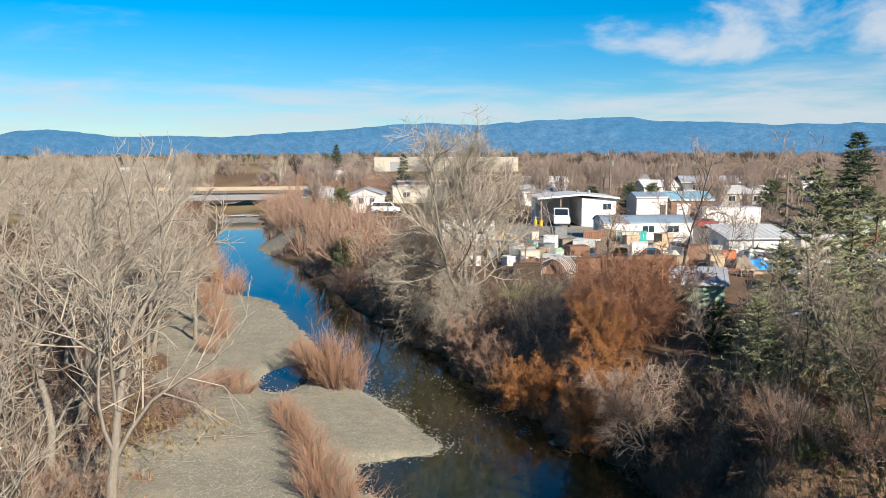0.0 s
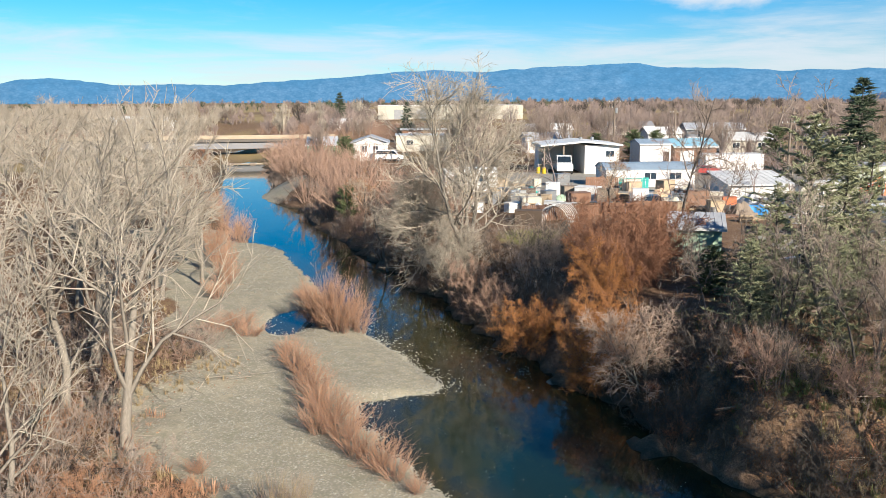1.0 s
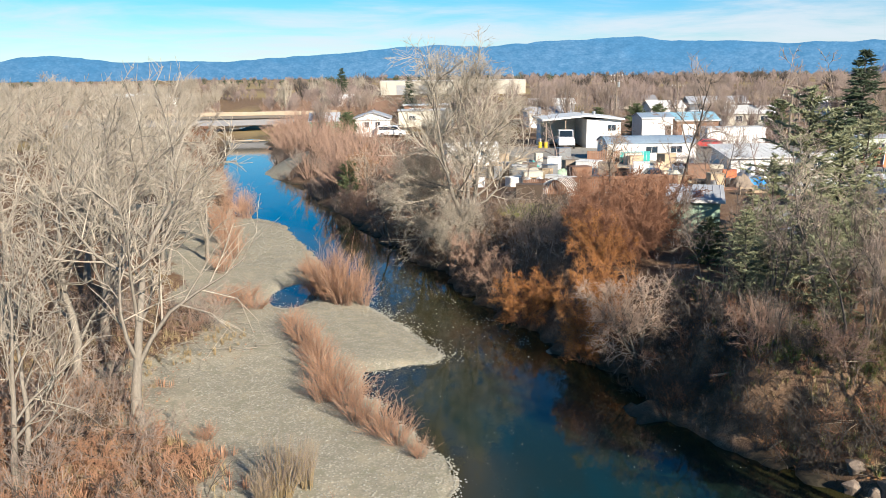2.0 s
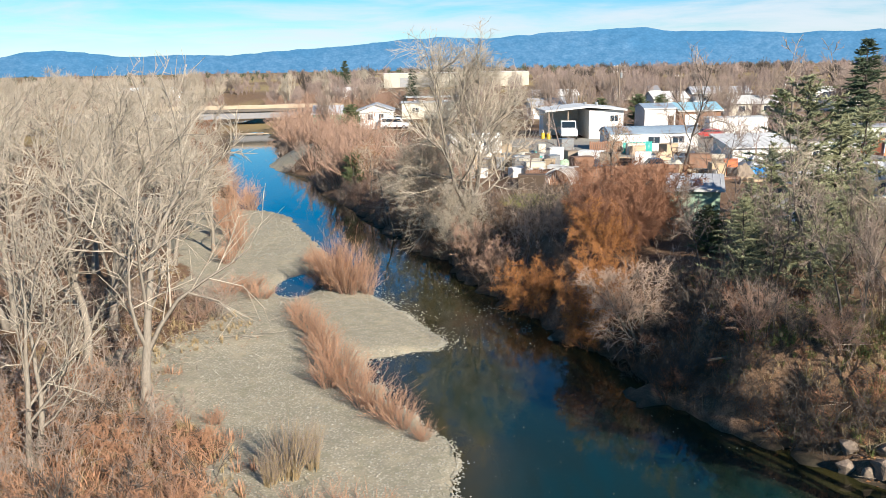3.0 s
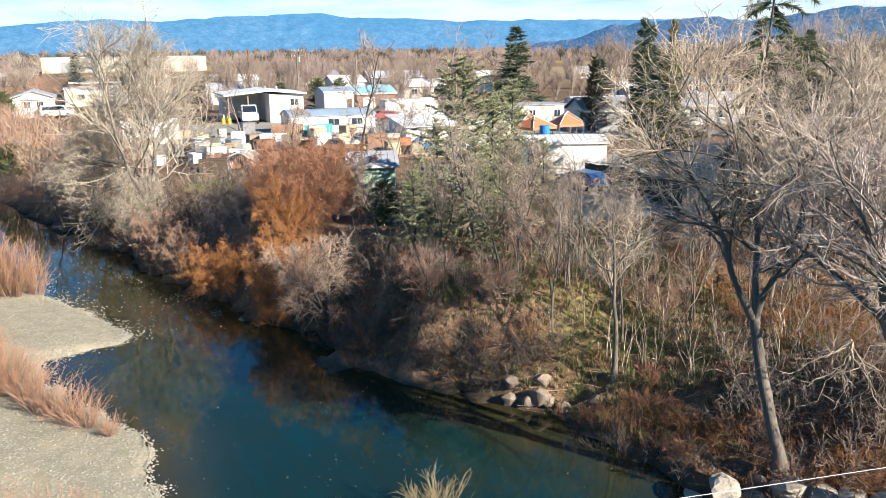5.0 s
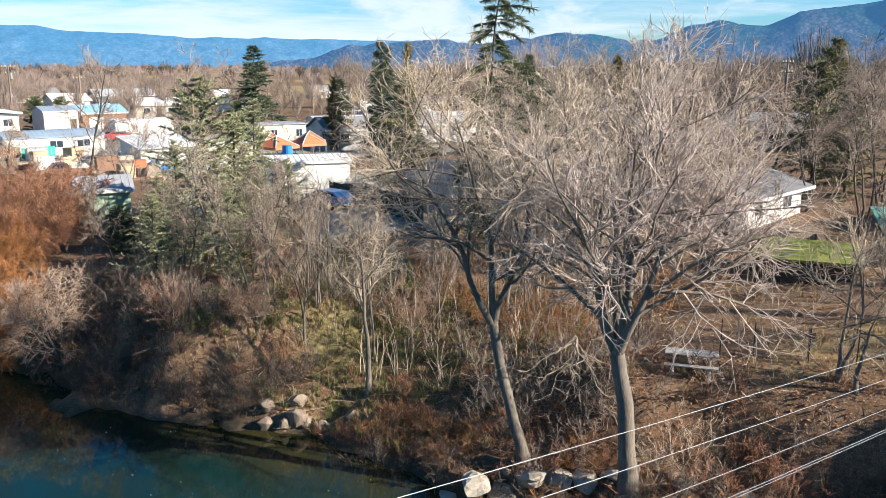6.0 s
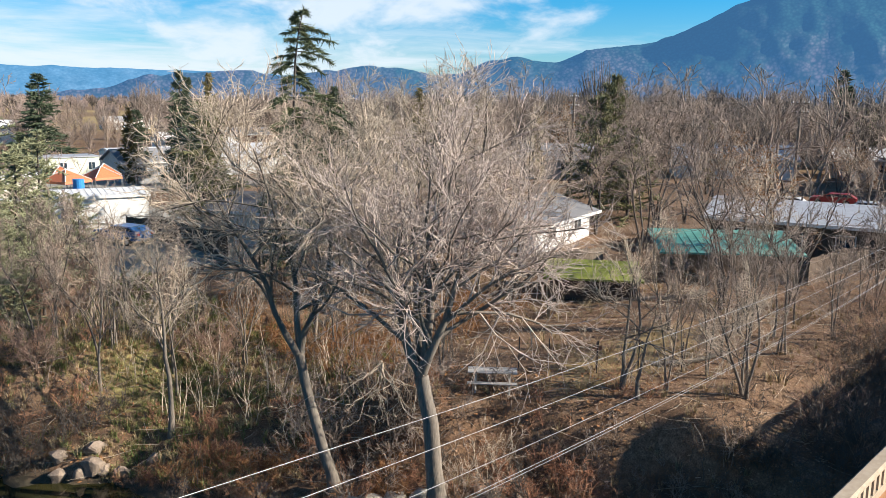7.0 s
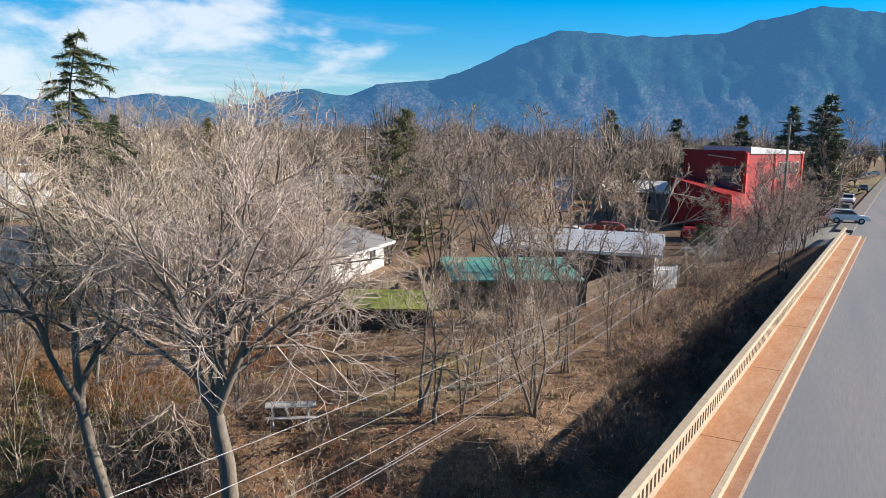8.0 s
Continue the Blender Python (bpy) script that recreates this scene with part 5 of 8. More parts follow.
def on_east_bank(x, y):
    g = right_gap(x, y)
    return ~((y < 22) & (fbm(x / 2, y / 2, 3, 93) < 0.12)) & ~((x < 15) & (y > 37.5) & (y < 56)) & ~((x > 14) & (x < 24) & (y > 17) & (y < 29) & (fbm(x / 2, y / 2, 3, 77) < 0.12)) & (g > 0.4) & (g < 17) & (fbm(x / 6, y / 6, 3, 31) > -0.18) & ~((x > 25) & (y > 43)) & ~((x > 26) & (y < 19))


def on_west_bank(x, y):
    g = left_gap(x, y)
    return (g > 8.3 + 0.45 * np.clip(y - 25, 0, 6) + 0.09 * np.clip(y - 31, 0, 40) + 3 * fbm(x / 4, y / 4, 3, 8)) & (fbm(x / 5, y / 5, 3, 12) > -0.22)


thicket("underbrush", scatter(rng, 380, 0, 34, 9, 70, on_east_bank), BRUSH, M["twig_brown"], "tangled brown winter brush on the east bank", 1)
# Darker copy of the brush above, for the bank's shade.
thicket("underbrush", scatter(rng, 300, 0, 32, 9, 70, on_east_bank)[:90], BRUSH, M["twig_dark"], "tangled east-bank brush with shade put into its dark colour", 2, 0.7, 1.5)
thicket("underbrush", scatter(rng, 620, -34, -8, 14, 85, on_west_bank), BRUSH, M["twig_pink"], "reddish brush under the cottonwoods", 3)
thicket("underbrush", scatter(rng, 330, -34, -8, 14, 85, on_west_bank), BRUSH, M["twig_dark"], "dark tangled stems under the cottonwoods", 4, 0.8, 1.6)
TALL_BRUSH = [twiggy(156 + k, 3.2, 4, 0.0105) for k in range(5)]
thicket("bank_thicket", scatter(rng, 210, 2, 30, 10, 62, lambda x, y: on_east_bank(x, y) & ~((x < 18) & (y > 25.5) & (y < 38)) & (right_gap(x, y) < 12)), TALL_BRUSH, M["twig_brown"], "grey-brown leafless thicket on the river bank", 21, 0.6, 1.25)
thicket("bank_thicket", scatter(rng, 190, 2, 30, 10, 62, lambda x, y: on_east_bank(x, y) & ~((x < 18) & (y > 28.5) & (y < 38)) & (right_gap(x, y) < 9))[:60], TALL_BRUSH, M["twig_dark"], "dark leafless thicket at the water's edge", 22, 0.5, 1.1)
thicket("field_brush", scatter(rng, 420, 23, 66, 3, 30, lambda x, y: (right_gap(x, y) > 2) & (fbm(x / 4, y / 4, 3, 61) > 0.0))[:110], BRUSH, M["twig_pink"], "thin pinkish brush over the field", 23, 0.35, 0.8)
thicket("field_brush", scatter(rng, 110, 23, 66, 5, 30, lambda x, y: (right_gap(x, y) > 2) & (fbm(x / 4, y / 4, 3, 67) > 0.05))[:25], BRUSH, M["twig_grey"], "pale dry stalks over the field", 24, 0.35, 0.9)
thicket("willow_scrub", scatter(rng, 430, -50, 2, 72, 205, lambda x, y: ~((y > 118) & (y < 138) & (right_gap(x, y) < 5)) & (right_gap(x, y) > 0.7) & (right_gap(x, y) < 18 - 0.03 * y)), FAR_BRUSH, M["twig_pink"], "pinkish-brown willow scrub along the upper river", 5, 0.7, 1.35)
thicket("willow_scrub", scatter(rng, 160, -85, -20, 84, 240, lambda x, y: (left_gap(x, y) > 3.0) & (left_gap(x, y) < 13)), FAR_BRUSH, M["twig_red"], "orange-brown willow scrub along the wooded bank", 6, 0.5, 1.0)
thicket("dry_grass", scatter(rng, 2200, 14, 48, 3, 40, lambda x, y: (right_gap(x, y) > 0.8) & (fbm(x / 3, y / 3, 3, 41) > 0.0)), TUFT, M["dry_grass"], "tufts of dry grass on the bank", 7, 0.5, 1.2, "grass", 0.02)
thicket("dry_grass", scatter(rng, 2600, -22, -4, 16, 60, lambda x, y: left_gap(x, y) > 7.6 + 0.45 * np.clip(y - 25, 0, 6) + 0.08 * np.clip(y - 31, 0, 40) + 3 * fbm(x / 4, y / 4, 3, 8)), TUFT, M["dry_grass"], "tufts of dry grass beside the gravel", 8, 0.5, 1.1, "grass", 0.02)
thicket("green_weeds", scatter(rng, 1500, 12, 30, 20, 42, lambda x, y: (right_gap(x, y) > 1.0) & (fbm(x / 3, y / 3, 3, 44) > 0.0)), TUFT, M["green_weeds"], "green weeds among the brush", 9, 0.5, 1.3, "grass", 0.02)

WOODS = [joined([m[0], m[1]]) for m in (bare_tree_meshes(200 + k, 11.5, stems=1 + k % 2, limbs=8 - 4 * (k % 2), branches=4, twigs=3, trunk_r=0.2, crown_from=0.15, limb_len=0.44, limb_angle=48, pull=0.09, wander=0.2, twig_r=0.035, detail=(2, 1, 1), sides=4) for k in range(5))]


def far_tree(seed, height, spread, count, r):
    """A small far-off leafless tree: one trunk and a rounded head of bent branches."""
    g = np.random.default_rng(seed)
    a, q = g.uniform(0, 2 * np.pi, count), np.sqrt(g.uniform(0, 1, count))
    rise = g.uniform(0.15, 0.55, count)
    start = np.stack((0 * a, 0 * a, rise * height * 0.8), -1)
    dome = height * (0.62 + 0.38 * np.sqrt(1 - (0.96 * q) ** 2)) * g.uniform(0.86, 1.06, count)
    end = np.stack((np.cos(a) * q * spread, np.sin(a) * q * spread, dome), -1)
    mid = start * 0.45 + end * 0.55 + np.stack((np.cos(a), np.sin(a), 0 * a), -1) * (spread * 0.14)
    pts = np.stack((start, mid, end), 1)
    tip = np.repeat(mid, 2, 0)
    fork = np.stack((tip, tip + (np.repeat(end - mid, 2, 0)) * 0.8 + g.normal(0, spread * 0.16, tip.shape)), 1)
    trunk = np.array([[(0, 0, -0.5), (0.1, 0, height * 0.5)]])
    return joined([tubes(trunk, np.array([[r * 3, r * 2]]), 4), tubes(pts, taper(np.full(count, r * 1.3), np.full(count, r * 0.5), 3), 3), tubes(fork, taper(np.full(2 * count, r * 0.8), np.full(2 * count, r * 0.4), 2), 3)])


FAR_WOODS = [far_tree(210 + k, 9.5 + 0.6 * k, 3.6 + 0.5 * (k % 3), 34, 0.085) for k in range(5)]
PLAIN_WOODS = [far_tree(220 + k, 9.0 + 0.8 * k, 3.2 + 0.5 * (k % 3), 60, 0.045) for k in range(5)]


def clear_of_town(x, y):
    g = right_gap(x, y)
    shut = ((x > 5) & (x < 80) & (y < 135) & (y > 40)) | ((x > 40) & (x < 75) & (y < 34)) | ((y - road_y(x)) < 7) | ((x > 108) & (x < 155) & (y < 19))
    shut |= (np.abs(x + 52) < 45) & (np.abs(y - 222) < 9)
    shut |= (np.abs(x - 4) < 42) & (y > 380) & (y < 490)
    shut |= (np.abs(x + 10) < 12) & (y > 140) & (y < 235)
    shut |= (x > -0.085 * y) & (x < 0.108 * y) & (y > 205) & (y < 492)
    shut |= (np.abs(x - 40) < 9) & (np.abs(y - 148) < 9)
    return (g > 3) & ~shut


thicket("far_woods", scatter(rng, 120, -30, 130, 136, 330, clear_of_town), PLAIN_WOODS, M["twig_brown"], "greyish leafless trees across the plain", 25, 0.4, 0.85, "woods")
thicket("far_woods", scatter(rng, 130, -30, 130, 136, 330, clear_of_town), PLAIN_WOODS, M["twig_far"], "brownish leafless trees filling the plain", 11, 0.4, 0.85, "woods")
thicket("far_woods", scatter(rng, 480, -60, 520, 240, 1000, clear_of_town), FAR_WOODS, M["twig_far"], "brown leafless woods across the plain", 15, 0.55, 0.95, "woods")
thicket("far_woods", scatter(rng, 260, -60, 700, 300, 1300, clear_of_town), FAR_WOODS, M["twig_dark"], "dark belt of trees under the hills", 16, 0.7, 1.05, "woods")
thicket("far_woods", scatter(rng, 120, 60, 230, 8, 190, clear_of_town), WOODS, M["twig_brown"], "grey leafless trees between the houses", 12, 0.8, 1.35, "woods")
thicket("far_woods", scatter(rng, 95, 60, 260, 8, 190, clear_of_town), WOODS, M["twig_brown"], "pinkish leafless trees between the houses", 13, 0.8, 1.3, "woods")
thicket("far_woods", scatter(rng, 120, 150, 500, 5, 330, clear_of_town), FAR_WOODS, M["twig_dark"], "dark leafless trees at the foot of the hills", 17, 0.8, 1.4, "woods")
thicket("far_woods", scatter(rng, 300, -300, -38, 110, 420, lambda x, y: left_gap(x, y) > 8), PLAIN_WOODS, M["twig_tan"], "pale leafless woods beyond the river", 14, 0.7, 1.1, "woods")
thicket("far_woods", scatter(rng, 220, -700, -60, 330, 1100, lambda x, y: x < 9999), FAR_WOODS, M["twig_brown"], "pale woods across the western plain", 18, 0.55, 0.9, "woods")
thicket("far_woods", scatter(rng, 120, -700, 60, 500, 1400, lambda x, y: x < 9999), FAR_WOODS, M["needle_dark"], "dark evergreens far across the plain", 19, 0.6, 1.0, "woods")

EDGE = [sprout_mesh(230, 1.0, 7, 4, 0.010, 1.2)] + [twiggy(231 + k, 1.2, 3, 0.008) for k in range(3)]
# The waterline's shade is also put into these two twig colours.
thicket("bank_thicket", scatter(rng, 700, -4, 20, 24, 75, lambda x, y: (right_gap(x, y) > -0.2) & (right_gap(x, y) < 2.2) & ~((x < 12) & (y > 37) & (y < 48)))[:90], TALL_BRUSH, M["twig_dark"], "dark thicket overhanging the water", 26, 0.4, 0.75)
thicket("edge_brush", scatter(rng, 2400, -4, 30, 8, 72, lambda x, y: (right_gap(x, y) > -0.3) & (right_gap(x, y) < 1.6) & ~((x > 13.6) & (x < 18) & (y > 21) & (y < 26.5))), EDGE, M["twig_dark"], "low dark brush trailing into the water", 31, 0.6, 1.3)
thicket("edge_brush", scatter(rng, 420, 8, 30, 8, 36, lambda x, y: (right_gap(x, y) > 0.2) & (right_gap(x, y) < 4.5) & ~((x > 13.6) & (x < 18) & (y > 21) & (y < 26.5))), EDGE, M["twig_red"], "rust-red low brush above the rocks", 32, 0.7, 1.4)

def east_slope(x, y):
    g = right_gap(x, y)
    return (g > 0.3) & (g < 9) & (fbm(x / 2.5, y / 2.5, 3, 71) > -0.12) & ~((x > 13.6) & (x < 17.6) & (y > 21) & (y < 25.5)) & ~((y > 19) & (y < 29) & (fbm(x / 2, y / 2, 3, 78) < 0.08))


thicket("bank_thicket", scatter(rng, 360, 9, 32, 14, 40, lambda x, y: east_slope(x, y) & ~((x < 18.5) & (y > 25) & (y < 39)) & (right_gap(x, y) > 2.0)), TALL_BRUSH, M["twig_brown"], "reddish-brown saplings and brush on the bank", 33, 0.45, 1.05)
# Shaded copy, by colour, of the brown brush above.
thicket("bank_thicket", scatter(rng, 180, 9, 32, 16, 40, lambda x, y: east_slope(x, y) & (right_gap(x, y) > 1.0))[:45], TALL_BRUSH, M["twig_dark"], "brush on the bank, coloured dark as shaded", 34, 0.3, 0.7)
thicket("edge_brush", scatter(rng, 380, 9, 32, 8, 40, east_slope), EDGE, M["twig_red"], "low rust-brown brush over the leaf litter", 35, 0.5, 1.2)
thicket("edge_brush", scatter(rng, 300, 9, 32, 8, 40, east_slope), EDGE, M["reed"], "dry straw-coloured stems over the leaf litter", 36, 0.4, 1.0)
thicket("road_brush", scatter(rng, 60, 30, 100, 0.6, 4.5, lambda x, y: y - road_y(x) > 7.6), TALL_BRUSH, M["twig_pink"], "thin brush growing beside the bridge wall", 37, 0.5, 1.1)
# Dark twig colour widens the bridge wall's shadow.
thicket("road_brush", scatter(rng, 90, 26, 100, 0.6, 3.2, lambda x, y: y - road_y(x) > 7.6), TALL_BRUSH, M["twig_dark"], "brush beside the bridge wall, coloured dark for its shade", 38, 0.5, 1.0)
thicket("town_trees", scatter(rng, 110, 0, 78, 78, 160, lambda x, y: (right_gap(x, y) > 3) & ~((x > 10) & (x < 34) & (y > 100) & (y < 136))), WOODS, M["twig_far"], "leafless shrubs and small trees between the sheds", 39, 0.25, 0.62, "woods")
thicket("bank_thicket", scatter(rng, 170, -20, -9, 22, 50, lambda x, y: on_west_bank(x, y) & (left_gap(x, y) < 19)), TALL_BRUSH, M["twig_brown"], "tan leafless thicket behind the gravel bar", 40, 0.5, 1.1)

def behind_red(x, y):
    return ((x > 170) | (y > 22)) & (y - road_y(x) > 7.5)


thicket("far_woods", scatter(rng, 95, 118, 270, -6, 62, behind_red), WOODS, M["twig_brown"], "dense brown leafless woods behind the red building", 41, 1.0, 1.6, "woods")
thicket("far_woods", scatter(rng, 60, 118, 290, -6, 70, behind_red), WOODS, M["twig_dark"], "dark leafless woods behind the red building", 42, 0.9, 1.4, "woods")
thicket("far_woods", scatter(rng, 90, 250, 800, -30, 60, lambda x, y: y - road_y(x) > 7.5), FAR_WOODS, M["twig_dark"], "dark trees lining the street", 43, 0.9, 1.5, "woods")
thicket("road_brush", scatter(rng, 55, 62, 118, 0, 6, lambda x, y: y - road_y(x) > 7.0), TALL_BRUSH, M["twig_brown"], "grey-brown brush along the street bank", 44, 0.9, 1.7)
thicket("shrubs", scatter(rng, 120, 4, 80, 72, 150, lambda x, y: (right_gap(x, y) > 4) & ~((x > 8) & (x < 34) & (y > 98) & (y < 136))), BRUSH, M["twig_far"], "low brown shrubs between the sheds", 45, 0.8, 1.6)
thicket("slope_brush", scatter(rng, 150, 18, 30, 3, 20, lambda x, y: (right_gap(x, y) > 2.4) & (right_gap(x, y) < 5.2)), EDGE, M["twig_brown"], "brown brush on the shaded river slope", 46, 0.6, 1.3)
# Slope shade is put into the dark twig colour.
thicket("slope_brush", scatter(rng, 420, 18, 30, 3, 20, lambda x, y: (right_gap(x, y) > 3.0) & (right_gap(x, y) < 5.6)), EDGE, M["twig_dark"], "river slope brush, its dark colour standing for shade", 47, 0.5, 1.0)
thicket("slope_brush", scatter(rng, 22, 18, 27, 10, 20, lambda x, y: (right_gap(x, y) > 2.4) & (right_gap(x, y) < 5))[:8], TALL_BRUSH, M["twig_grey"], "pale drooping dead branches over the slope", 48, 0.5, 0.95)
thicket("bank_thicket", scatter(rng, 60, 6, 17, 51, 62, lambda x, y: right_gap(x, y) > 4), TALL_BRUSH, M["twig_dark"], "dark leafless scrub behind the willows", 50, 0.6, 1.2)
thicket("far_woods", scatter(rng, 260, -500, 900, 700, 1900, lambda x, y: x < 9999), FAR_WOODS, M["twig_far"], "brown woods at the far edge of the plain", 51, 0.8, 1.15, "woods")
thicket("far_woods", scatter(rng, 90, -300, 900, 600, 1900, lambda x, y: x < 9999), FAR_WOODS, M["needle_dark"], "dark evergreen woods at the far edge of the plain", 52, 0.7, 1.1, "woods")
thicket("slope_brush", scatter(rng, 420, 14, 27, 6, 23, lambda x, y: (right_gap(x, y) > 0.4) & (right_gap(x, y) < 2.8)), EDGE, M["twig_red"], "low russet brush at the foot of the slope", 53, 0.35, 0.85)
thicket("slope_brush", scatter(rng, 500, 14, 27, 6, 23, lambda x, y: (right_gap(x, y) > 0.4) & (right_gap(x, y) < 2.8)), TUFT, M["reed"], "straw-coloured dead stems at the foot of the slope", 54, 0.6, 1.4)
thicket("field_brush", scatter(rng, 190, 44, 84, 13, 48, lambda x, y: fbm(x / 5, y / 5, 3, 83) > -0.1), BRUSH, M["twig_brown"], "grey-brown brush between the houses", 55, 0.6, 1.5)
thicket("willow_scrub", scatter(rng, 1300, -45, 4, 70, 170, lambda x, y: (right_gap(x, y) > -0.3) & (right_gap(x, y) < 4.5) & ~((y > 119) & (y < 137) & (right_gap(x, y) < 4))), FAR_BRUSH, M["twig_brown"], "low brown scrub trailing down to the upper river", 56, 0.25, 0.55)
# Low brush in near-black darkens the bank like shade.
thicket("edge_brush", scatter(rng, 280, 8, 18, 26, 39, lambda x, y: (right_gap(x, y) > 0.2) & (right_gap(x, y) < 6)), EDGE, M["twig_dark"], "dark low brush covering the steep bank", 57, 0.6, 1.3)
thicket("bank_thicket", scatter(rng, 70, 9, 18, 27, 39, lambda x, y: (right_gap(x, y) > 1.5) & (right_gap(x, y) < 7)), TALL_BRUSH, M["twig_brown"], "thin brown saplings above the steep bank", 58, 0.3, 0.6)
thicket("bank_thicket", scatter(rng, 60, 2.5, 10, 47.5, 60, lambda x, y: (right_gap(x, y) > 1.0) & (right_gap(x, y) < 7)), TALL_BRUSH, M["twig_brown"], "brown scrub between the bare tree and the willows", 59, 0.45, 0.95)


thicket("town_woods", scatter(rng, 150, 112, 300, 12, 190, lambda x, y: (y - road_y(x) > 20) & ~((x < 172) & (y < 24))), PLAIN_WOODS, M["twig_brown"], "greyish-brown leafless trees filling the town", 71, 0.8, 1.3, "woods")
thicket("town_woods", scatter(rng, 120, 120, 320, 12, 170, lambda x, y: (y - road_y(x) > 20) & ~((x < 172) & (y < 24))), PLAIN_WOODS, M["twig_dark"], "dark leafless trees filling the town", 72, 0.8, 1.35, "woods")
thicket("town_woods", scatter(rng, 40, 150, 320, 20, 170, lambda x, y: y - road_y(x) > 20), PLAIN_WOODS, M["needle_olive"], "olive evergreen crowns among the bare trees", 73, 0.5, 0.95, "woods")
thicket("rust_brush", scatter(rng, 330, 25, 38, 19, 31, lambda x, y: fbm(x / 3, y / 3, 3, 91) > -0.12), EDGE, M["dead_leaf"], "rust-orange bracken and fallen leaves on the slope", 74, 0.6, 1.2)
thicket("rust_brush", scatter(rng, 260, 15, 24, 13, 22, lambda x, y: (right_gap(x, y) > 0.3) & (right_gap(x, y) < 3.6) & (fbm(x / 2, y / 2, 3, 92) > -0.05)), EDGE, M["dead_leaf"], "rust-red bramble stems above the waterline", 75, 0.5, 1.1)


thicket("straw_brush", scatter(rng, 520, -22, -6, 15, 34, on_west_bank), EDGE, M["reed"], "straw-orange dead stems under the cottonwoods", 76, 0.7, 1.4)
thicket("straw_brush", scatter(rng, 900, -22, -5, 15, 36, lambda x, y: left_gap(x, y) > 7.4 + 0.45 * np.clip(y - 25, 0, 6) + 3 * fbm(x / 4, y / 4, 3, 8)), TUFT, M["reed"], "straw-orange grass at the edge of the gravel", 77, 0.8, 1.7)


thicket("dry_grass", scatter(rng, 1500, 13, 27, 17, 34, lambda x, y: right_gap(x, y) > 0.8), TUFT, M["dry_grass"], "olive and straw grass covering the bank", 78, 0.5, 1.1, "grass", 0.02)
thicket("green_weeds", scatter(rng, 1300, 13, 27, 18, 34, lambda x, y: right_gap(x, y) > 0.8), TUFT, M["green_weeds"], "olive-green weeds covering the bank", 79, 0.5, 1.2, "grass", 0.02)
# Brush added in near-black to blacken the bridge's shadow.
thicket("shade_brush", scatter(rng, 900, 24, 74, -8, 6, lambda x, y: (y - road_y(x) > 6.2) & (y - road_y(x) < 14.2)), EDGE, M["twig_dark"], "dark low brush added to deepen the bridge's shade", 82, 0.5, 1.1)
thicket("road_brush", scatter(rng, 90, 27, 70, 2, 12, lambda x, y: (y - road_y(x) > 13.6) & (y - road_y(x) < 17.5))[:18], TALL_BRUSH, M["twig_brown"], "thin leafless brush along the edge of the shade", 83, 0.5, 1.1)
thicket("willow_scrub", scatter(rng, 420, -125, -8, 229, 330, lambda x, y: (left_gap(x, y) > 4) | (right_gap(x, y) > 4)), FAR_BRUSH, M["twig_pink"], "reddish-brown scrub beyond the far bridge", 84, 0.5, 1.0)
WITHES = [sprout_mesh(240 + k, 2.8, 5, 2, 0.011, 0.25) for k in range(4)]
thicket("bank_thicket", scatter(rng, 30, 18, 32, 20, 34, lambda x, y: right_gap(x, y) > 4.0), WITHES, M["twig_grey"], "thin upright grey saplings on the bank", 80, 0.6, 1.25)
# Dark copy of the grey saplings above, coloured for shade.
thicket("bank_thicket", scatter(rng, 200, 12, 32, 15, 36, lambda x, y: right_gap(x, y) > 0.8)[:70], WITHES, M["twig_dark"], "thin stems on the bank, coloured dark for shade", 81, 0.5, 1.1)


def beyond_bridge(x, y):
    return ((left_gap(x, y) > 5) | (right_gap(x, y) > 5)) & (x < -22 - 0.05 * (y - 240)) & ~((np.abs(x + 52) < 45) & (np.abs(y - 222) < 9))


thicket("far_woods", scatter(rng, 150, -190, 0, 232, 430, beyond_bridge), PLAIN_WOODS, M["twig_tan"], "pale leafless woods beyond the far bridge", 60, 0.45, 0.9, "woods")
thicket("far_woods", scatter(rng, 330, -190, 20, 232, 460, beyond_bridge), PLAIN_WOODS, M["twig_far"], "mauve-brown leafless woods beyond the far bridge", 61, 0.3, 0.6, "woods")
thicket("far_woods", scatter(rng, 170, -60, 90, 236, 450, lambda x, y: clear_of_town(x, y)), PLAIN_WOODS, M["twig_far"], "mauve-brown leafless trees across the plain", 62, 0.45, 0.75, "woods")
# ---- the road bridge under the camera ----
def road_frame(x):
    """Place on the road's centre line, and its turn."""
    return x, road_y(x), math.degrees(math.atan(-0.0681))


DECK = 5.7
ROAD_TURN = math.degrees(math.atan(-0.0681))
NORTH = 5.52        # from centre line to the inside of the rail


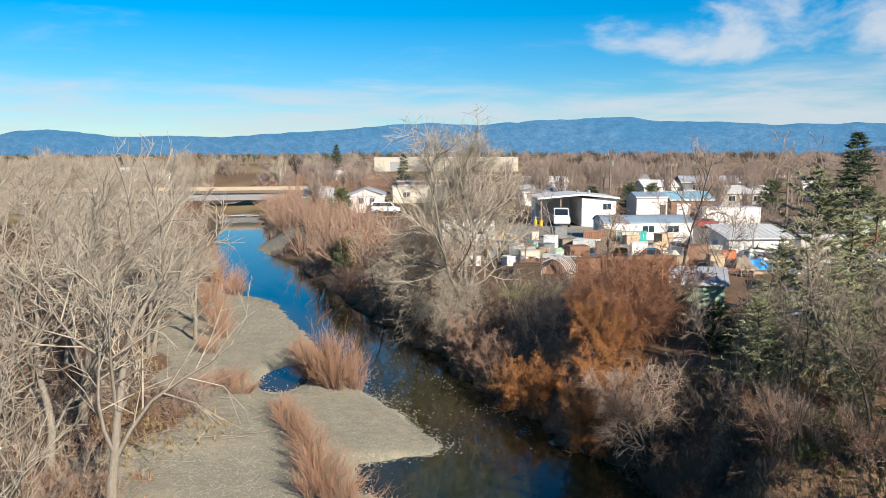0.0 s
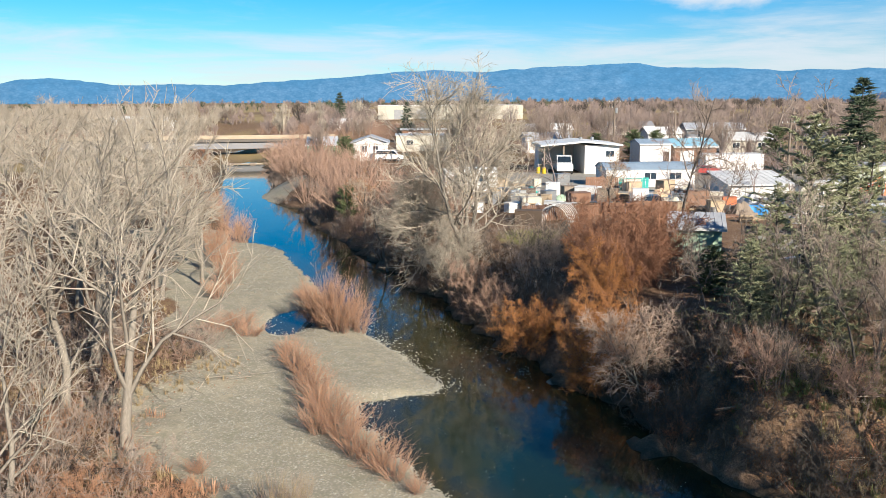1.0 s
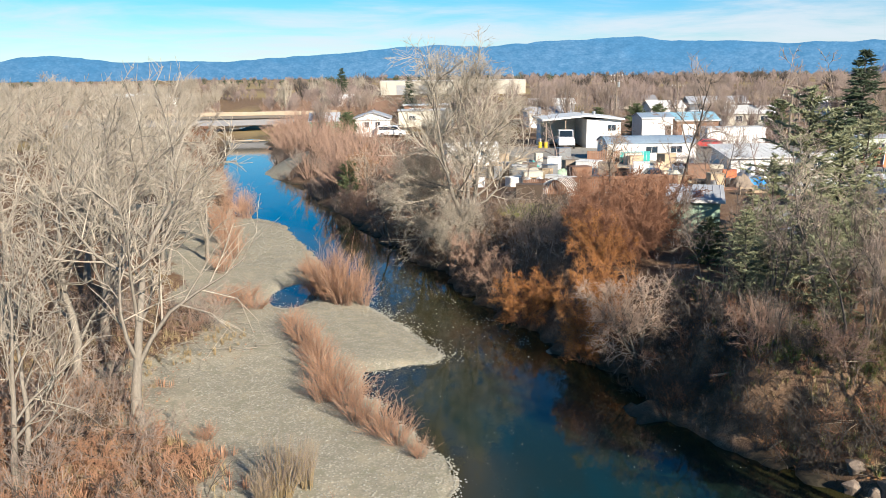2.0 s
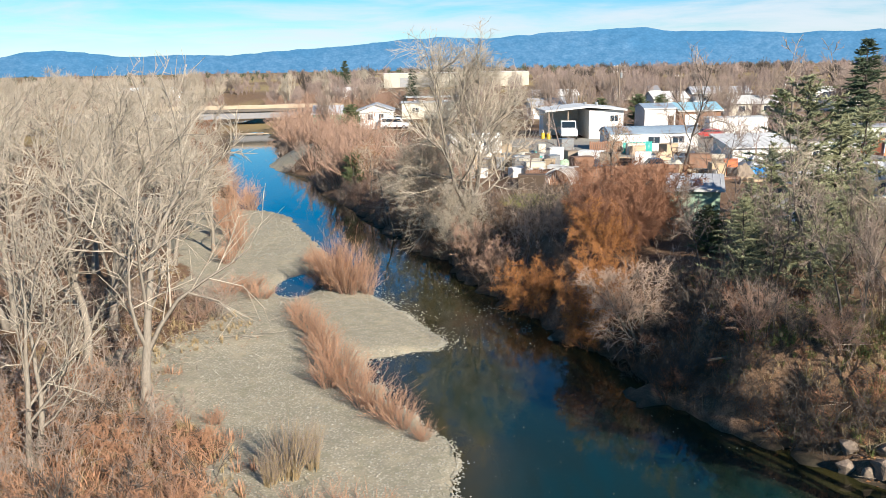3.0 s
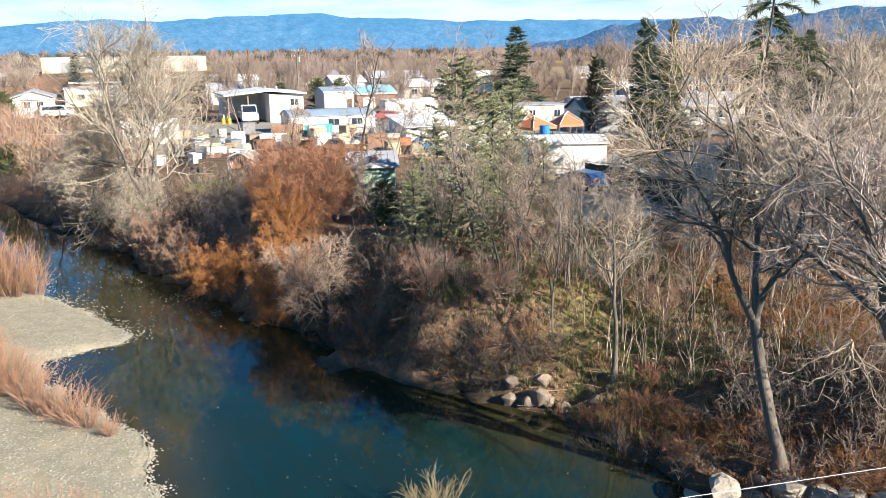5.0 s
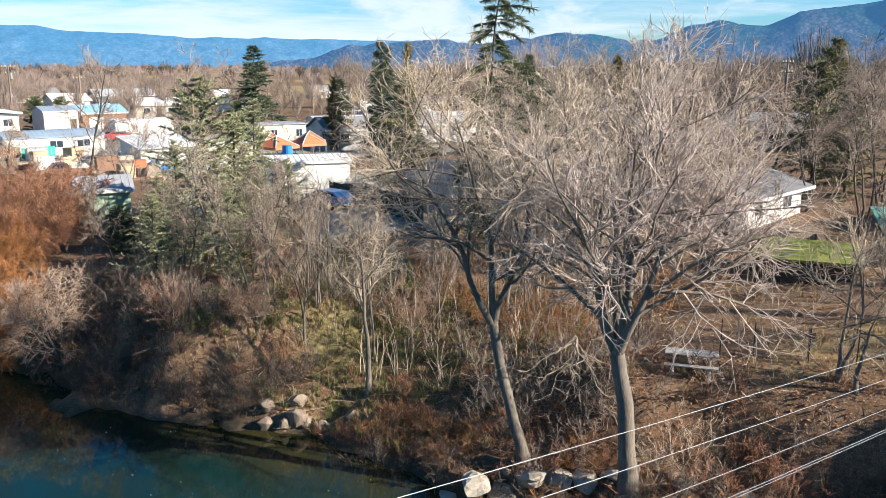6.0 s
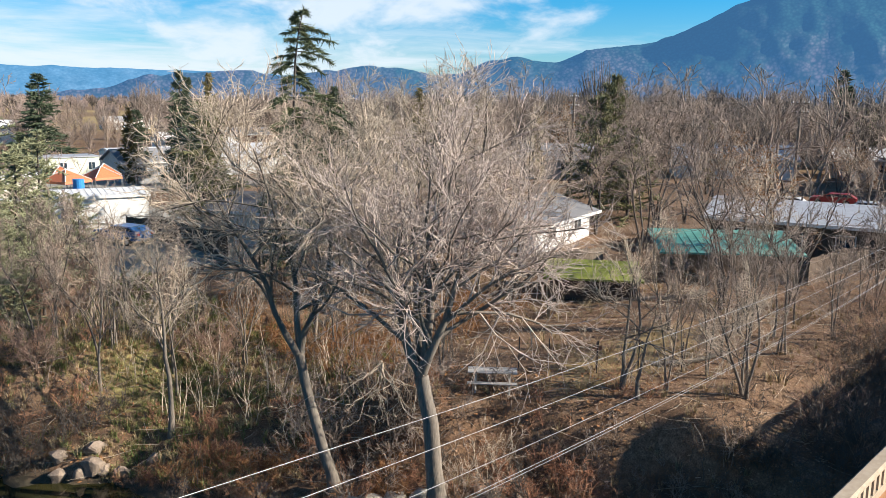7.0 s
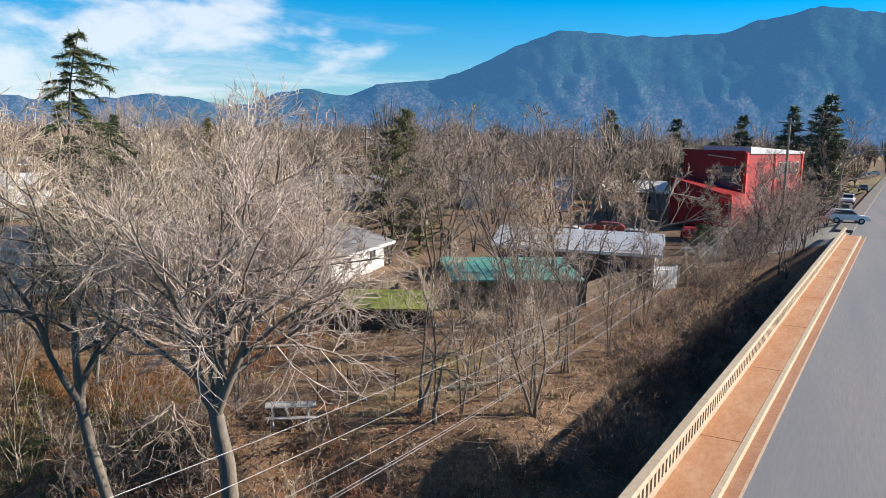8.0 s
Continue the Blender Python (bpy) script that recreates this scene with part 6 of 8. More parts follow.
def build_bridge():
    cx, cy = 22.0, road_y(22.0)
    br = thing("bridge", cx, cy, DECK, ROAD_TURN, "concrete road bridge with slotted parapet and rust-stained footway", "bridge", kind="structure")
    x0, x1 = -85.0, 71.6
    part("deck", boxes((x0, x1, -6.4, 6.4, -0.9, -0.02)), M["concrete"], br)
    part("asphalt", boxes((x0, x1, -3.78, 3.78, -0.02, 0.0)), M["asphalt"], br)
    for side, nm in ((1, "footway"), (-1, "footway")):
        a, b = sorted((side * 4.34, side * NORTH))
        part(nm, boxes((x0, x1, a, b, -0.02, 0.17)), M["sidewalk"], br, "rust-orange stained concrete footway")
        a, b = sorted((side * 4.14, side * 4.34))
        part("kerb", boxes((x0, x1 + 0.4, a, b, -0.02, 0.175), bevel=0.02), M["concrete"], br)
        a, b = sorted((side * 3.78, side * 4.14))
        part("gutter", boxes((x0, x1, a, b, -0.02, 0.003)), M["gutter"], br)
        a, b = sorted((side * 3.70, side * 3.78))
        part("edge_line", boxes((x0, x1 + 1.0, a, b, -0.01, 0.005)), M["white_line"], br)
        a, b = sorted((side * NORTH, side * (NORTH + 0.17)))
        part("parapet_sill", boxes((x0, x1, a, b, -0.3, 0.36), bevel=0.015), M["concrete"], br)
        a, b = sorted((side * (NORTH - 0.03), side * (NORTH + 0.31)))
        part("parapet_rail", boxes((x0, x1, a, b, 0.78, 0.93), bevel=0.045), M["concrete"], br)
    for off in (-0.14, 0.06):
        part("centre_line", boxes((x0, x1, off, off + 0.09, -0.01, 0.005)), M["yellow_line"], br)
    for x in (-60, -30, 0, 30, 58):
        part("pier", boxes((x - 0.6, x + 0.6, -5.4, 5.4, -8, -0.9), bevel=0.15), M["concrete"], br)
    part("abutment", boxes((x1 - 1, x1 + 1.2, -6.4, 6.4, -5, -0.95)), M["concrete"], br)
    # slotted parapet: upright bars between sill and rail
    first = part("baluster", boxes((-0.085, 0.085, NORTH + 0.02, NORTH + 0.14, 0.35, 0.79)), M["concrete"], br)
    pitch = 0.37
    n = int((x1 - 0.3 - (-12)) / pitch)
    for k in range(1, n):
        o = first.copy()
        scene.collection.objects.link(o)
        o.location = (-12 + k * pitch, 0, 0)
    first.location = (-12, 0, 0)
    rest = bmesh.new()
    for k in range(int((-12 - x0) / pitch) - 1):
        x = -12 - (k + 1) * pitch
        box(rest, x - 0.085, x + 0.085, NORTH + 0.02, NORTH + 0.14, 0.35, 0.79)
    for k in range(int((x1 - x0) / pitch)):
        x = x0 + 0.2 + k * pitch
        box(rest, x - 0.085, x + 0.085, -NORTH - 0.14, -NORTH - 0.02, 0.35, 0.79)
    for k in range(10):
        x = -14.9 + 9.1 * k
        part("joint", boxes((x, x + 0.012, 4.15, NORTH - 0.005, 0.1, 0.178)), M["gutter"], br)
    tagged(part("far_balusters", rest, M["concrete"], br), kind="stuff")
    return br


build_bridge()
road = thing("road", 22, road_y(22), DECK, ROAD_TURN, "grey asphalt street leading into town", "road", kind="structure")
part("asphalt", boxes((71.6, 900, -5.5, 5.2, -0.3, 0.0)), M["asphalt"], road)
part("pavement", boxes((78, 900, 5.2, 7.0, -0.3, 0.13), bevel=0.03), M["dark_concrete"], road)
part("asphalt", boxes((-900, -85, -5.5, 5.2, -0.3, 0.0)), M["asphalt"], road)
for k in range(12):
    part("centre_dash", boxes((74 + k * 12, 78 + k * 12, -0.06, 0.06, -0.01, 0.006)), M["yellow_line"], road)


def wires():
    """Power and telephone cables from the pole by the bridge's end, sagging across the river."""
    x = np.linspace(-34, 99, 90)
    sag = np.where(x > 27, 0.00036, 0.0018) * (x - 27) ** 2
    for drop, side in ((0.0, 0.0), (0.26, 0.0), (0.58, 0.02), (0.76, -0.02), (0.83, 0.03)):
        pts = np.stack((x, -0.840 + 0.0102 * (x - 26.46) + side, 11.33 - drop * (1 - 0.5 * smooth(30, 99, x)) + sag), -1)[None]
        v, f = tubes(pts, np.full((1, 90), 0.0020), 5)
        tagged(mesh_object("overhead_cable", v, f, M["wire"], True), "thin pale overhead cable slung along the bridge", "cable", "overhead cables")


wires()
# ---- buildings ----
def window_part(wall, x, z, w, h, y, frame_mat, facing=-1):
    """A window set in a wall that faces -y (facing -1) or +y: frame, sill and pane."""
    bm = bmesh.new()
    t = 0.06
    y0, y1 = sorted((y, y + facing * 0.05))
    for r in ((x - w / 2 - t, x + w / 2 + t, y0, y1, z + h, z + h + t), (x - w / 2 - t, x + w / 2 + t, y0, y1, z - t, z), (x - w / 2 - t, x - w / 2, y0, y1, z, z + h), (x + w / 2, x + w / 2 + t, y0, y1, z, z + h), (x - 0.025, x + 0.025, y0, y1, z, z + h)):
        box(bm, *r)
    win = part("window", bm, frame_mat, wall)
    y0, y1 = sorted((y + facing * 0.004, y + facing * 0.02))
    part("pane", boxes((x - w / 2, x + w / 2, y0, y1, z, z + h)), M["glass"], win)
    return win


def roof_bm(w, d, z, rise, over, style):
    """A roof over w by d with its eaves at z: gable (ridge along x), shed (falls to -y), flat, or arched."""
    bm = bmesh.new()
    x0, x1, t = -w / 2 - over, w / 2 + over, 0.12
    y0, y1 = -d / 2 - over, d / 2 + over
    if style == "gable":
        line = [(y0, z - over * rise / (d / 2)), (0, z + rise), (y1, z - over * rise / (d / 2))]
    elif style == "shed":
        line = [(y0, z), (y1, z + rise)]
    elif style == "arch":
        line = [(y0 + (y1 - y0) * k / 8, z + rise * math.sin(math.pi * k / 8)) for k in range(9)]
    else:
        line = [(y0, z), (y1, z + 0.05)]
    low = [[bm.verts.new((x, y, zz)) for y, zz in line] for x in (x0, x1)]
    top = [[bm.verts.new((x, y, zz + t)) for y, zz in line] for x in (x0, x1)]
    n = len(line)
    for k in range(n - 1):
        bm.faces.new((low[0][k], low[0][k + 1], low[1][k + 1], low[1][k]))
        bm.faces.new((top[0][k], top[1][k], top[1][k + 1], top[0][k + 1]))
        for s in (0, 1):
            bm.faces.new((low[s][k], low[s][k + 1], top[s][k + 1], top[s][k]))
    for k in (0, n - 1):
        bm.faces.new((low[0][k], low[1][k], top[1][k], top[0][k]))
    bmesh.ops.recalc_face_normals(bm, faces=bm.faces)
    return bm


def roof_ribs(roof, w, d, z, rise, over, style, pitch):
    """Raised seams over a metal roof, one by one."""
    ys, ye = -d / 2 - over, d / 2 + over
    line = {"gable": [(ys, z - over * rise / (d / 2)), (0, z + rise), (ye, z - over * rise / (d / 2))], "shed": [(ys, z), (ye, z + rise)], "flat": [(ys, z), (ye, z + 0.05)],
            "arch": [(ys + (ye - ys) * k / 8, z + rise * math.sin(math.pi * k / 8)) for k in range(9)]}[style]
    bm = bmesh.new()
    rows = [[bm.verts.new((x, y, zz + 0.12 + h)) for x, h in ((-0.03, -0.01), (-0.02, 0.03), (0.02, 0.03), (0.03, -0.01))] for y, zz in line]
    for a, b in zip(rows, rows[1:]):
        for k in range(3):
            bm.faces.new((a[k], a[k + 1], b[k + 1], b[k]))
    first = part("rib", bm, roof.data.materials[0], roof)
    n = int((w + 2 * over) / pitch)
    for k in range(n):
        o = first if k == 0 else first.copy()
        if k:
            scene.collection.objects.link(o)
        o.location = (-w / 2 - over + (k + 0.5) * (w + 2 * over) / n, 0, 0)


def wall_bm(w, d, h, rise, style):
    """Outer walls with their gables, 0.2 m thick at the top and closed inside by a loft floor."""
    bm = bmesh.new()
    if style == "gable":
        outline = [(-d / 2, -0.6), (d / 2, -0.6), (d / 2, h), (0, h + rise), (-d / 2, h)]
    elif style == "shed":
        outline = [(-d / 2, -0.6), (d / 2, -0.6), (d / 2, h + rise), (-d / 2, h)]
    elif style == "arch":
        outline = [(-d / 2, -0.6), (d / 2, -0.6)] + [(d / 2 - d * k / 8, h + rise * math.sin(math.pi * k / 8)) for k in range(9)]
    else:
        outline = [(-d / 2, -0.6), (d / 2, -0.6), (d / 2, h), (-d / 2, h)]
    prism(bm, outline, -w / 2, w / 2)
    bmesh.ops.rotate(bm, verts=bm.verts, matrix=Matrix.Rotation(radians(-90), 3, "Z"))
    bmesh.ops.scale(bm, verts=bm.verts, vec=(-1, -1, 1))
    bmesh.ops.recalc_face_normals(bm, faces=bm.faces)
    return bm


def house(name, x, y, turn, w, d, h, wall, roof, label, category="house", style="gable", rise=1.2, over=0.35, ribs=0.0, windows=(), doors=(), trim="white_paint", base=None, chimney=None):
    """A building whose front faces -y before it is turned. windows: (x, z, w, h); doors: (x, w, h, material)."""
    z = float(land(x, y)) if base is None else base
    ob = thing(name, x, y, z, turn, label, category)
    body = part("wall", wall_bm(w, d, h, rise, style), M[wall], ob)
    top = part("roof", roof_bm(w, d, h, rise, over, style), M[roof], ob)
    if ribs:
        roof_ribs(top, w, d, h, rise, over, style, ribs)
    for wx, wz, ww, wh in windows:
        window_part(body, wx, wz, ww, wh, -d / 2, M[trim])
    for dx, dw, dh, dm in doors:
        door = part("door", boxes((dx - dw / 2, dx + dw / 2, -d / 2 - 0.05, -d / 2 + 0.02, 0, dh), bevel=0.01), M[dm], ob)
        part("handle", boxes((dx + dw * 0.36, dx + dw * 0.42, -d / 2 - 0.10, -d / 2 - 0.05, 1.0, 1.05)), M["dark_metal"], door)
    if style == "gable":
        part("fascia", boxes((-w / 2 - over, w / 2 + over, -d / 2 - over - 0.04, -d / 2 - over, h - over * rise / (d / 2) - 0.08, h - over * rise / (d / 2) + 0.14)), M[trim], ob)
    if chimney:
        part("chimney", boxes((chimney - 0.3, chimney + 0.3, -0.3, 0.3, h + rise * 0.5, h + rise + 0.9)), M["metal"], ob)
    return ob


# open-fronted workshop with a lorry bay
shop_z = float(land(20, 128))
shop = thing("workshop", 20.9, 129.5, shop_z, 2, "white workshop with an open lorry bay and flat white roof", "workshop")
part("wall", boxes((0.6, 5.8, -4.5, 5.0, -0.5, 4.3)), M["white_paint"], shop)
part("back_wall", boxes((-5.5, 0.6, 4.7, 5.0, -0.5, 4.2)), M["white_paint"], shop)
part("side_wall", boxes((-5.6, -5.4, 1.0, 5.0, -0.5, 4.2)), M["white_paint"], shop)
part("roof", prism(bmesh.new(), [(-6.2, 4.15), (0.5, 4.75), (6.2, 4.2), (6.2, 4.45), (0.5, 5.0), (-6.2, 4.4)], -5.2, 5.4), M["roof_white"], shop)
for px in (-5.5, -2.6):
    part("post", boxes((px - 0.1, px + 0.1, -4.6, -4.4, -0.5, 4.3)), M["wood"], shop)
window_part(shop, 4.4, 2.6, 1.2, 0.9, -4.5, M["white_paint"])
for vx, vy in ((0.9, 0.5), (2.8, 1.0)):
    vent = part("roof_vent", bar(bmesh.new(), (vx, vy, 4.6), (vx, vy, 5.3), 0.25, 10), M["metal"], shop)

house("storage_shed", 26.6, 108.0, 3, 11.5, 5.5, 2.1, "white_paint", "roof_bluegrey", "long white metal shed with an arched blue-grey roof", "shed", "arch", 0.7, 0.15, 0.6, windows=((0.0, 0.9, 1.5, 0.8), (3.2, 0.9, 1.5, 0.8)))
house("storage_shed", 36.6, 146, 4, 5.4, 6, 3.4, "white_paint", "roof_bluegrey", "white metal shed with a blue painted side", "shed", "gable", 0.7, 0.2, 0.6, doors=((1.9, 1.0, 2.1, "brown_paint"),))
house("workshop", 44.5, 150, 4, 7.5, 7, 2.9, "wood_red", "roof_blue", "low brown workshop under a faded blue roof", "workshop", "gable", 1.2, 0.3, 0.7, doors=((-1.5, 2.4, 2.2, "white_paint"),))
house("mobile_home", 36.6, 61.5, -20, 7.2, 5.2, 2.75, "white_paint", "roof_white", "long white mobile home with a low white roof", "mobile home", "gable", 0.35, 0.15, 0.5, windows=((-2.6, 1.0, 1.1, 0.9),), doors=((-0.8, 0.9, 2.0, "white_paint"),))
house("carport", 31.2, 65.0, -20, 3.6, 4.0, 2.2, "mint_paint", "roof_white", "small pale carport beside the mobile home", "carport", "flat", 0, 0.5, 0, windows=((0.3, 0.9, 1.0, 0.8),))
house("mobile_home", 57.4, 107.5, -6, 7.4, 4.4, 2.6, "mint_paint", "roof_grey", "pale mint-green mobile home", "mobile home", "flat", 0, 0.2, 0, windows=((2.6, 0.9, 0.9, 1.0), (-1.2, 0.9, 0.9, 1.0)))
house("mobile_home", 71, 112, -8, 10, 4.6, 2.5, "white_paint", "roof_white", "white mobile home with a rounded white roof", "mobile home", "arch", 0.6, 0.2, 0.8, windows=((-2, 1, 1.2, 0.9), (2, 1, 1.2, 0.9)))
house("garden_shed", 18.4, 58.2, -14, 3.4, 4.4, 2.2, "green_paint", "roof_grey", "pale green shed with a grey metal roof", "shed", "gable", 0.7, 0.3, 0.45, doors=((0.7, 0.9, 2.0, "green_paint"),))
house("long_shed", 35.2, 93.5, 3, 7.0, 6.0, 1.5, "white_paint", "roof_white", "low long shed with a wide white roof", "shed", "shed", 1.0, 0.4, 0.7)
house("trailer", 44.7, 128, 2, 9.0, 3.2, 2.6, "white_paint", "roof_white", "white box trailer standing in the yard", "trailer", "flat", 0, 0.05)
house("house", 53, 203, 2, 8, 8, 3.0, "white_paint", "roof_white", "white-roofed house among bare trees", "house", "gable", 1.3, 0.4, windows=((-2, 1, 1.2, 1.2), (2, 1, 1.2, 1.2)))
house("house", 73, 227, -4, 15, 9, 3.0, "grey_paint", "roof_grey", "long grey house with a pale roof", "house", "gable", 1.5, 0.4, windows=((-4, 1, 1.4, 1.2), (0, 1, 1.4, 1.2), (4, 1, 1.4, 1.2)))
house("house", -13.3, 158, 3, 6.4, 8.5, 3.1, "white_paint", "roof_grey", "white house with a shallow gable and a porch", "house", "gable", 0.01, 0.3, windows=((-1.0, 1.7, 0.9, 1.0), (1.0, 1.7, 0.9, 1.0)), doors=((2.4, 0.9, 2.1, "brown_paint"),))
part("gable_roof", prism(bmesh.new(), [(-3.6, 3.2), (0, 4.4), (3.6, 3.2), (3.6, 3.4), (0, 4.6), (-3.6, 3.4)], -4.6, 4.6), M["roof_grey"], bpy.data.objects["house.002"])
part("gable", prism(bmesh.new(), [(-3.2, 3.1), (3.2, 3.1), (0, 4.38)], -4.25, 4.2), M["white_paint"], bpy.data.objects["house.002"])
house("house", -23.5, 166, 3, 5.5, 7, 3.0, "green_paint", "roof_grey", "small grey-green house by the willows", "house", "gable", 1.4, 0.3, windows=((0, 1, 1.2, 1.1),))
house("warehouse", 4, 470, 3, 78, 30, 7.2, "cream_paint", "roof_white", "very long cream warehouse with a flat roof", "warehouse", "flat", 0, 0.1, doors=((-28, 5, 5, "grey_paint"), (-16, 5, 5, "grey_paint"), (14, 5, 5, "grey_paint")))
house("warehouse", -3.5, 222, 3, 14, 9, 3.2, "wood_red", "roof_white", "low brick-red building with a white roof", "warehouse", "flat", 0, 0.4, doors=((-4, 3, 2.6, "white_paint"), (3, 3, 2.6, "white_paint")))
house("warehouse", -4, 186, 3, 12, 8, 3.4, "cream_paint", "roof_white", "pale cream shed behind the bare tree", "warehouse", "flat", 0, 0.2, windows=((-3, 1.4, 1.4, 1.0),))
house("barn", -128, 345, -10, 34, 14, 4.0, "white_paint", "roof_white", "long pale farm building beyond the woods", "barn", "gable", 2.2, 0.5, doors=((-9, 4, 3, "grey_paint"),))
house("house", 62, 95, -10, 9, 7, 2.7, "grey_paint", "roof_shingle", "grey house with a shingle roof among the mobile homes", "house", "gable", 1.4, 0.4, windows=((-2, 1, 1.2, 1.1), (2, 1, 1.2, 1.1)))
house("house", 78, 96, -20, 10, 7, 2.7, "white_paint", "roof_grey", "white house with a grey roof", "house", "gable", 1.5, 0.4, windows=((-2, 1, 1.2, 1.1), (2, 1, 1.2, 1.1)))
house("garage", 41.8, 46.5, -75, 7.5, 5.0, 2.6, "cream_paint", "roof_shingle", "cream garage behind the dark fence", "garage", "gable", 1.1, 0.3, doors=((0.5, 2.4, 2.1, "white_paint"),))

# scattered roofs across the plain
for x, y, turn, w, wall, roof in [(22, 178, 5, 9, "white_paint", "roof_grey"), (64, 176, -8, 10, "cream_paint", "roof_white"), (90, 190, 6, 9, "white_paint", "roof_shingle"), (30, 236, 4, 12, "grey_paint", "roof_white"), (8, 262, 2, 10, "white_paint", "roof_grey"), (104, 226, -6, 12, "white_paint", "roof_white"), (58, 262, 3, 14, "cream_paint", "roof_shingle"), (130, 180, -12, 11, "white_paint", "roof_grey"), (120, 150, -14, 11, "wood_red", "roof_shingle"), (96, 138, -12, 9, "white_paint", "roof_white"), (-34, 300, 4, 12, "white_paint", "roof_white"), (150, 250, -8, 14, "white_paint", "roof_white"), (44, 320, 2, 16, "wood_red", "roof_white"), (88, 120, -15, 10, "cream_paint", "roof_white"), (150, 120, -25, 11, "grey_paint", "roof_grey"), (170.66, 59.05, -55, 12, "white_paint", "roof_grey"), (160.31, 41.25, -60, 10, "cream_paint", "roof_shingle")]:
    house("house", x, y, turn, w, 7, 2.8, wall, roof, "small single-storey house among bare trees", "house", "gable", 1.3, 0.4, windows=((-w / 4, 1, 1.3, 1.1), (w / 4, 1, 1.3, 1.1)), doors=((0, 0.95, 2.05, "brown_paint"),))

# houses by the field
# Dark wall colour stands for the shade on the porch side.
porch_house = house("house", 65.34, 13.1, -81, 11.8, 7.0, 2.9, "brown_paint", "roof_grey", "low house with pale grey roof, porch shade put into its dark walls", "house", "gable", 1.0, 0.6, 0, windows=((-3.6, 0.9, 1.6, 1.2), (-0.4, 0.9, 1.6, 1.2), (3.2, 0.9, 1.2, 1.2)))
part("end_wall", boxes((5.9, 5.96, -3.4, 3.4, -0.4, 2.9)), M["white_paint"], porch_house, "white painted end wall")
part("end_window", boxes((5.96, 6.0, -2.2, -1.2, 1.0, 2.1)), M["glass"], porch_house)
part("bargeboard", prism(bmesh.new(), [(-4.1, 2.72), (0, 3.95), (4.1, 2.72), (4.1, 2.5), (0, 3.72), (-4.1, 2.5)], 0, 0.05), M["white_paint"], porch_house).matrix_basis = pose(6.5, 0, 0.05, 0, 0, 90)
house("house", 55.4, 31.6, 8, 10.5, 7.5, 2.3, "white_paint", "roof_shingle", "white-walled house under a broad grey shingle roof", "house", "gable", 1.1, 0.7, 0, windows=((-2.4, 0.9, 1.3, 1.0), (2.6, 0.9, 1.3, 1.0)))
house("lean_to", 43.6, 18.6, -60, 4.8, 3.6, 1.15, "brown_paint", "roof_moss", "low dark shed under a mossy green roof", "shed", "shed", 0.3, 0.4)
house("house", 128.31, 41.87, -60, 17, 9, 3.0, "white_paint", "roof_bluegrey", "white house under a blue-grey roof", "house", "gable", 1.7, 0.5, 0, windows=((-4, 1, 1.6, 1.2), (0, 1, 1.6, 1.2), (4, 1, 1.6, 1.2)))
house("house", 106.67, 60.3, -60, 11, 8, 3.0, "grey_paint", "roof_shingle", "grey house among bare oaks", "house", "gable", 1.8, 0.5, 0, windows=((-2, 1, 1.4, 1.2), (2, 1, 1.4, 1.2)))
house("house", 142, 25.6, -75, 10, 8, 3.0, "grey_paint", "roof_white", "grey house with a pale roof near the red building", "house", "gable", 1.5, 0.5, 0, windows=((-2, 1, 1.4, 1.2), (2, 1, 1.4, 1.2)))

# open shelter roofed with teal sheeting
shelter = thing("shelter", 52.6, 14.3, float(land(52, 14.8)), -55, "open shelter roofed with faded teal-green sheeting", "shelter")
roof_ribs(part("roof", roof_bm(8.4, 4.4, 2.0, 0.75, 0.2, "shed"), M["roof_green"], shelter), 8.4, 4.6, 2.0, 0.75, 0.2, "shed", 0.5)
for px in (-3.9, -1.3, 1.3, 3.9):
    part("post", boxes((px - 0.06, px + 0.06, -2.2, -2.08, -0.3, 2.0)), M["wood"], shelter)
    part("post", boxes((px - 0.06, px + 0.06, 2.08, 2.2, -0.3, 2.7)), M["wood"], shelter)
part("back_wall", boxes((-4.0, 4.0, 2.05, 2.12, -0.3, 2.5)), M["wood"], shelter)
tarp = bmesh.new()
bmesh.ops.create_grid(tarp, x_segments=10, y_segments=10, size=0.75)
for v in tarp.verts:
    v.co.z = 2.32 + 0.163 * v.co.y + 0.06 * noise.noise(v.co * 3)
    v.co.x += 3.1
part("tarp", tarp, M["tarp_teal"], shelter, "crumpled bright teal tarp")

# the red building
rz = 5.0
red = thing("red_building", 121.17, 9.21, rz, -7, "tall dark red commercial building with stepped parapets", "building")
part("wall", boxes((0, 46, -3.0, 5.2, -1, 8.4)), M["red_paint"], red)
part("roof", prism(bmesh.new(), [(2.0, 8.4), (46.5, 8.4), (46.5, 8.8), (2.0, 9.4)], -3.3, 3.2), M["roof_grey"], red, "sloping grey metal roof")
part("parapet", boxes((-0.15, 0.15, -3.1, 5.4, 8.4, 8.8)), M["red_paint"], red)
wing = part("wing", prism(bmesh.new(), [(4.6, -1), (-3.4, -1), (-3.4, 3.0), (4.6, 5.1)], 0, 7.5), M["red_paint"], red, "lower red wing with a sloping top")
wing.matrix_basis = pose(0, 0, 0, 0, 0, 90)
part("wing_trim", boxes((-7.7, -7.45, 3.3, 4.7, 5.0, 5.15)), M["white_line"], red, "pale strip on the wing's top corner")
part("wing_sign", boxes((-7.9, -7.5, -3.5, -2.0, 2.2, 3.3), bevel=0.03), M["red_trim"], red, "bright red sign box")
win = part("window", boxes((-0.12, 0.02, -2.5, 1.1, 3.7, 6.7)), M["dark_metal"], red)
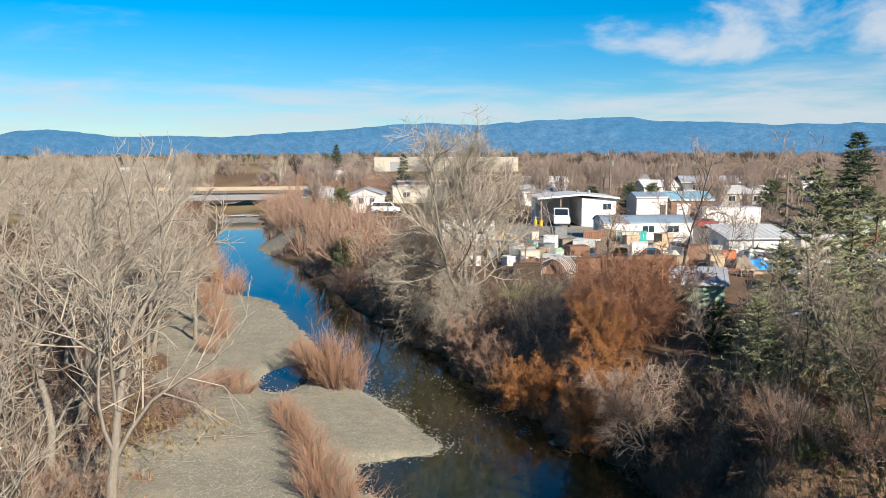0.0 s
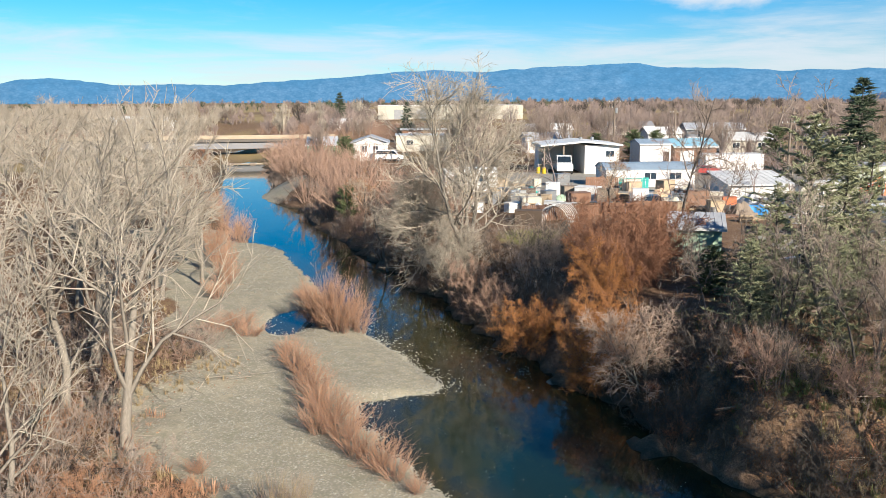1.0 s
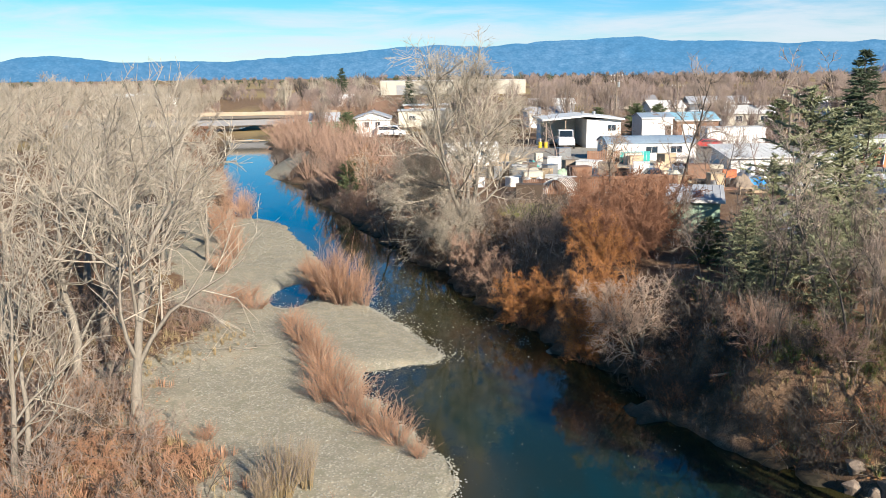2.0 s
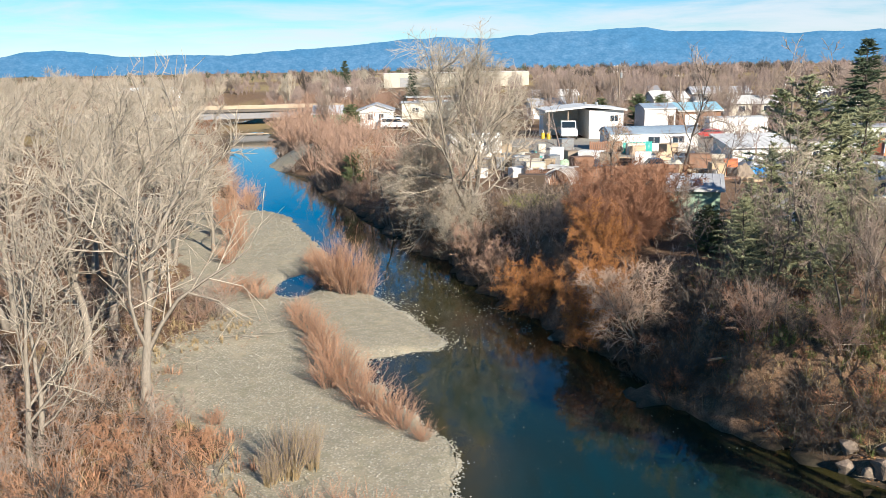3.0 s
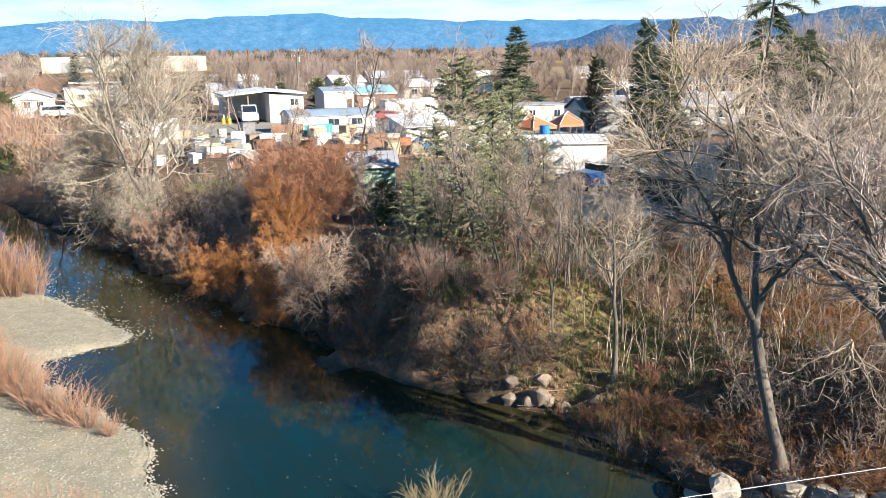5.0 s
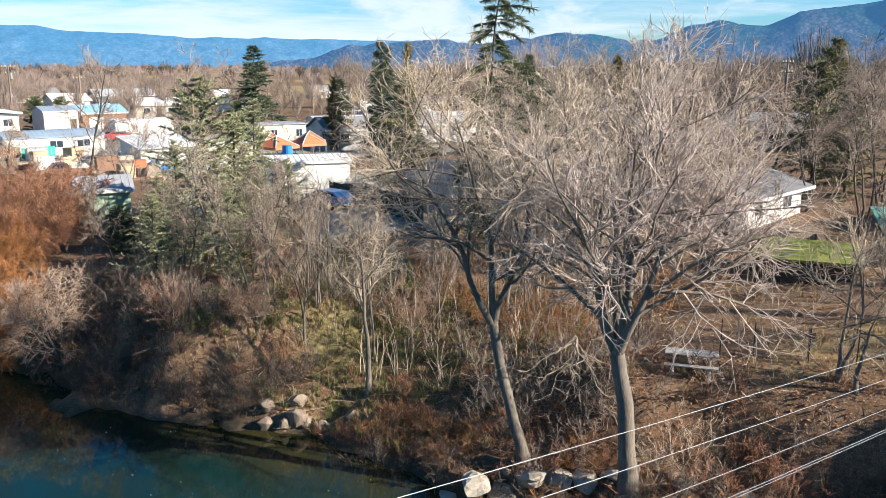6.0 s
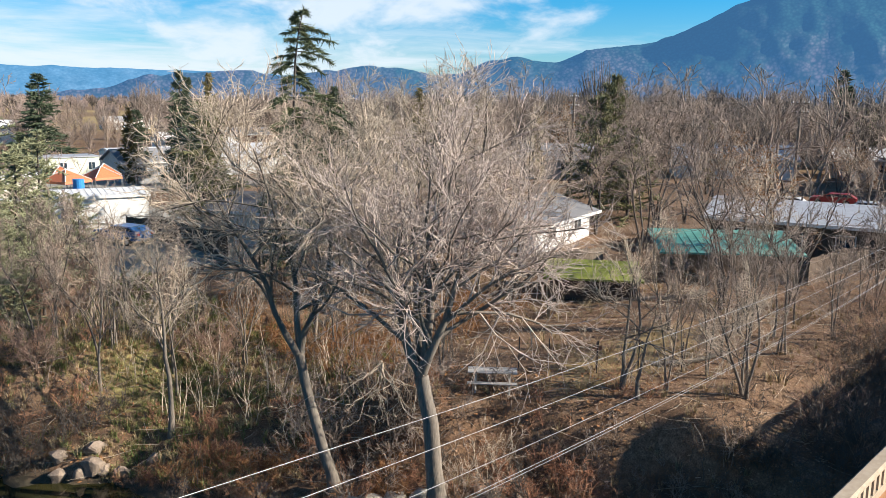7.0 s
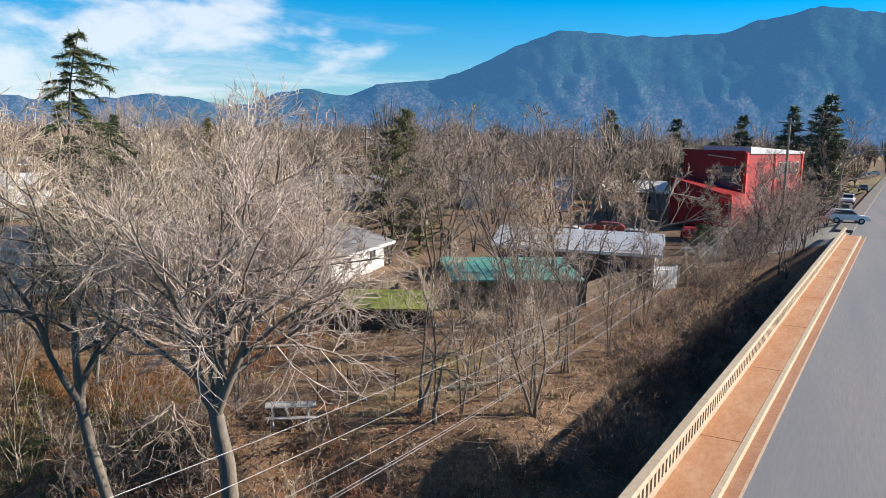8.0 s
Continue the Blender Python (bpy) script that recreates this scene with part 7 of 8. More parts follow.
for k in range(3):
    part("pane", boxes((-0.15, -0.11, -2.4 + 1.15 * k, -1.32 + 1.15 * k, 3.8, 6.6)), M["glass"], win)
for x0 in (0.2, 20.0, 44.8):
    part("pilaster", boxes((x0, x0 + 0.9, -3.3, -3.0, -1, 8.6)), M["red_trim"], red)
for k in range(6):
    w2 = part("window", boxes((24.2 + 3.2 * k, 26.0 + 3.2 * k, -3.15, -2.95, 5.0, 7.0)), M["white_paint"], red)
    part("pane", boxes((24.35 + 3.2 * k, 25.85 + 3.2 * k, -3.2, -3.1, 5.1, 6.9)), M["glass"], w2)
part("trim_strip", prism(bmesh.new(), [(1.9, 8.05), (1.9, 8.2), (-1.8, 7.8), (-1.8, 7.65)], 0.15, 0.3), M["white_line"], red, "pale strip along the wall").matrix_basis = pose(0, 0, 0, 0, 0, 90)


# party canopies with orange roofs
def canopy(x, y, turn, s):
    ob = thing("canopy", x, y, float(land(x, y)), turn, "orange-red pyramid canopy over the yard", "canopy", "orange canopies")
    bm = bmesh.new()
    rim = [bm.verts.new((a * s, b * s, 1.9)) for a, b in ((-1, -1), (1, -1), (1, 1), (-1, 1))]
    low = [bm.verts.new((a * s * 1.02, b * s * 1.02, 1.65)) for a, b in ((-1, -1), (1, -1), (1, 1), (-1, 1))]
    tip = bm.verts.new((0, 0, 3.0))
    for k in range(4):
        bm.faces.new((rim[k], rim[(k + 1) % 4], tip))
        bm.faces.new((low[k], low[(k + 1) % 4], rim[(k + 1) % 4], rim[k]))
    part("roof", bm, M["roof_orange"], ob)
    for a in (-1, 1):
        for b in (-1, 1):
            part("leg", bar(bmesh.new(), (a * s, b * s, -0.2), (a * s, b * s, 1.8), 0.04, 6), M["metal"], ob)
    for k in range(4):
        a, b = ((-1, -1), (1, -1), (1, 1), (-1, 1))[k]
        part("rib", bar(bmesh.new(), (a * s, b * s, 1.93), (0, 0, 3.05), 0.05, 5), M["white_paint"], ob)


for x, y, s in ((46.0, 86.5, 1.7), (49.2, 83.5, 1.6), (44.4, 82.0, 1.8), (51.5, 87.0, 1.5)):
    canopy(x, y, rng.uniform(-20, 20), s)
tank = thing("water_tank", 42.6, 76.0, float(land(42.6, 76)), 0, "bright blue plastic tank on a timber stand", "tank")
part("drum", bar(bmesh.new(), (0, 0, 1.6), (0, 0, 2.7), 0.55, 16), M["tarp_blue"], tank)
part("stand", boxes((-0.6, 0.6, -0.6, 0.6, -0.2, 1.6), bevel=0.02), M["wood"], tank)


# ---- fences ----
def board_fence(points, height, material, label, step=0.18, gap=0.02, name="fence"):
    """Upright boards on rails between posts, along a line of points."""
    x0, y0 = points[0]
    ob = thing(name, x0, y0, 0, 0, label, "fence")
    first = None
    for (xa, ya), (xb, yb) in zip(points, points[1:]):
        L = math.hypot(xb - xa, yb - ya)
        turn = math.atan2(yb - ya, xb - xa)
        n = int(L / step)
        for k in range(n):
            t = (k + 0.5) / n
            x, y = xa + (xb - xa) * t, ya + (yb - ya) * t
            if first is None:
                first = part("board", boxes((-step / 2 + gap / 2, step / 2 - gap / 2, -0.012, 0.012, -0.3, height)), M[material], ob)
                o = first
            else:
                o = first.copy()
                scene.collection.objects.link(o)
            o.matrix_basis = Matrix.Translation((x - x0, y - y0, float(land(x, y)))) @ Matrix.Rotation(turn, 4, "Z") @ Matrix.Diagonal((1, 1, rng.uniform(0.97, 1.03), 1))
        for zz in (0.35, height - 0.3):
            part("rail", bar(bmesh.new(), (xa - x0, ya - y0, float(land(xa, ya)) + zz), (xb - x0, yb - y0, float(land(xb, yb)) + zz), 0.05, 4), M[material], ob)
    return ob


board_fence([(54.6, 9.55), (58.56, 9.13), (64.22, 7.02)], 1.7, "brown_paint", "weathered brown board fence behind the field")
board_fence([(64.42, 6.92), (65.89, 5.49)], 1.75, "white_paint", "pale painted gate in the board fence", name="gate")
board_fence([(66.08, 5.28), (70.53, 2.4), (77.51, 1.46)], 1.7, "brown_paint", "dark board fence running to the road")
board_fence([(35.2, 54.8), (35.9, 48.0), (35.2, 42.0)], 1.75, "brown_paint", "dark brown board fence beside the gravel drive")
board_fence([(7.6, 75.6), (13.0, 76.4), (22.5, 77.4)], 1.5, "wood_red", "brown board fence round the cluttered yard")
board_fence([(44.44, 23.51), (49.39, 21.01)], 1.5, "wood", "weathered board fence by the white house")


def rail_fence(points, label):
    ob = thing("rail_fence", points[0][0], points[0][1], 0, 0, label, "fence")
    x0, y0 = points[0]
    for (xa, ya), (xb, yb) in zip(points, points[1:]):
        za, zb = float(land(xa, ya)), float(land(xb, yb))
        part("post", boxes((xa - x0 - 0.08, xa - x0 + 0.08, ya - y0 - 0.08, ya - y0 + 0.08, za - 0.3, za + 1.15), bevel=0.02), M["wood"], ob)
        for h in (0.45, 0.95):
            part("rail", bar(bmesh.new(), (xa - x0, ya - y0, za + h), (xb - x0, yb - y0, zb + h), 0.06, 6), M["wood_pale"], ob)


rail_fence([(28.5, 60.0), (31.0, 59.2), (33.4, 57.8), (35.0, 56.4)], "pale split-rail fence round the mobile home's yard")


# ---- vehicles ----
def wheel(ob, x, y, r=0.34, w=0.22):
    tyre = part("wheel", bar(bmesh.new(), (x, y - w / 2, r), (x, y + w / 2, r), r, 16), M["rubber"], ob)
    part("rim", bar(bmesh.new(), (x, y - w / 2 - 0.012, r), (x, y + w / 2 + 0.012, r), r * 0.6, 10), M["metal"], tyre)


def vehicle(name, x, y, turn, paint, label, shape="suv", base=None, category="car"):
    """A car facing +x before it is turned: body, glasshouse, wheels and lamps."""
    z = float(land(x, y)) if base is None else base
    ob = thing(name, x, y, z, turn, label, category)
    L, W = {"suv": (4.6, 1.85), "van": (5.2, 2.0), "pickup": (5.5, 1.95), "sedan": (4.7, 1.8), "truck": (7.5, 2.4)}[shape]
    if shape in ("suv", "sedan"):
        top = 1.66 if shape == "suv" else 1.42
        side = [(-L / 2, 0.45), (L / 2 - 0.05, 0.4), (L / 2, 0.72), (L / 2 - 0.15, 0.95), (L / 2 - 1.15, 1.05), (-L / 2 + 0.05, 1.05), (-L / 2, 0.8)]
        cab = [(L / 2 - 1.2, 1.04), (L / 2 - 1.95, top), (-L / 2 + 0.75, top), (-L / 2 + 0.15, 1.04)]
    elif shape == "van":
        top = 2.0
        side = [(-L / 2, 0.4), (L / 2, 0.4), (L / 2, 0.95), (L / 2 - 0.8, 1.15), (-L / 2, 1.15)]
        cab = [(L / 2 - 0.85, 1.14), (L / 2 - 1.5, top), (-L / 2 + 0.05, top), (-L / 2, 1.14)]
    elif shape == "pickup":
        top = 1.8
        side = [(-L / 2, 0.5), (L / 2, 0.5), (L / 2, 1.0), (L / 2 - 1.3, 1.12), (-L / 2, 1.1)]
        cab = [(L / 2 - 1.35, 1.1), (L / 2 - 2.0, top), (-0.35, top), (-0.55, 1.1)]
    else:
        top = 2.75
        side = [(-L / 2, 0.7), (L / 2, 0.6), (L / 2, 1.5), (L / 2 - 1.5, 1.65), (L / 2 - 2.6, 1.65), (L / 2 - 2.6, 1.1), (-L / 2, 1.1)]
        cab = [(L / 2 - 1.2, 1.6), (L / 2 - 1.5, top), (L / 2 - 3.0, top), (L / 2 - 3.1, 1.1)]
    bm = prism(bmesh.new(), side, -W / 2, W / 2)
    bmesh.ops.bevel(bm, geom=bm.edges[:], offset=0.05, segments=2, affect="EDGES")
    body = part("body", bm, M[paint], ob)
    bm = prism(bmesh.new(), cab, -W / 2 + 0.12, W / 2 - 0.12)
    bmesh.ops.bevel(bm, geom=bm.edges[:], offset=0.05, segments=2, affect="EDGES")
    cabin = part("cabin", bm, M[paint], ob)
    cx = sum(p[0] for p in cab) / 4
    cz = (cab[0][1] + top) / 2
    inner = [(cx + (px - cx) * 0.86, cz + (pz - cz) * 0.72) for px, pz in cab]
    for s in (-1, 1):
        ya, yb = sorted((s * (W / 2 - 0.125), s * (W / 2 - 0.105)))
        part("side_window", prism(bmesh.new(), inner, ya, yb), M["glass"], cabin)
    (ax, az), (bx, bz) = cab[0], cab[1]
    d = Vector((bx - ax, 0, bz - az))
    nrm = Vector((bz - az, 0, ax - bx)).normalized() * 0.012
    q = [Vector((ax, 0, az)) + d * t for t in (0.12, 0.9)]
    bm = bmesh.new()
    vs = [bm.verts.new(p + nrm + Vector((0, yy, 0))) for p, yy in ((q[0], -W / 2 + 0.2), (q[0], W / 2 - 0.2), (q[1], W / 2 - 0.24), (q[1], -W / 2 + 0.24))]
    bm.faces.new(vs)
    bmesh.ops.solidify(bm, geom=bm.faces[:], thickness=0.01)
    part("windscreen", bm, M["glass"], cabin)
    if shape == "pickup":
        part("bed", boxes((-L / 2 + 0.08, -0.6, -W / 2 + 0.1, W / 2 - 0.1, 1.08, 1.13)), M["dark_metal"], ob)
    if shape == "truck":
        part("flat_bed", boxes((-L / 2, L / 2 - 3.3, -W / 2, W / 2, 1.1, 1.5), bevel=0.03), M["metal"], ob)
    r = 0.48 if shape == "truck" else 0.36
    for wx in (L / 2 - 0.9, -L / 2 + 0.95):
        for s in (-1, 1):
            wheel(ob, wx, s * (W / 2 - 0.08), r)
    hz = 1.1 if shape == "truck" else 0.72
    for s in (-1, 1):
        part("headlight", boxes((L / 2 - 0.06, L / 2 + 0.02, s * (W / 2 - 0.35) - 0.18, s * (W / 2 - 0.35) + 0.18, hz, hz + 0.16), bevel=0.02), M["lamp_white"], body)
        part("tail_light", boxes((-L / 2 - 0.02, -L / 2 + 0.05, s * (W / 2 - 0.25) - 0.12, s * (W / 2 - 0.25) + 0.12, 0.8, 1.0), bevel=0.02), M["lamp_red"], body)
    part("bumper", boxes((L / 2 - 0.08, L / 2 + 0.08, -W / 2 + 0.08, W / 2 - 0.08, 0.42, 0.6), bevel=0.03), M["dark_metal"], ob)
    return ob


RT = ROAD_TURN
vehicle("car", 111.16, -6.7, -78, "car_white", "white estate car turning beside the bridge end", "suv", DECK)
vehicle("van", 116, -4.6, RT + 80, "car_dark", "dark blue van parked by the kerb", "van", DECK, "van")
vehicle("car", 91.78, 14.98, 100, "car_white", "white car parked behind the low house", "suv")
vehicle("car", 100.68, 9.91, 10, "car_red", "red car parked by the street corner", "sedan")
vehicle("car", 149.06, -7.24, RT + 180, "car_white", "white car parked along the street", "suv", DECK)
vehicle("car", 196.3, -10.67, RT + 180, "car_dark", "dark green car coming down the street", "sedan", DECK)
vehicle("car", 329.19, -17.46, RT + 90, "car_white", "white car far down the street", "sedan", DECK)
vehicle("car", 299.26, -13.48, RT, "car_silver", "silver car parked far down the street", "sedan", DECK)
vehicle("truck", 18.5, 126.3, -92, "car_white", "white flatbed lorry standing in the open bay", "truck", None, "lorry")
vehicle("pickup", 21.2, 80.6, 176, "car_dark", "dark pickup with a pale bed in the cluttered yard", "pickup", None, "pickup")
vehicle("car", 38.2, 121.0, 185, "car_red", "bright red car in the yard", "sedan")
vehicle("pickup", 24.2, 50.6, 195, "car_white", "white pickup parked on the gravel behind the trees", "pickup", None, "pickup")
vehicle("pickup", 26.8, 49.4, 190, "car_dark", "dark pickup parked on the gravel", "pickup", None, "pickup")
vehicle("car", 33.6, 52.5, 100, "car_blue", "dark blue car by the board fence", "sedan")
vehicle("van", 61.0, 204.0, 180, "car_white", "white van in front of the far house", "van", None, "van")
vehicle("car", 91.93, 22.58, 100, "car_white", "white car parked behind the low house", "sedan")
vehicle("car", 98.87, 19.44, 100, "car_red", "dark red car parked behind the low house", "sedan")
vehicle("camper", -9.5, 153, 0, "car_white", "white camper van in front of the white house", "van", None, "van")


# ---- poles ----
def utility_pole(x, y, top, turn, label, arms=1, can=False):
    z = float(land(x, y))
    ob = thing("utility_pole", x, y, z, turn, label, "pole")
    part("pole", bar(bmesh.new(), (0, 0, -0.5), (0, 0, top - z), 0.17, 10, 0.12), M["wood"], ob)
    for k in range(arms):
        h = top - z - 0.5 - 1.1 * k
        arm = part("crossarm", boxes((-1.2, 1.2, -0.06, 0.06, h - 0.06, h + 0.06)), M["wood"], ob)
        for s in (-1.05, -0.45, 0.45, 1.05):
            part("insulator", bar(bmesh.new(), (s, 0, h + 0.06), (s, 0, h + 0.24), 0.05, 8), M["white_paint"], arm)
    if can:
        part("transformer", bar(bmesh.new(), (0.36, 0, top - z - 2.6), (0.36, 0, top - z - 1.6), 0.25, 12), M["metal"], ob)
    return ob


utility_pole(98.49, -0.1, 17.6, 90, "tall wooden utility pole at the end of the bridge", 1)
utility_pole(92.95, 49.07, 15.6, 60, "wooden utility pole with a transformer can", 2, True)
utility_pole(104.48, 25.34, 15.2, 70, "wooden utility pole among bare trees", 2)
utility_pole(33.0, 160.0, 14.6, 5, "wooden utility pole with crossarms behind the workshop", 2, True)
utility_pole(46.0, 165.0, 12.5, 5, "plain wooden utility pole", 1)
utility_pole(42.0, 100.0, 12.2, 5, "wooden utility pole with a broad crossarm", 1)
utility_pole(-1.0, 140.0, 12.5, 5, "wooden utility pole beside the bare tree", 1)
utility_pole(90.0, 112.0, 16.5, 30, "distant utility pole with crossarms", 2)

# ---- the far road bridge ----
fb = thing("far_bridge", -52, 222, 4.75, 12, "long low concrete bridge over the river upstream", "bridge", kind="structure")
part("deck", boxes((-45, 24, -5, 5, -0.7, 0)), M["dark_concrete"], fb)
part("girder", boxes((-45, 24, -4.3, -3.6, -2.5, -0.7)), M["roof_shingle"], fb)
part("girder", boxes((-45, 24, 3.6, 4.3, -2.3, -0.7)), M["dark_concrete"], fb)
part("parapet", boxes((-45, 24, -5.1, -4.8, 0, 0.6), bevel=0.04), M["concrete"], fb)
part("parapet", boxes((-45, 24, 4.8, 5.1, 0, 0.6), bevel=0.04), M["concrete"], fb)
for x in (-38, -20, 7):
    part("pier", boxes((x - 0.6, x + 0.6, -4.4, 4.4, -8, -2.3), bevel=0.1), M["concrete"], fb)
weir = thing("weir", -45.5, 194.5, 0, 8, "low dark concrete sill across the river", "weir", kind="structure")
part("sill", boxes((-10, 10, -0.4, 0.4, -2, 0.14), bevel=0.1), M["concrete"], weir)
for k, x in enumerate((-7, -3.5, 1.5, 5)):
    part("boulder", boxes((x - 0.9, x + 0.9, -1.3, -0.5, -0.5, 0.3), bevel=0.3), M["rock"], weir)
# ---- rocks along the water ----
ROCKS = []
for k in range(5):
    me = bpy.data.meshes.new("boulder")
    bm = rock_mesh(k + 1)
    bm.to_mesh(me)
    bm.free()
    me.materials.append(M["rock"])
    ROCKS.append(me)


def boulder(x, y, size, flat=1.0, label="angular grey riprap boulder on the bank", lift=0.12):
    ob = new("boulder", ROCKS[rng.integers(5)])
    ob.matrix_basis = pose(x, y, float(land(x, y)) + lift * size, rng.uniform(-20, 20), rng.uniform(-20, 20), rng.uniform(0, 360)) @ Matrix.Diagonal((size, size * rng.uniform(0.8, 1.2), size * flat, 1))
    return tagged(ob, label, "rock", "riprap boulders")


for x, y, s in [(14.7, 25.2, 1.0), (15.2, 24.6, 0.9), (15.7, 24.4, 1.35), (16.1, 25.0, 1.2), (15.9, 24.1, 0.8), (15.0, 25.7, 1.0), (16.3, 23.6, 0.9), (17.4, 22.9, 1.1), (23.01, 12.13, 1.3), (22.48, 10.74, 0.9), (23.27, 10.12, 1.0), (23.86, 9.31, 1.1), (24.66, 9.49, 0.7), (25.24, 8.68, 0.8), (26.63, 8.15, 1.0), (26.22, 7.26, 0.8), (27.52, 7.44, 0.7), (28.41, 6.82, 0.8), (23.69, 11.31, 0.6), (29.2, 6.4, 0.6), (20.6, 14.8, 0.6), (21.3, 13.6, 0.7)]:
    if right_gap(x, y) > 2.6 and y < 15:
        continue
    boulder(x, y, s * 0.8)
for k in range(170):
    x, y = rng.uniform(18, 29), rng.uniform(4, 18)
    if 0.3 < right_gap(x, y) < 2.4:
        boulder(x, y, rng.uniform(0.22, 0.75))
# pale broken ledge at the tree roots
for x, y, s in [(16.6, 15.6, 1.0), (17.6, 15.5, 1.5), (18.4, 15.0, 1.4), (19.2, 14.5, 1.6), (20.0, 14.0, 1.3), (20.7, 13.4, 1.2), (21.4, 12.7, 1.0), (17.0, 16.2, 0.8), (18.9, 15.6, 0.9), (19.8, 14.9, 0.8)]:
    ob = boulder(x, y, s, 0.5, "pale flat broken rock ledge below the trees", 0.22)
    ob.data = ob.data.copy()
    ob.data.materials.clear()
    ob.data.materials.append(M["pale_rock"])


def small_stones(name, spots, lo, hi, material, label, seed, floor=-9.0):
    """Pebbles, each an uneven eight-sided stone."""
    g = np.random.default_rng(seed)
    n = len(spots)
    base = np.array(((1, 0, 0), (0, 1, 0), (-1, 0, 0), (0, -1, 0), (0, 0, 0.7), (0, 0, -0.6)), float)
    a = g.uniform(0, 6.28, n)
    s = g.uniform(lo, hi, n)[:, None, None] * g.uniform(0.65, 1.35, (n, 6, 1))
    v = base[None] * s
    c, q = np.cos(a)[:, None], np.sin(a)[:, None]
    z = np.maximum(land(spots[:, 0], spots[:, 1]), floor)
    v = np.stack((v[..., 0] * c - v[..., 1] * q + spots[:, 0:1], v[..., 0] * q + v[..., 1] * c + spots[:, 1:2], v[..., 2] + z[:, None] + 0.01), -1).reshape(-1, 3)
    tri = np.array(((0, 1, 4), (1, 2, 4), (2, 3, 4), (3, 0, 4), (1, 0, 5), (2, 1, 5), (3, 2, 5), (0, 3, 5)))
    f = (np.arange(n)[:, None, None] * 6 + tri[None]).reshape(-1, 3)
    return tagged(mesh_object(name, v, f, material), label, "pebbles", kind="stuff")


def on_bar(x, y):
    g = left_gap(x, y)
    return (g > -1.0) & (g < 8.5) & (land(x, y) > -0.12)


small_stones("pebbles", scatter(rng, 11000, -16, 3, 19, 62, on_bar), 0.014, 0.055, M["pebble"], "pale river pebbles strewn over the gravel bar", 5)
small_stones("pebbles", scatter(rng, 5200, -12, 3, 19, 58, lambda x, y: on_bar(x, y) & (left_gap(x, y) < 1.3)), 0.015, 0.055, M["pebble"], "wet pebbles along the waterline", 6)
small_stones("pebbles", scatter(rng, 1500, -24, -8, 60, 86, on_bar), 0.05, 0.12, M["pebble"], "pale pebbles on the upper gravel bar", 8)
shore = np.random.default_rng(77)
small_stones("pebbles", scatter(shore, 6000, -13, 3, 19, 60, on_bar), 0.025, 0.06, M["pale_pebble"], "larger bleached stones on the gravel bar", 9)


def off_shore(x, y):
    """The shelving edge of the bar, thinning out into the water."""
    d = -land(x, y)
    return (left_gap(x, y) > -6) & (left_gap(x, y) < 6) & (d > -0.06) & (d < shore.exponential(0.085, np.shape(d)))


small_stones("pebbles", scatter(shore, 46000, -13, 5, 17, 60, off_shore), 0.02, 0.065, M["pale_pebble"], "pale stones standing out of the shallow water", 10, -0.012)
small_stones("pebbles", scatter(shore, 34000, -13, 5, 17, 60, off_shore), 0.02, 0.07, M["pebble"], "wet grey stones at the edge of the bar", 12, -0.015)


def litter(name, spots, size, material, label, seed, floor=-9.0):
    """Fallen leaves lying at all angles."""
    g = np.random.default_rng(seed)
    n = len(spots)
    at = np.concatenate((spots, np.maximum(land(spots[:, 0], spots[:, 1]), floor)[:, None] + 0.03), 1)
    a = unit(g.normal(0, 1, (n, 3)) * (1, 1, 0.35))
    b = unit(np.cross(a, unit(g.normal(0, 0.35, (n, 3)) + UP)))
    s = size * g.uniform(0.5, 1.4, n)[:, None]
    v = np.stack((at - a * s, at + b * s * 0.6 + UP * 0.01, at + a * s, at - b * s * 0.6 + UP * 0.01), 1).reshape(-1, 3)
    return tagged(mesh_object(name, v, np.arange(n * 4).reshape(-1, 4), material), label, "leaves", kind="stuff")


litter("fallen_leaves", scatter(rng, 26000, 15, 62, 2, 34, lambda x, y: right_gap(x, y) > 0.8), 0.055, M["litter"], "brown fallen leaves covering the bank and field", 3)
litter("fallen_leaves", scatter(rng, 7000, -34, -8, 14, 50, lambda x, y: left_gap(x, y) > 9.5), 0.06, M["litter"], "brown fallen leaves under the cottonwoods", 4)
litter("fallen_leaves", scatter(rng, 12000, 9, 32, 8, 36, lambda x, y: (right_gap(x, y) > 0.4) & (right_gap(x, y) < 10)), 0.075, M["dead_leaf"], "rust-red fallen leaves on the river bank", 7)
litter("floating_leaves", scatter(shore, 1500, -9, 16, 14, 60, lambda x, y: (left_gap(x, y) < -0.2) & (right_gap(x, y) < -0.5)), 0.027, M["pale_pebble"], "pale leaves and foam drifting on the river", 13, -0.02)


def fallen_sticks(name, spots, label, seed, material):
    g = np.random.default_rng(seed)
    n = len(spots)
    at = np.concatenate((spots, land(spots[:, 0], spots[:, 1])[:, None] + 0.05), 1)
    a = g.uniform(0, 6.28, n)
    way = np.stack((np.cos(a), np.sin(a), g.uniform(-0.05, 0.25, n)), -1)
    pts = strands(g, at, way, g.uniform(0.5, 2.2, n), 2, 0.15, -0.03)
    v, f = tubes(pts, taper(g.uniform(0.008, 0.022, n), np.full(n, 0.005), 3), 3)
    return tagged(mesh_object(name, v, f, material), label, "sticks", kind="stuff")


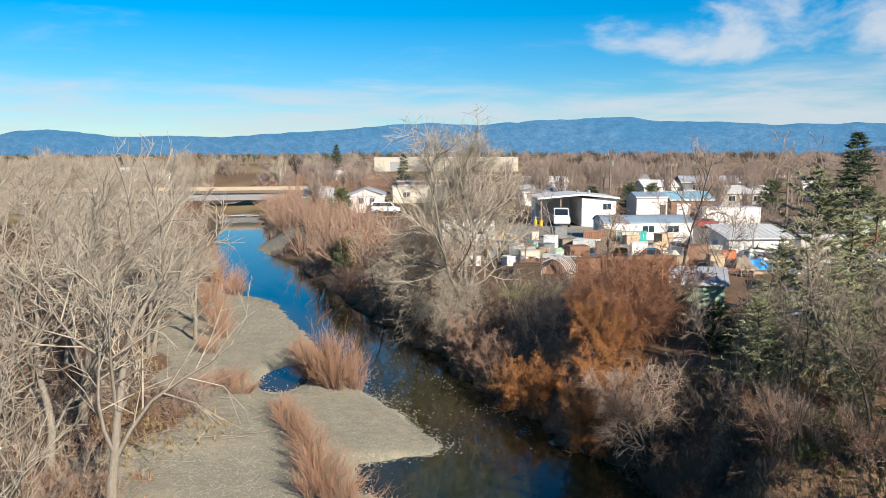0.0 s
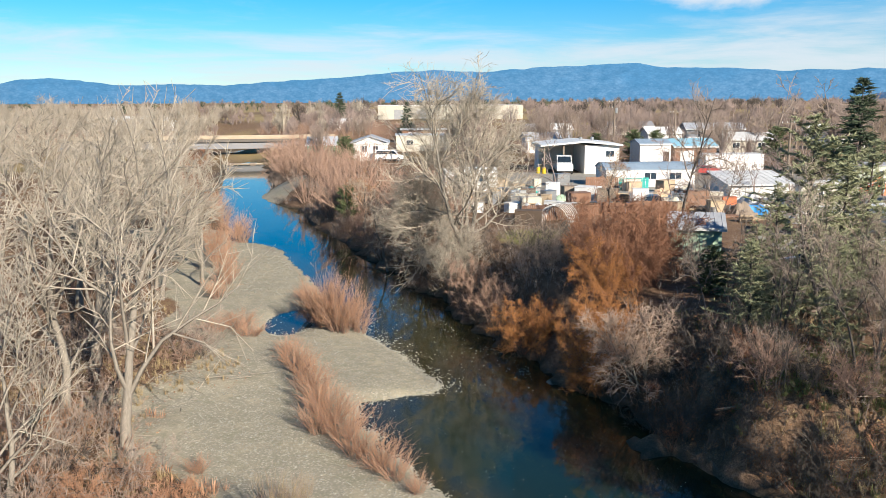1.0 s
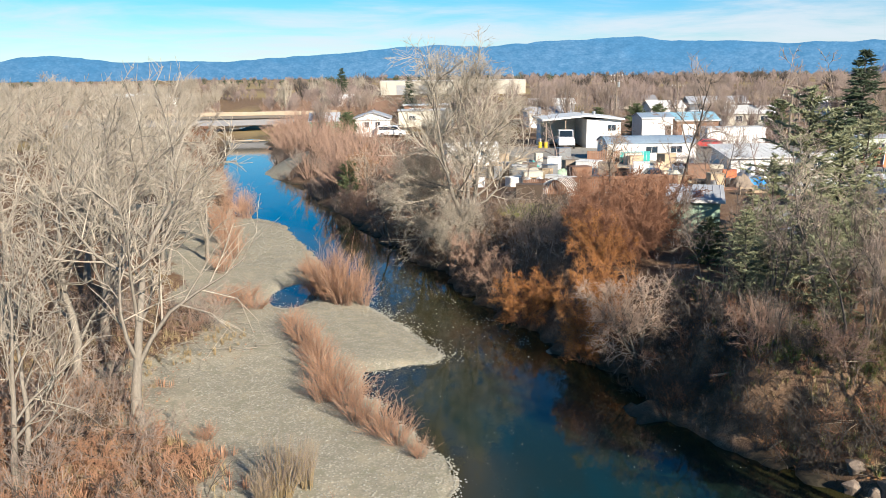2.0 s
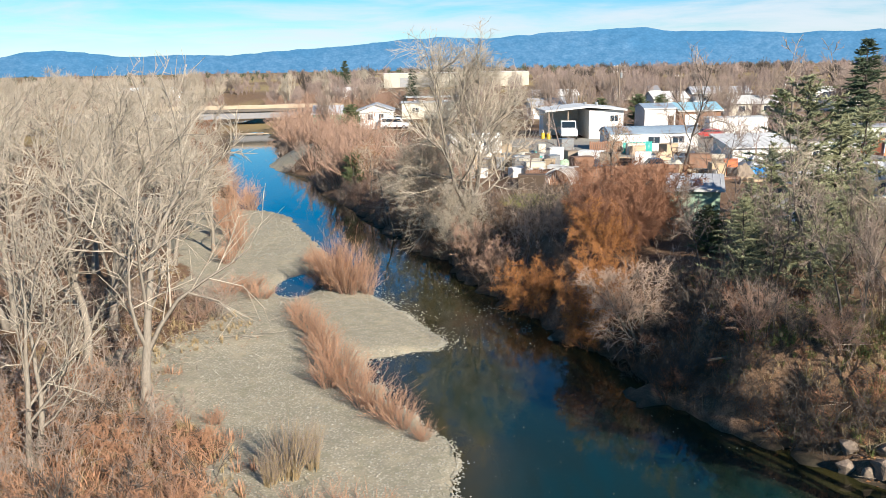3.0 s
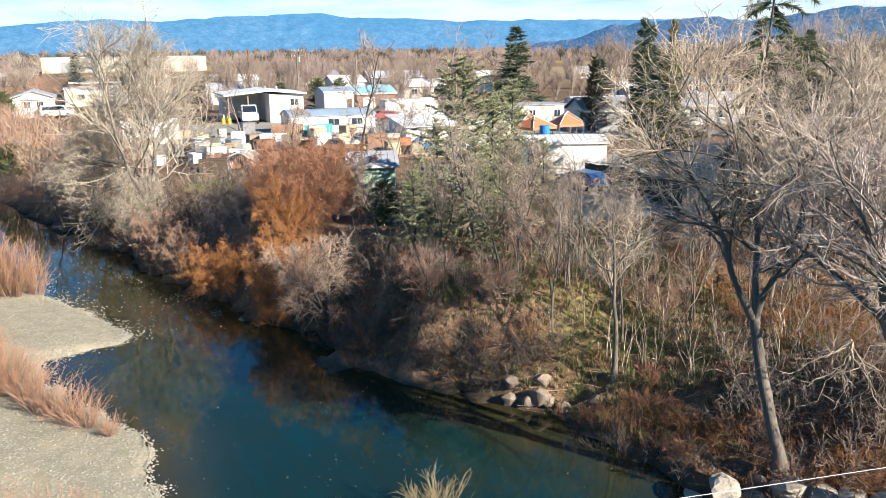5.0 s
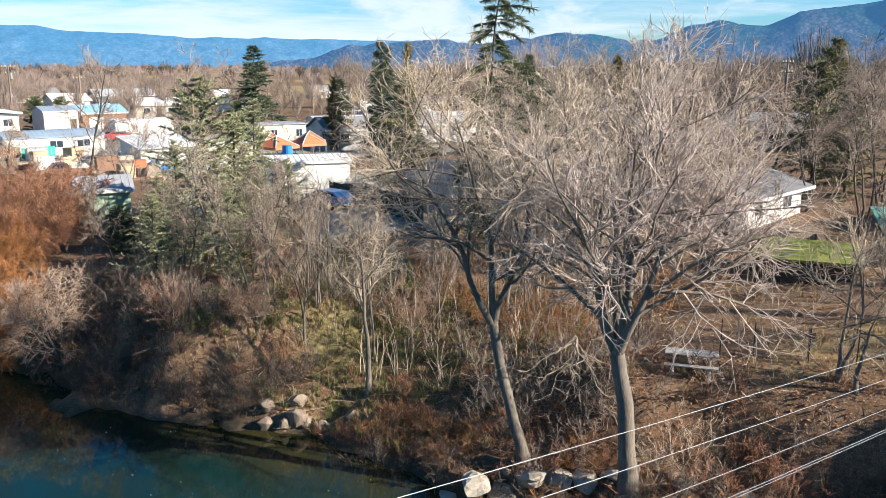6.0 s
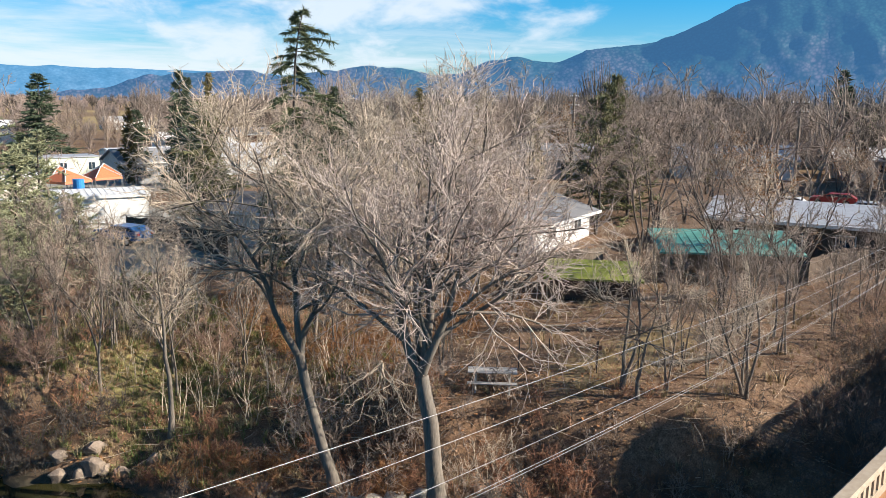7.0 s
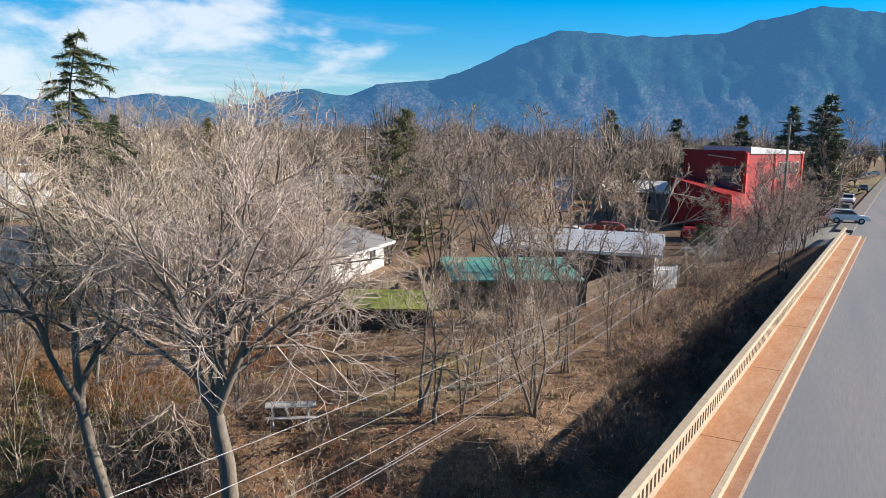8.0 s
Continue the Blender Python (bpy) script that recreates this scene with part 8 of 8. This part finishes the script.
fallen_sticks("fallen_sticks", scatter(rng, 1500, 15, 60, 2, 34, lambda x, y: right_gap(x, y) > 0.6), "bare fallen sticks on the bank", 5, M["twig_grey"])
fallen_sticks("fallen_sticks", scatter(rng, 900, -30, -7, 16, 50, lambda x, y: left_gap(x, y) > 8.5), "bare fallen sticks beside the gravel", 6, M["twig_tan"])


# ---- things in the field ----
def picnic_table(x, y, turn):
    ob = thing("picnic_table", x, y, float(land(x, y)), turn, "weathered grey wooden picnic table on the bank", "table")
    for k in range(5):
        part("top_plank", boxes((-0.95, 0.95, -0.37 + 0.15 * k, -0.24 + 0.15 * k, 0.72, 0.76), bevel=0.006), M["wood_grey"], ob)
    for s in (-1, 1):
        for k in range(2):
            y0 = s * 0.68 - 0.13 + 0.14 * k
            part("bench_plank", boxes((-0.95, 0.95, y0, y0 + 0.12, 0.42, 0.46), bevel=0.006), M["wood_grey"], ob)
        for xx in (-0.65, 0.65):
            part("leg", bar(bmesh.new(), (xx, s * 0.6, -0.05), (xx, s * 0.2, 0.72), 0.045, 4), M["wood_grey"], ob)
    for xx in (-0.65, 0.65):
        part("crossbeam", boxes((xx - 0.03, xx + 0.03, -0.78, 0.78, 0.34, 0.42)), M["wood_grey"], ob)


picnic_table(26.05, 13.2, -55)


def fallen_log(x, y, turn, L, r, label):
    ob = thing("log", x, y, float(land(x, y)) + r * 0.8, turn, label, "log")
    g = np.random.default_rng(int(L * 10))
    pts = strands(g, np.array([[-L / 2, 0, 0]]), np.array([[1.0, 0, 0]]), np.array([L]), 8, 0.05, 0.0)
    v, f = tubes(pts, taper(np.array([r]), np.array([r * 0.7]), 9), 10)
    o = mesh_object("stem", v, f, M["bark_pale"], True)
    o.parent = ob
    part("stub", bar(bmesh.new(), (L * 0.1, 0, 0), (L * 0.18, 0.3, 0.45), r * 0.35, 6, r * 0.15), M["bark_pale"], ob)


fallen_log(33.4, 8.7, -58, 3.0, 0.13, "pale fallen log lying on the field")
fallen_log(44.27, 15.01, -50, 5.5, 0.16, "dark fallen log at the edge of the field")
fallen_log(12.6, 31.6, 20, 2.6, 0.06, "dead branch leaning out over the water")
fallen_log(13.4, 28.4, 40, 2.0, 0.045, "pale drift branch caught on the bank")
snag = tree_thing(bare_tree_meshes(95, 4.0, stems=1, limbs=9, branches=5, twigs=3, trunk_r=0.09, crown_from=0.5, limb_len=0.42, limb_angle=65, pull=-0.16, droop=0.2, wander=0.2, twig_r=0.009), M["bark"], M["twig_grey"], "gnarled broken snag with drooping branches", "tree")
plant(snag, 28.84, 8.41, 40, 1.0)
discard(snag)


def hanging_branch(x, y, tall):
    """A broken pale bough hanging from the crown above, its tips on the ground."""
    g = np.random.default_rng(96)
    ob = thing("dead_branch", x, y, float(land(x, y)), 0, "pale dead bough hanging down between the two trees", "branch")
    n = 10
    top = np.stack((g.normal(0, 0.04, n), g.normal(0, 0.04, n), tall + g.uniform(-0.05, 0.05, n)), -1)
    way = g.normal(0, 1, (n, 3)) * (0.2, 0.2, 0) - UP
    stems = strands(g, top, way, tall * g.uniform(0.5, 1.02, n), 14, 0.42, 0.0)
    sr = taper(g.uniform(0.014, 0.026, n), np.full(n, 0.007), 15)
    s0, w0, _, _ = offshoots(g, stems, sr, 7, 0.12, 1.0, 52, 0.4)
    twigs = strands(g, s0, unit(w0 - UP * 0.1), g.uniform(0.3, 0.95, len(s0)), 4, 0.3, -0.1)
    tr = taper(np.full(len(s0), 0.009), np.full(len(s0), 0.005), 5)
    s1, w1, _, _ = offshoots(g, twigs, tr, 2, 0.3, 1.0, 45, 0.4)
    tips = strands(g, s1, w1, g.uniform(0.15, 0.4, len(s1)), 2, 0.25, -0.05)
    v, f = joined([tubes(stems, sr, 5), tubes(twigs, tr, 4), tubes(tips, taper(np.full(len(s1), 0.006), np.full(len(s1), 0.003), 3), 3)])
    o = mesh_object("bough", v, f, M["twig_grey"], True)
    o.parent = ob


hanging_branch(21.3, 14.6, 4.4)
sign = thing("sign_post", 30.79, 11.27, float(land(30.79, 11.27)), -50, "small brown sign on a thin post", "sign")
part("post", boxes((-0.03, 0.03, -0.03, 0.03, -0.2, 1.1)), M["wood"], sign)
part("board", boxes((-0.2, 0.2, -0.05, -0.03, 0.75, 0.98), bevel=0.005), M["wood_red"], sign)
for x, y in ((29.32, 12.7), (30.29, 10.98), (31.57, 9.76), (32.64, 8.34), (28.64, 13.72)):
    post = thing("fence_post", x, y, float(land(x, y)), 0, "thin rusty steel fence post in the grass", "post", "field fence posts")
    part("stake", bar(bmesh.new(), (0, 0, -0.3), (0.03, 0, 1.35), 0.025, 5), M["dark_metal"], post)


# ---- the cluttered yard ----
def pallet_stack(x, y, turn, n):
    ob = thing("pallet_stack", x, y, float(land(x, y)), turn, "stack of weathered wooden pallets in the yard", "pallets", "yard pallets")
    for k in range(n):
        bm = bmesh.new()
        for j in range(6):
            box(bm, -0.6, 0.6, -0.5 + 0.18 * j, -0.4 + 0.18 * j, 0.15 * k + 0.12, 0.15 * k + 0.145)
        for xx in (-0.57, -0.04, 0.49):
            box(bm, xx, xx + 0.08, -0.5, 0.5, 0.15 * k + 0.02, 0.15 * k + 0.12)
        part("pallet", bm, M["wood_pale" if k % 2 else "wood"], ob)


def lumber_pile(x, y, turn, n, mat):
    ob = thing("lumber_pile", x, y, float(land(x, y)), turn, "untidy pile of boards and planks", "lumber")
    for k in range(n):
        lay = k // 4
        part("plank", boxes((-1.5 + rng.uniform(-0.4, 0.4), 1.4 + rng.uniform(-0.4, 0.6), -0.5 + 0.26 * (k % 4), -0.28 + 0.26 * (k % 4), 0.08 * lay, 0.08 * lay + 0.07)), M[mat], ob)


def crate(x, y, turn, w, d, h, mat, label, name="crate"):
    ob = thing(name, x, y, float(land(x, y)), turn, label, name.replace("_", " "))
    part("body", boxes((-w / 2, w / 2, -d / 2, d / 2, -0.1, h), bevel=0.03), M[mat], ob)
    part("lid", boxes((-w / 2 - 0.03, w / 2 + 0.03, -d / 2 - 0.03, d / 2 + 0.03, h, h + 0.07), bevel=0.02), M[mat], ob)


def tarp_heap(x, y, turn, w, d, h, mat, label):
    ob = thing("tarp_heap", x, y, float(land(x, y)), turn, label, "tarp")
    bm = bmesh.new()
    bmesh.ops.create_grid(bm, x_segments=14, y_segments=12, size=0.5)
    for v in bm.verts:
        r = max(abs(v.co.x), abs(v.co.y)) * 2
        v.co.z = h * max(0.0, 1 - r ** 3) * (0.8 + 0.6 * noise.noise(v.co * 4 + Vector((x, y, 0)))) - 0.05 * r
        v.co.x *= w
        v.co.y *= d
    part("sheet", bm, M[mat], ob)


def drum(x, y, mat, label):
    ob = thing("drum", x, y, float(land(x, y)), 0, label, "drum")
    part("barrel", bar(bmesh.new(), (0, 0, 0), (0, 0, 0.88), 0.29, 14), M[mat], ob)
    for h in (0.28, 0.58, 0.87):
        part("hoop", bar(bmesh.new(), (0, 0, h), (0, 0, h + 0.03), 0.305, 14), M[mat], ob)


for x, y, n in [(9.5, 82, 6), (13.2, 80.5, 8), (17.0, 83.0, 7), (25.6, 80.2, 5), (11.0, 90, 6), (28, 74.5, 4), (19.0, 86, 8)]:
    pallet_stack(x, y, rng.uniform(-30, 30), n)
for x, y, n, m in [(12, 84.0, 10, "wood_red"), (15.5, 79.4, 12, "wood_red"), (18.6, 80.0, 8, "wood_pale"), (22, 85, 12, "wood"), (25, 83, 10, "wood_pale"), (27.5, 78, 8, "wood_red"), (10, 78.5, 8, "wood_pale"), (24, 88, 8, "wood_red"), (29, 85, 8, "wood"), (30, 76.5, 10, "wood_pale")]:
    lumber_pile(x, y, rng.uniform(-40, 40), n, m)
for x, y, w, d, h, m, lb in [(14.5, 86, 2.2, 1.6, 1.5, "wood_red", "rust-brown timber crate in the yard"), (20.4, 83.5, 1.6, 1.4, 1.9, "white_paint", "white box cabinet standing outdoors"), (17.6, 86.5, 2.0, 1.4, 1.7, "wood", "grey wooden bin in the yard"), (8.6, 86, 1.8, 1.5, 1.2, "metal", "galvanised metal box on the ground"), (26.8, 86, 2.4, 1.4, 1.4, "wood_red", "rust-brown storage box in the yard"), (23.6, 79.6, 1.2, 1.0, 1.2, "wood_pale", "pale plywood box by the pickup"), (12.6, 78.2, 1.3, 1.0, 1.3, "white_paint", "discarded white kitchen appliance outdoors"), (16.2, 90, 2.6, 1.8, 1.5, "white_paint", "white box tank by the fence"), (28.6, 81, 1.3, 1.2, 1.5, "roof_orange", "orange painted metal locker outdoors")]:
    crate(x, y, rng.uniform(-30, 30), w, d, h, m, lb)
for x, y, w, d, h, m, lb in [(10.2, 94.5, 3.4, 2.6, 1.2, "tarp_teal", "teal tarp draped over a heap"), (11.6, 93.0, 2.4, 2.0, 0.9, "white_paint", "white sheet over a heap"), (16.5, 93, 5.5, 2.4, 0.9, "white_paint", "long white tarp over stored goods"), (14.4, 91.2, 4.0, 1.6, 0.7, "green_paint", "pale green tarp on the ground"), (23.2, 82.2, 3.4, 2.4, 1.5, "cream_paint", "cream canvas lean-to over timber"), (9.0, 77.4, 3.2, 2.4, 1.4, "roof_white", "white plastic sheet over a frame"), (30.8, 80, 3.0, 2.2, 1.0, "tarp_blue", "blue tarp draped over a heap"), (33, 74, 3.0, 2.0, 1.0, "roof_white", "white tarp heaped by the juniper")]:
    tarp_heap(x, y, rng.uniform(-15, 15), w, d, h, m, lb)
for x, y, m in [(15.4, 123.8, "yellow_paint"), (14.6, 124.2, "yellow_paint"), (18.2, 79.0, "tarp_blue"), (21.9, 87, "wood_red"), (26, 77.6, "metal"), (11.4, 81.2, "wood_red")]:
    drum(x, y, m, {"yellow_paint": "yellow oil drum by the lorry bay", "tarp_blue": "blue plastic drum by the fence", "wood_red": "rusty oil drum among the lumber", "metal": "bare steel drum in the yard"}[m])
board_fence([(22.4, 103.6), (26.2, 103.8)], 1.3, "tarp_teal", "bright teal fence panel before the white shed", 0.4)
board_fence([(18.0, 102.4), (22.2, 103.0)], 1.6, "wood_red", "red-brown board fence before the workshop", 0.25)


def hoop_frame(x, y, turn):
    ob = thing("hoop_frame", x, y, float(land(x, y)), turn, "bare white hoops of a garden tunnel", "frame")
    for k in range(7):
        pts = np.array([[(1.5 * math.cos(a), 0.5 * k - 1.5, 1.8 * math.sin(a)) for a in np.linspace(0, math.pi, 13)]])
        v, f = tubes(pts, np.full((1, 13), 0.035), 6)
        o = mesh_object("hoop", v, f, M["white_paint"], True)
        o.parent = ob
    part("ridge_bar", bar(bmesh.new(), (0, -1.6, 1.8), (0, 1.6, 1.8), 0.03, 6), M["white_paint"], ob)


hoop_frame(10.8, 74.4, -25)
crate(8.0, 73.6, -10, 2.4, 1.2, 1.3, "brown_paint", "dark brown timber bin beside the garden tunnel", "bin")


# more stored goods between the sheds
JUNK = (("white_paint", "white box standing among the stored goods"), ("wood", "grey timber crate among the stored goods"), ("wood_pale", "pale plywood crate among the stored goods"), ("metal", "dull metal box among the stored goods"), ("cream_paint", "cream cabinet standing outdoors in the yard"), ("metal", "dull metal bin in the cluttered yard"))
for k in range(96):
    x, y = ((rng.uniform(23, 46), rng.uniform(73, 104)), (rng.uniform(-1, 16), rng.uniform(84, 108)), (rng.uniform(7, 30), rng.uniform(76, 102)))[k % 3]
    if right_gap(x, y) < 7 or (30 < x < 40 and 88 < y < 99) or (19 < x < 34 and y > 102) or math.hypot(x - 21.2, y - 80.6) < 4:
        continue
    mat, lb = JUNK[rng.integers(6)]
    if k % 3 == 0:
        tarp_heap(x, y, rng.uniform(-40, 40), rng.uniform(2, 4), rng.uniform(1.5, 2.5), rng.uniform(0.7, 1.3), mat, lb.replace("box", "sheet").replace("crate", "cover").replace("cabinet", "canvas").replace("bin", "sheet"))
    else:
        crate(x, y, rng.uniform(-40, 40), rng.uniform(0.8, 2.2), rng.uniform(0.7, 1.5), rng.uniform(0.5, 1.5), mat, lb)
house("trailer", 3.5, 101, 12, 6.5, 2.5, 2.4, "white_paint", "roof_white", "white caravan parked beyond the bare tree", "caravan", "arch", 0.35, 0.05, 0, windows=((-1.6, 1.2, 1.1, 0.7), (1.5, 1.2, 1.1, 0.7)))
house("trailer", 39.5, 84, -8, 5.5, 2.4, 2.3, "cream_paint", "roof_white", "cream caravan between the sheds", "caravan", "arch", 0.35, 0.05, 0, windows=((-1.2, 1.2, 1.1, 0.7),))
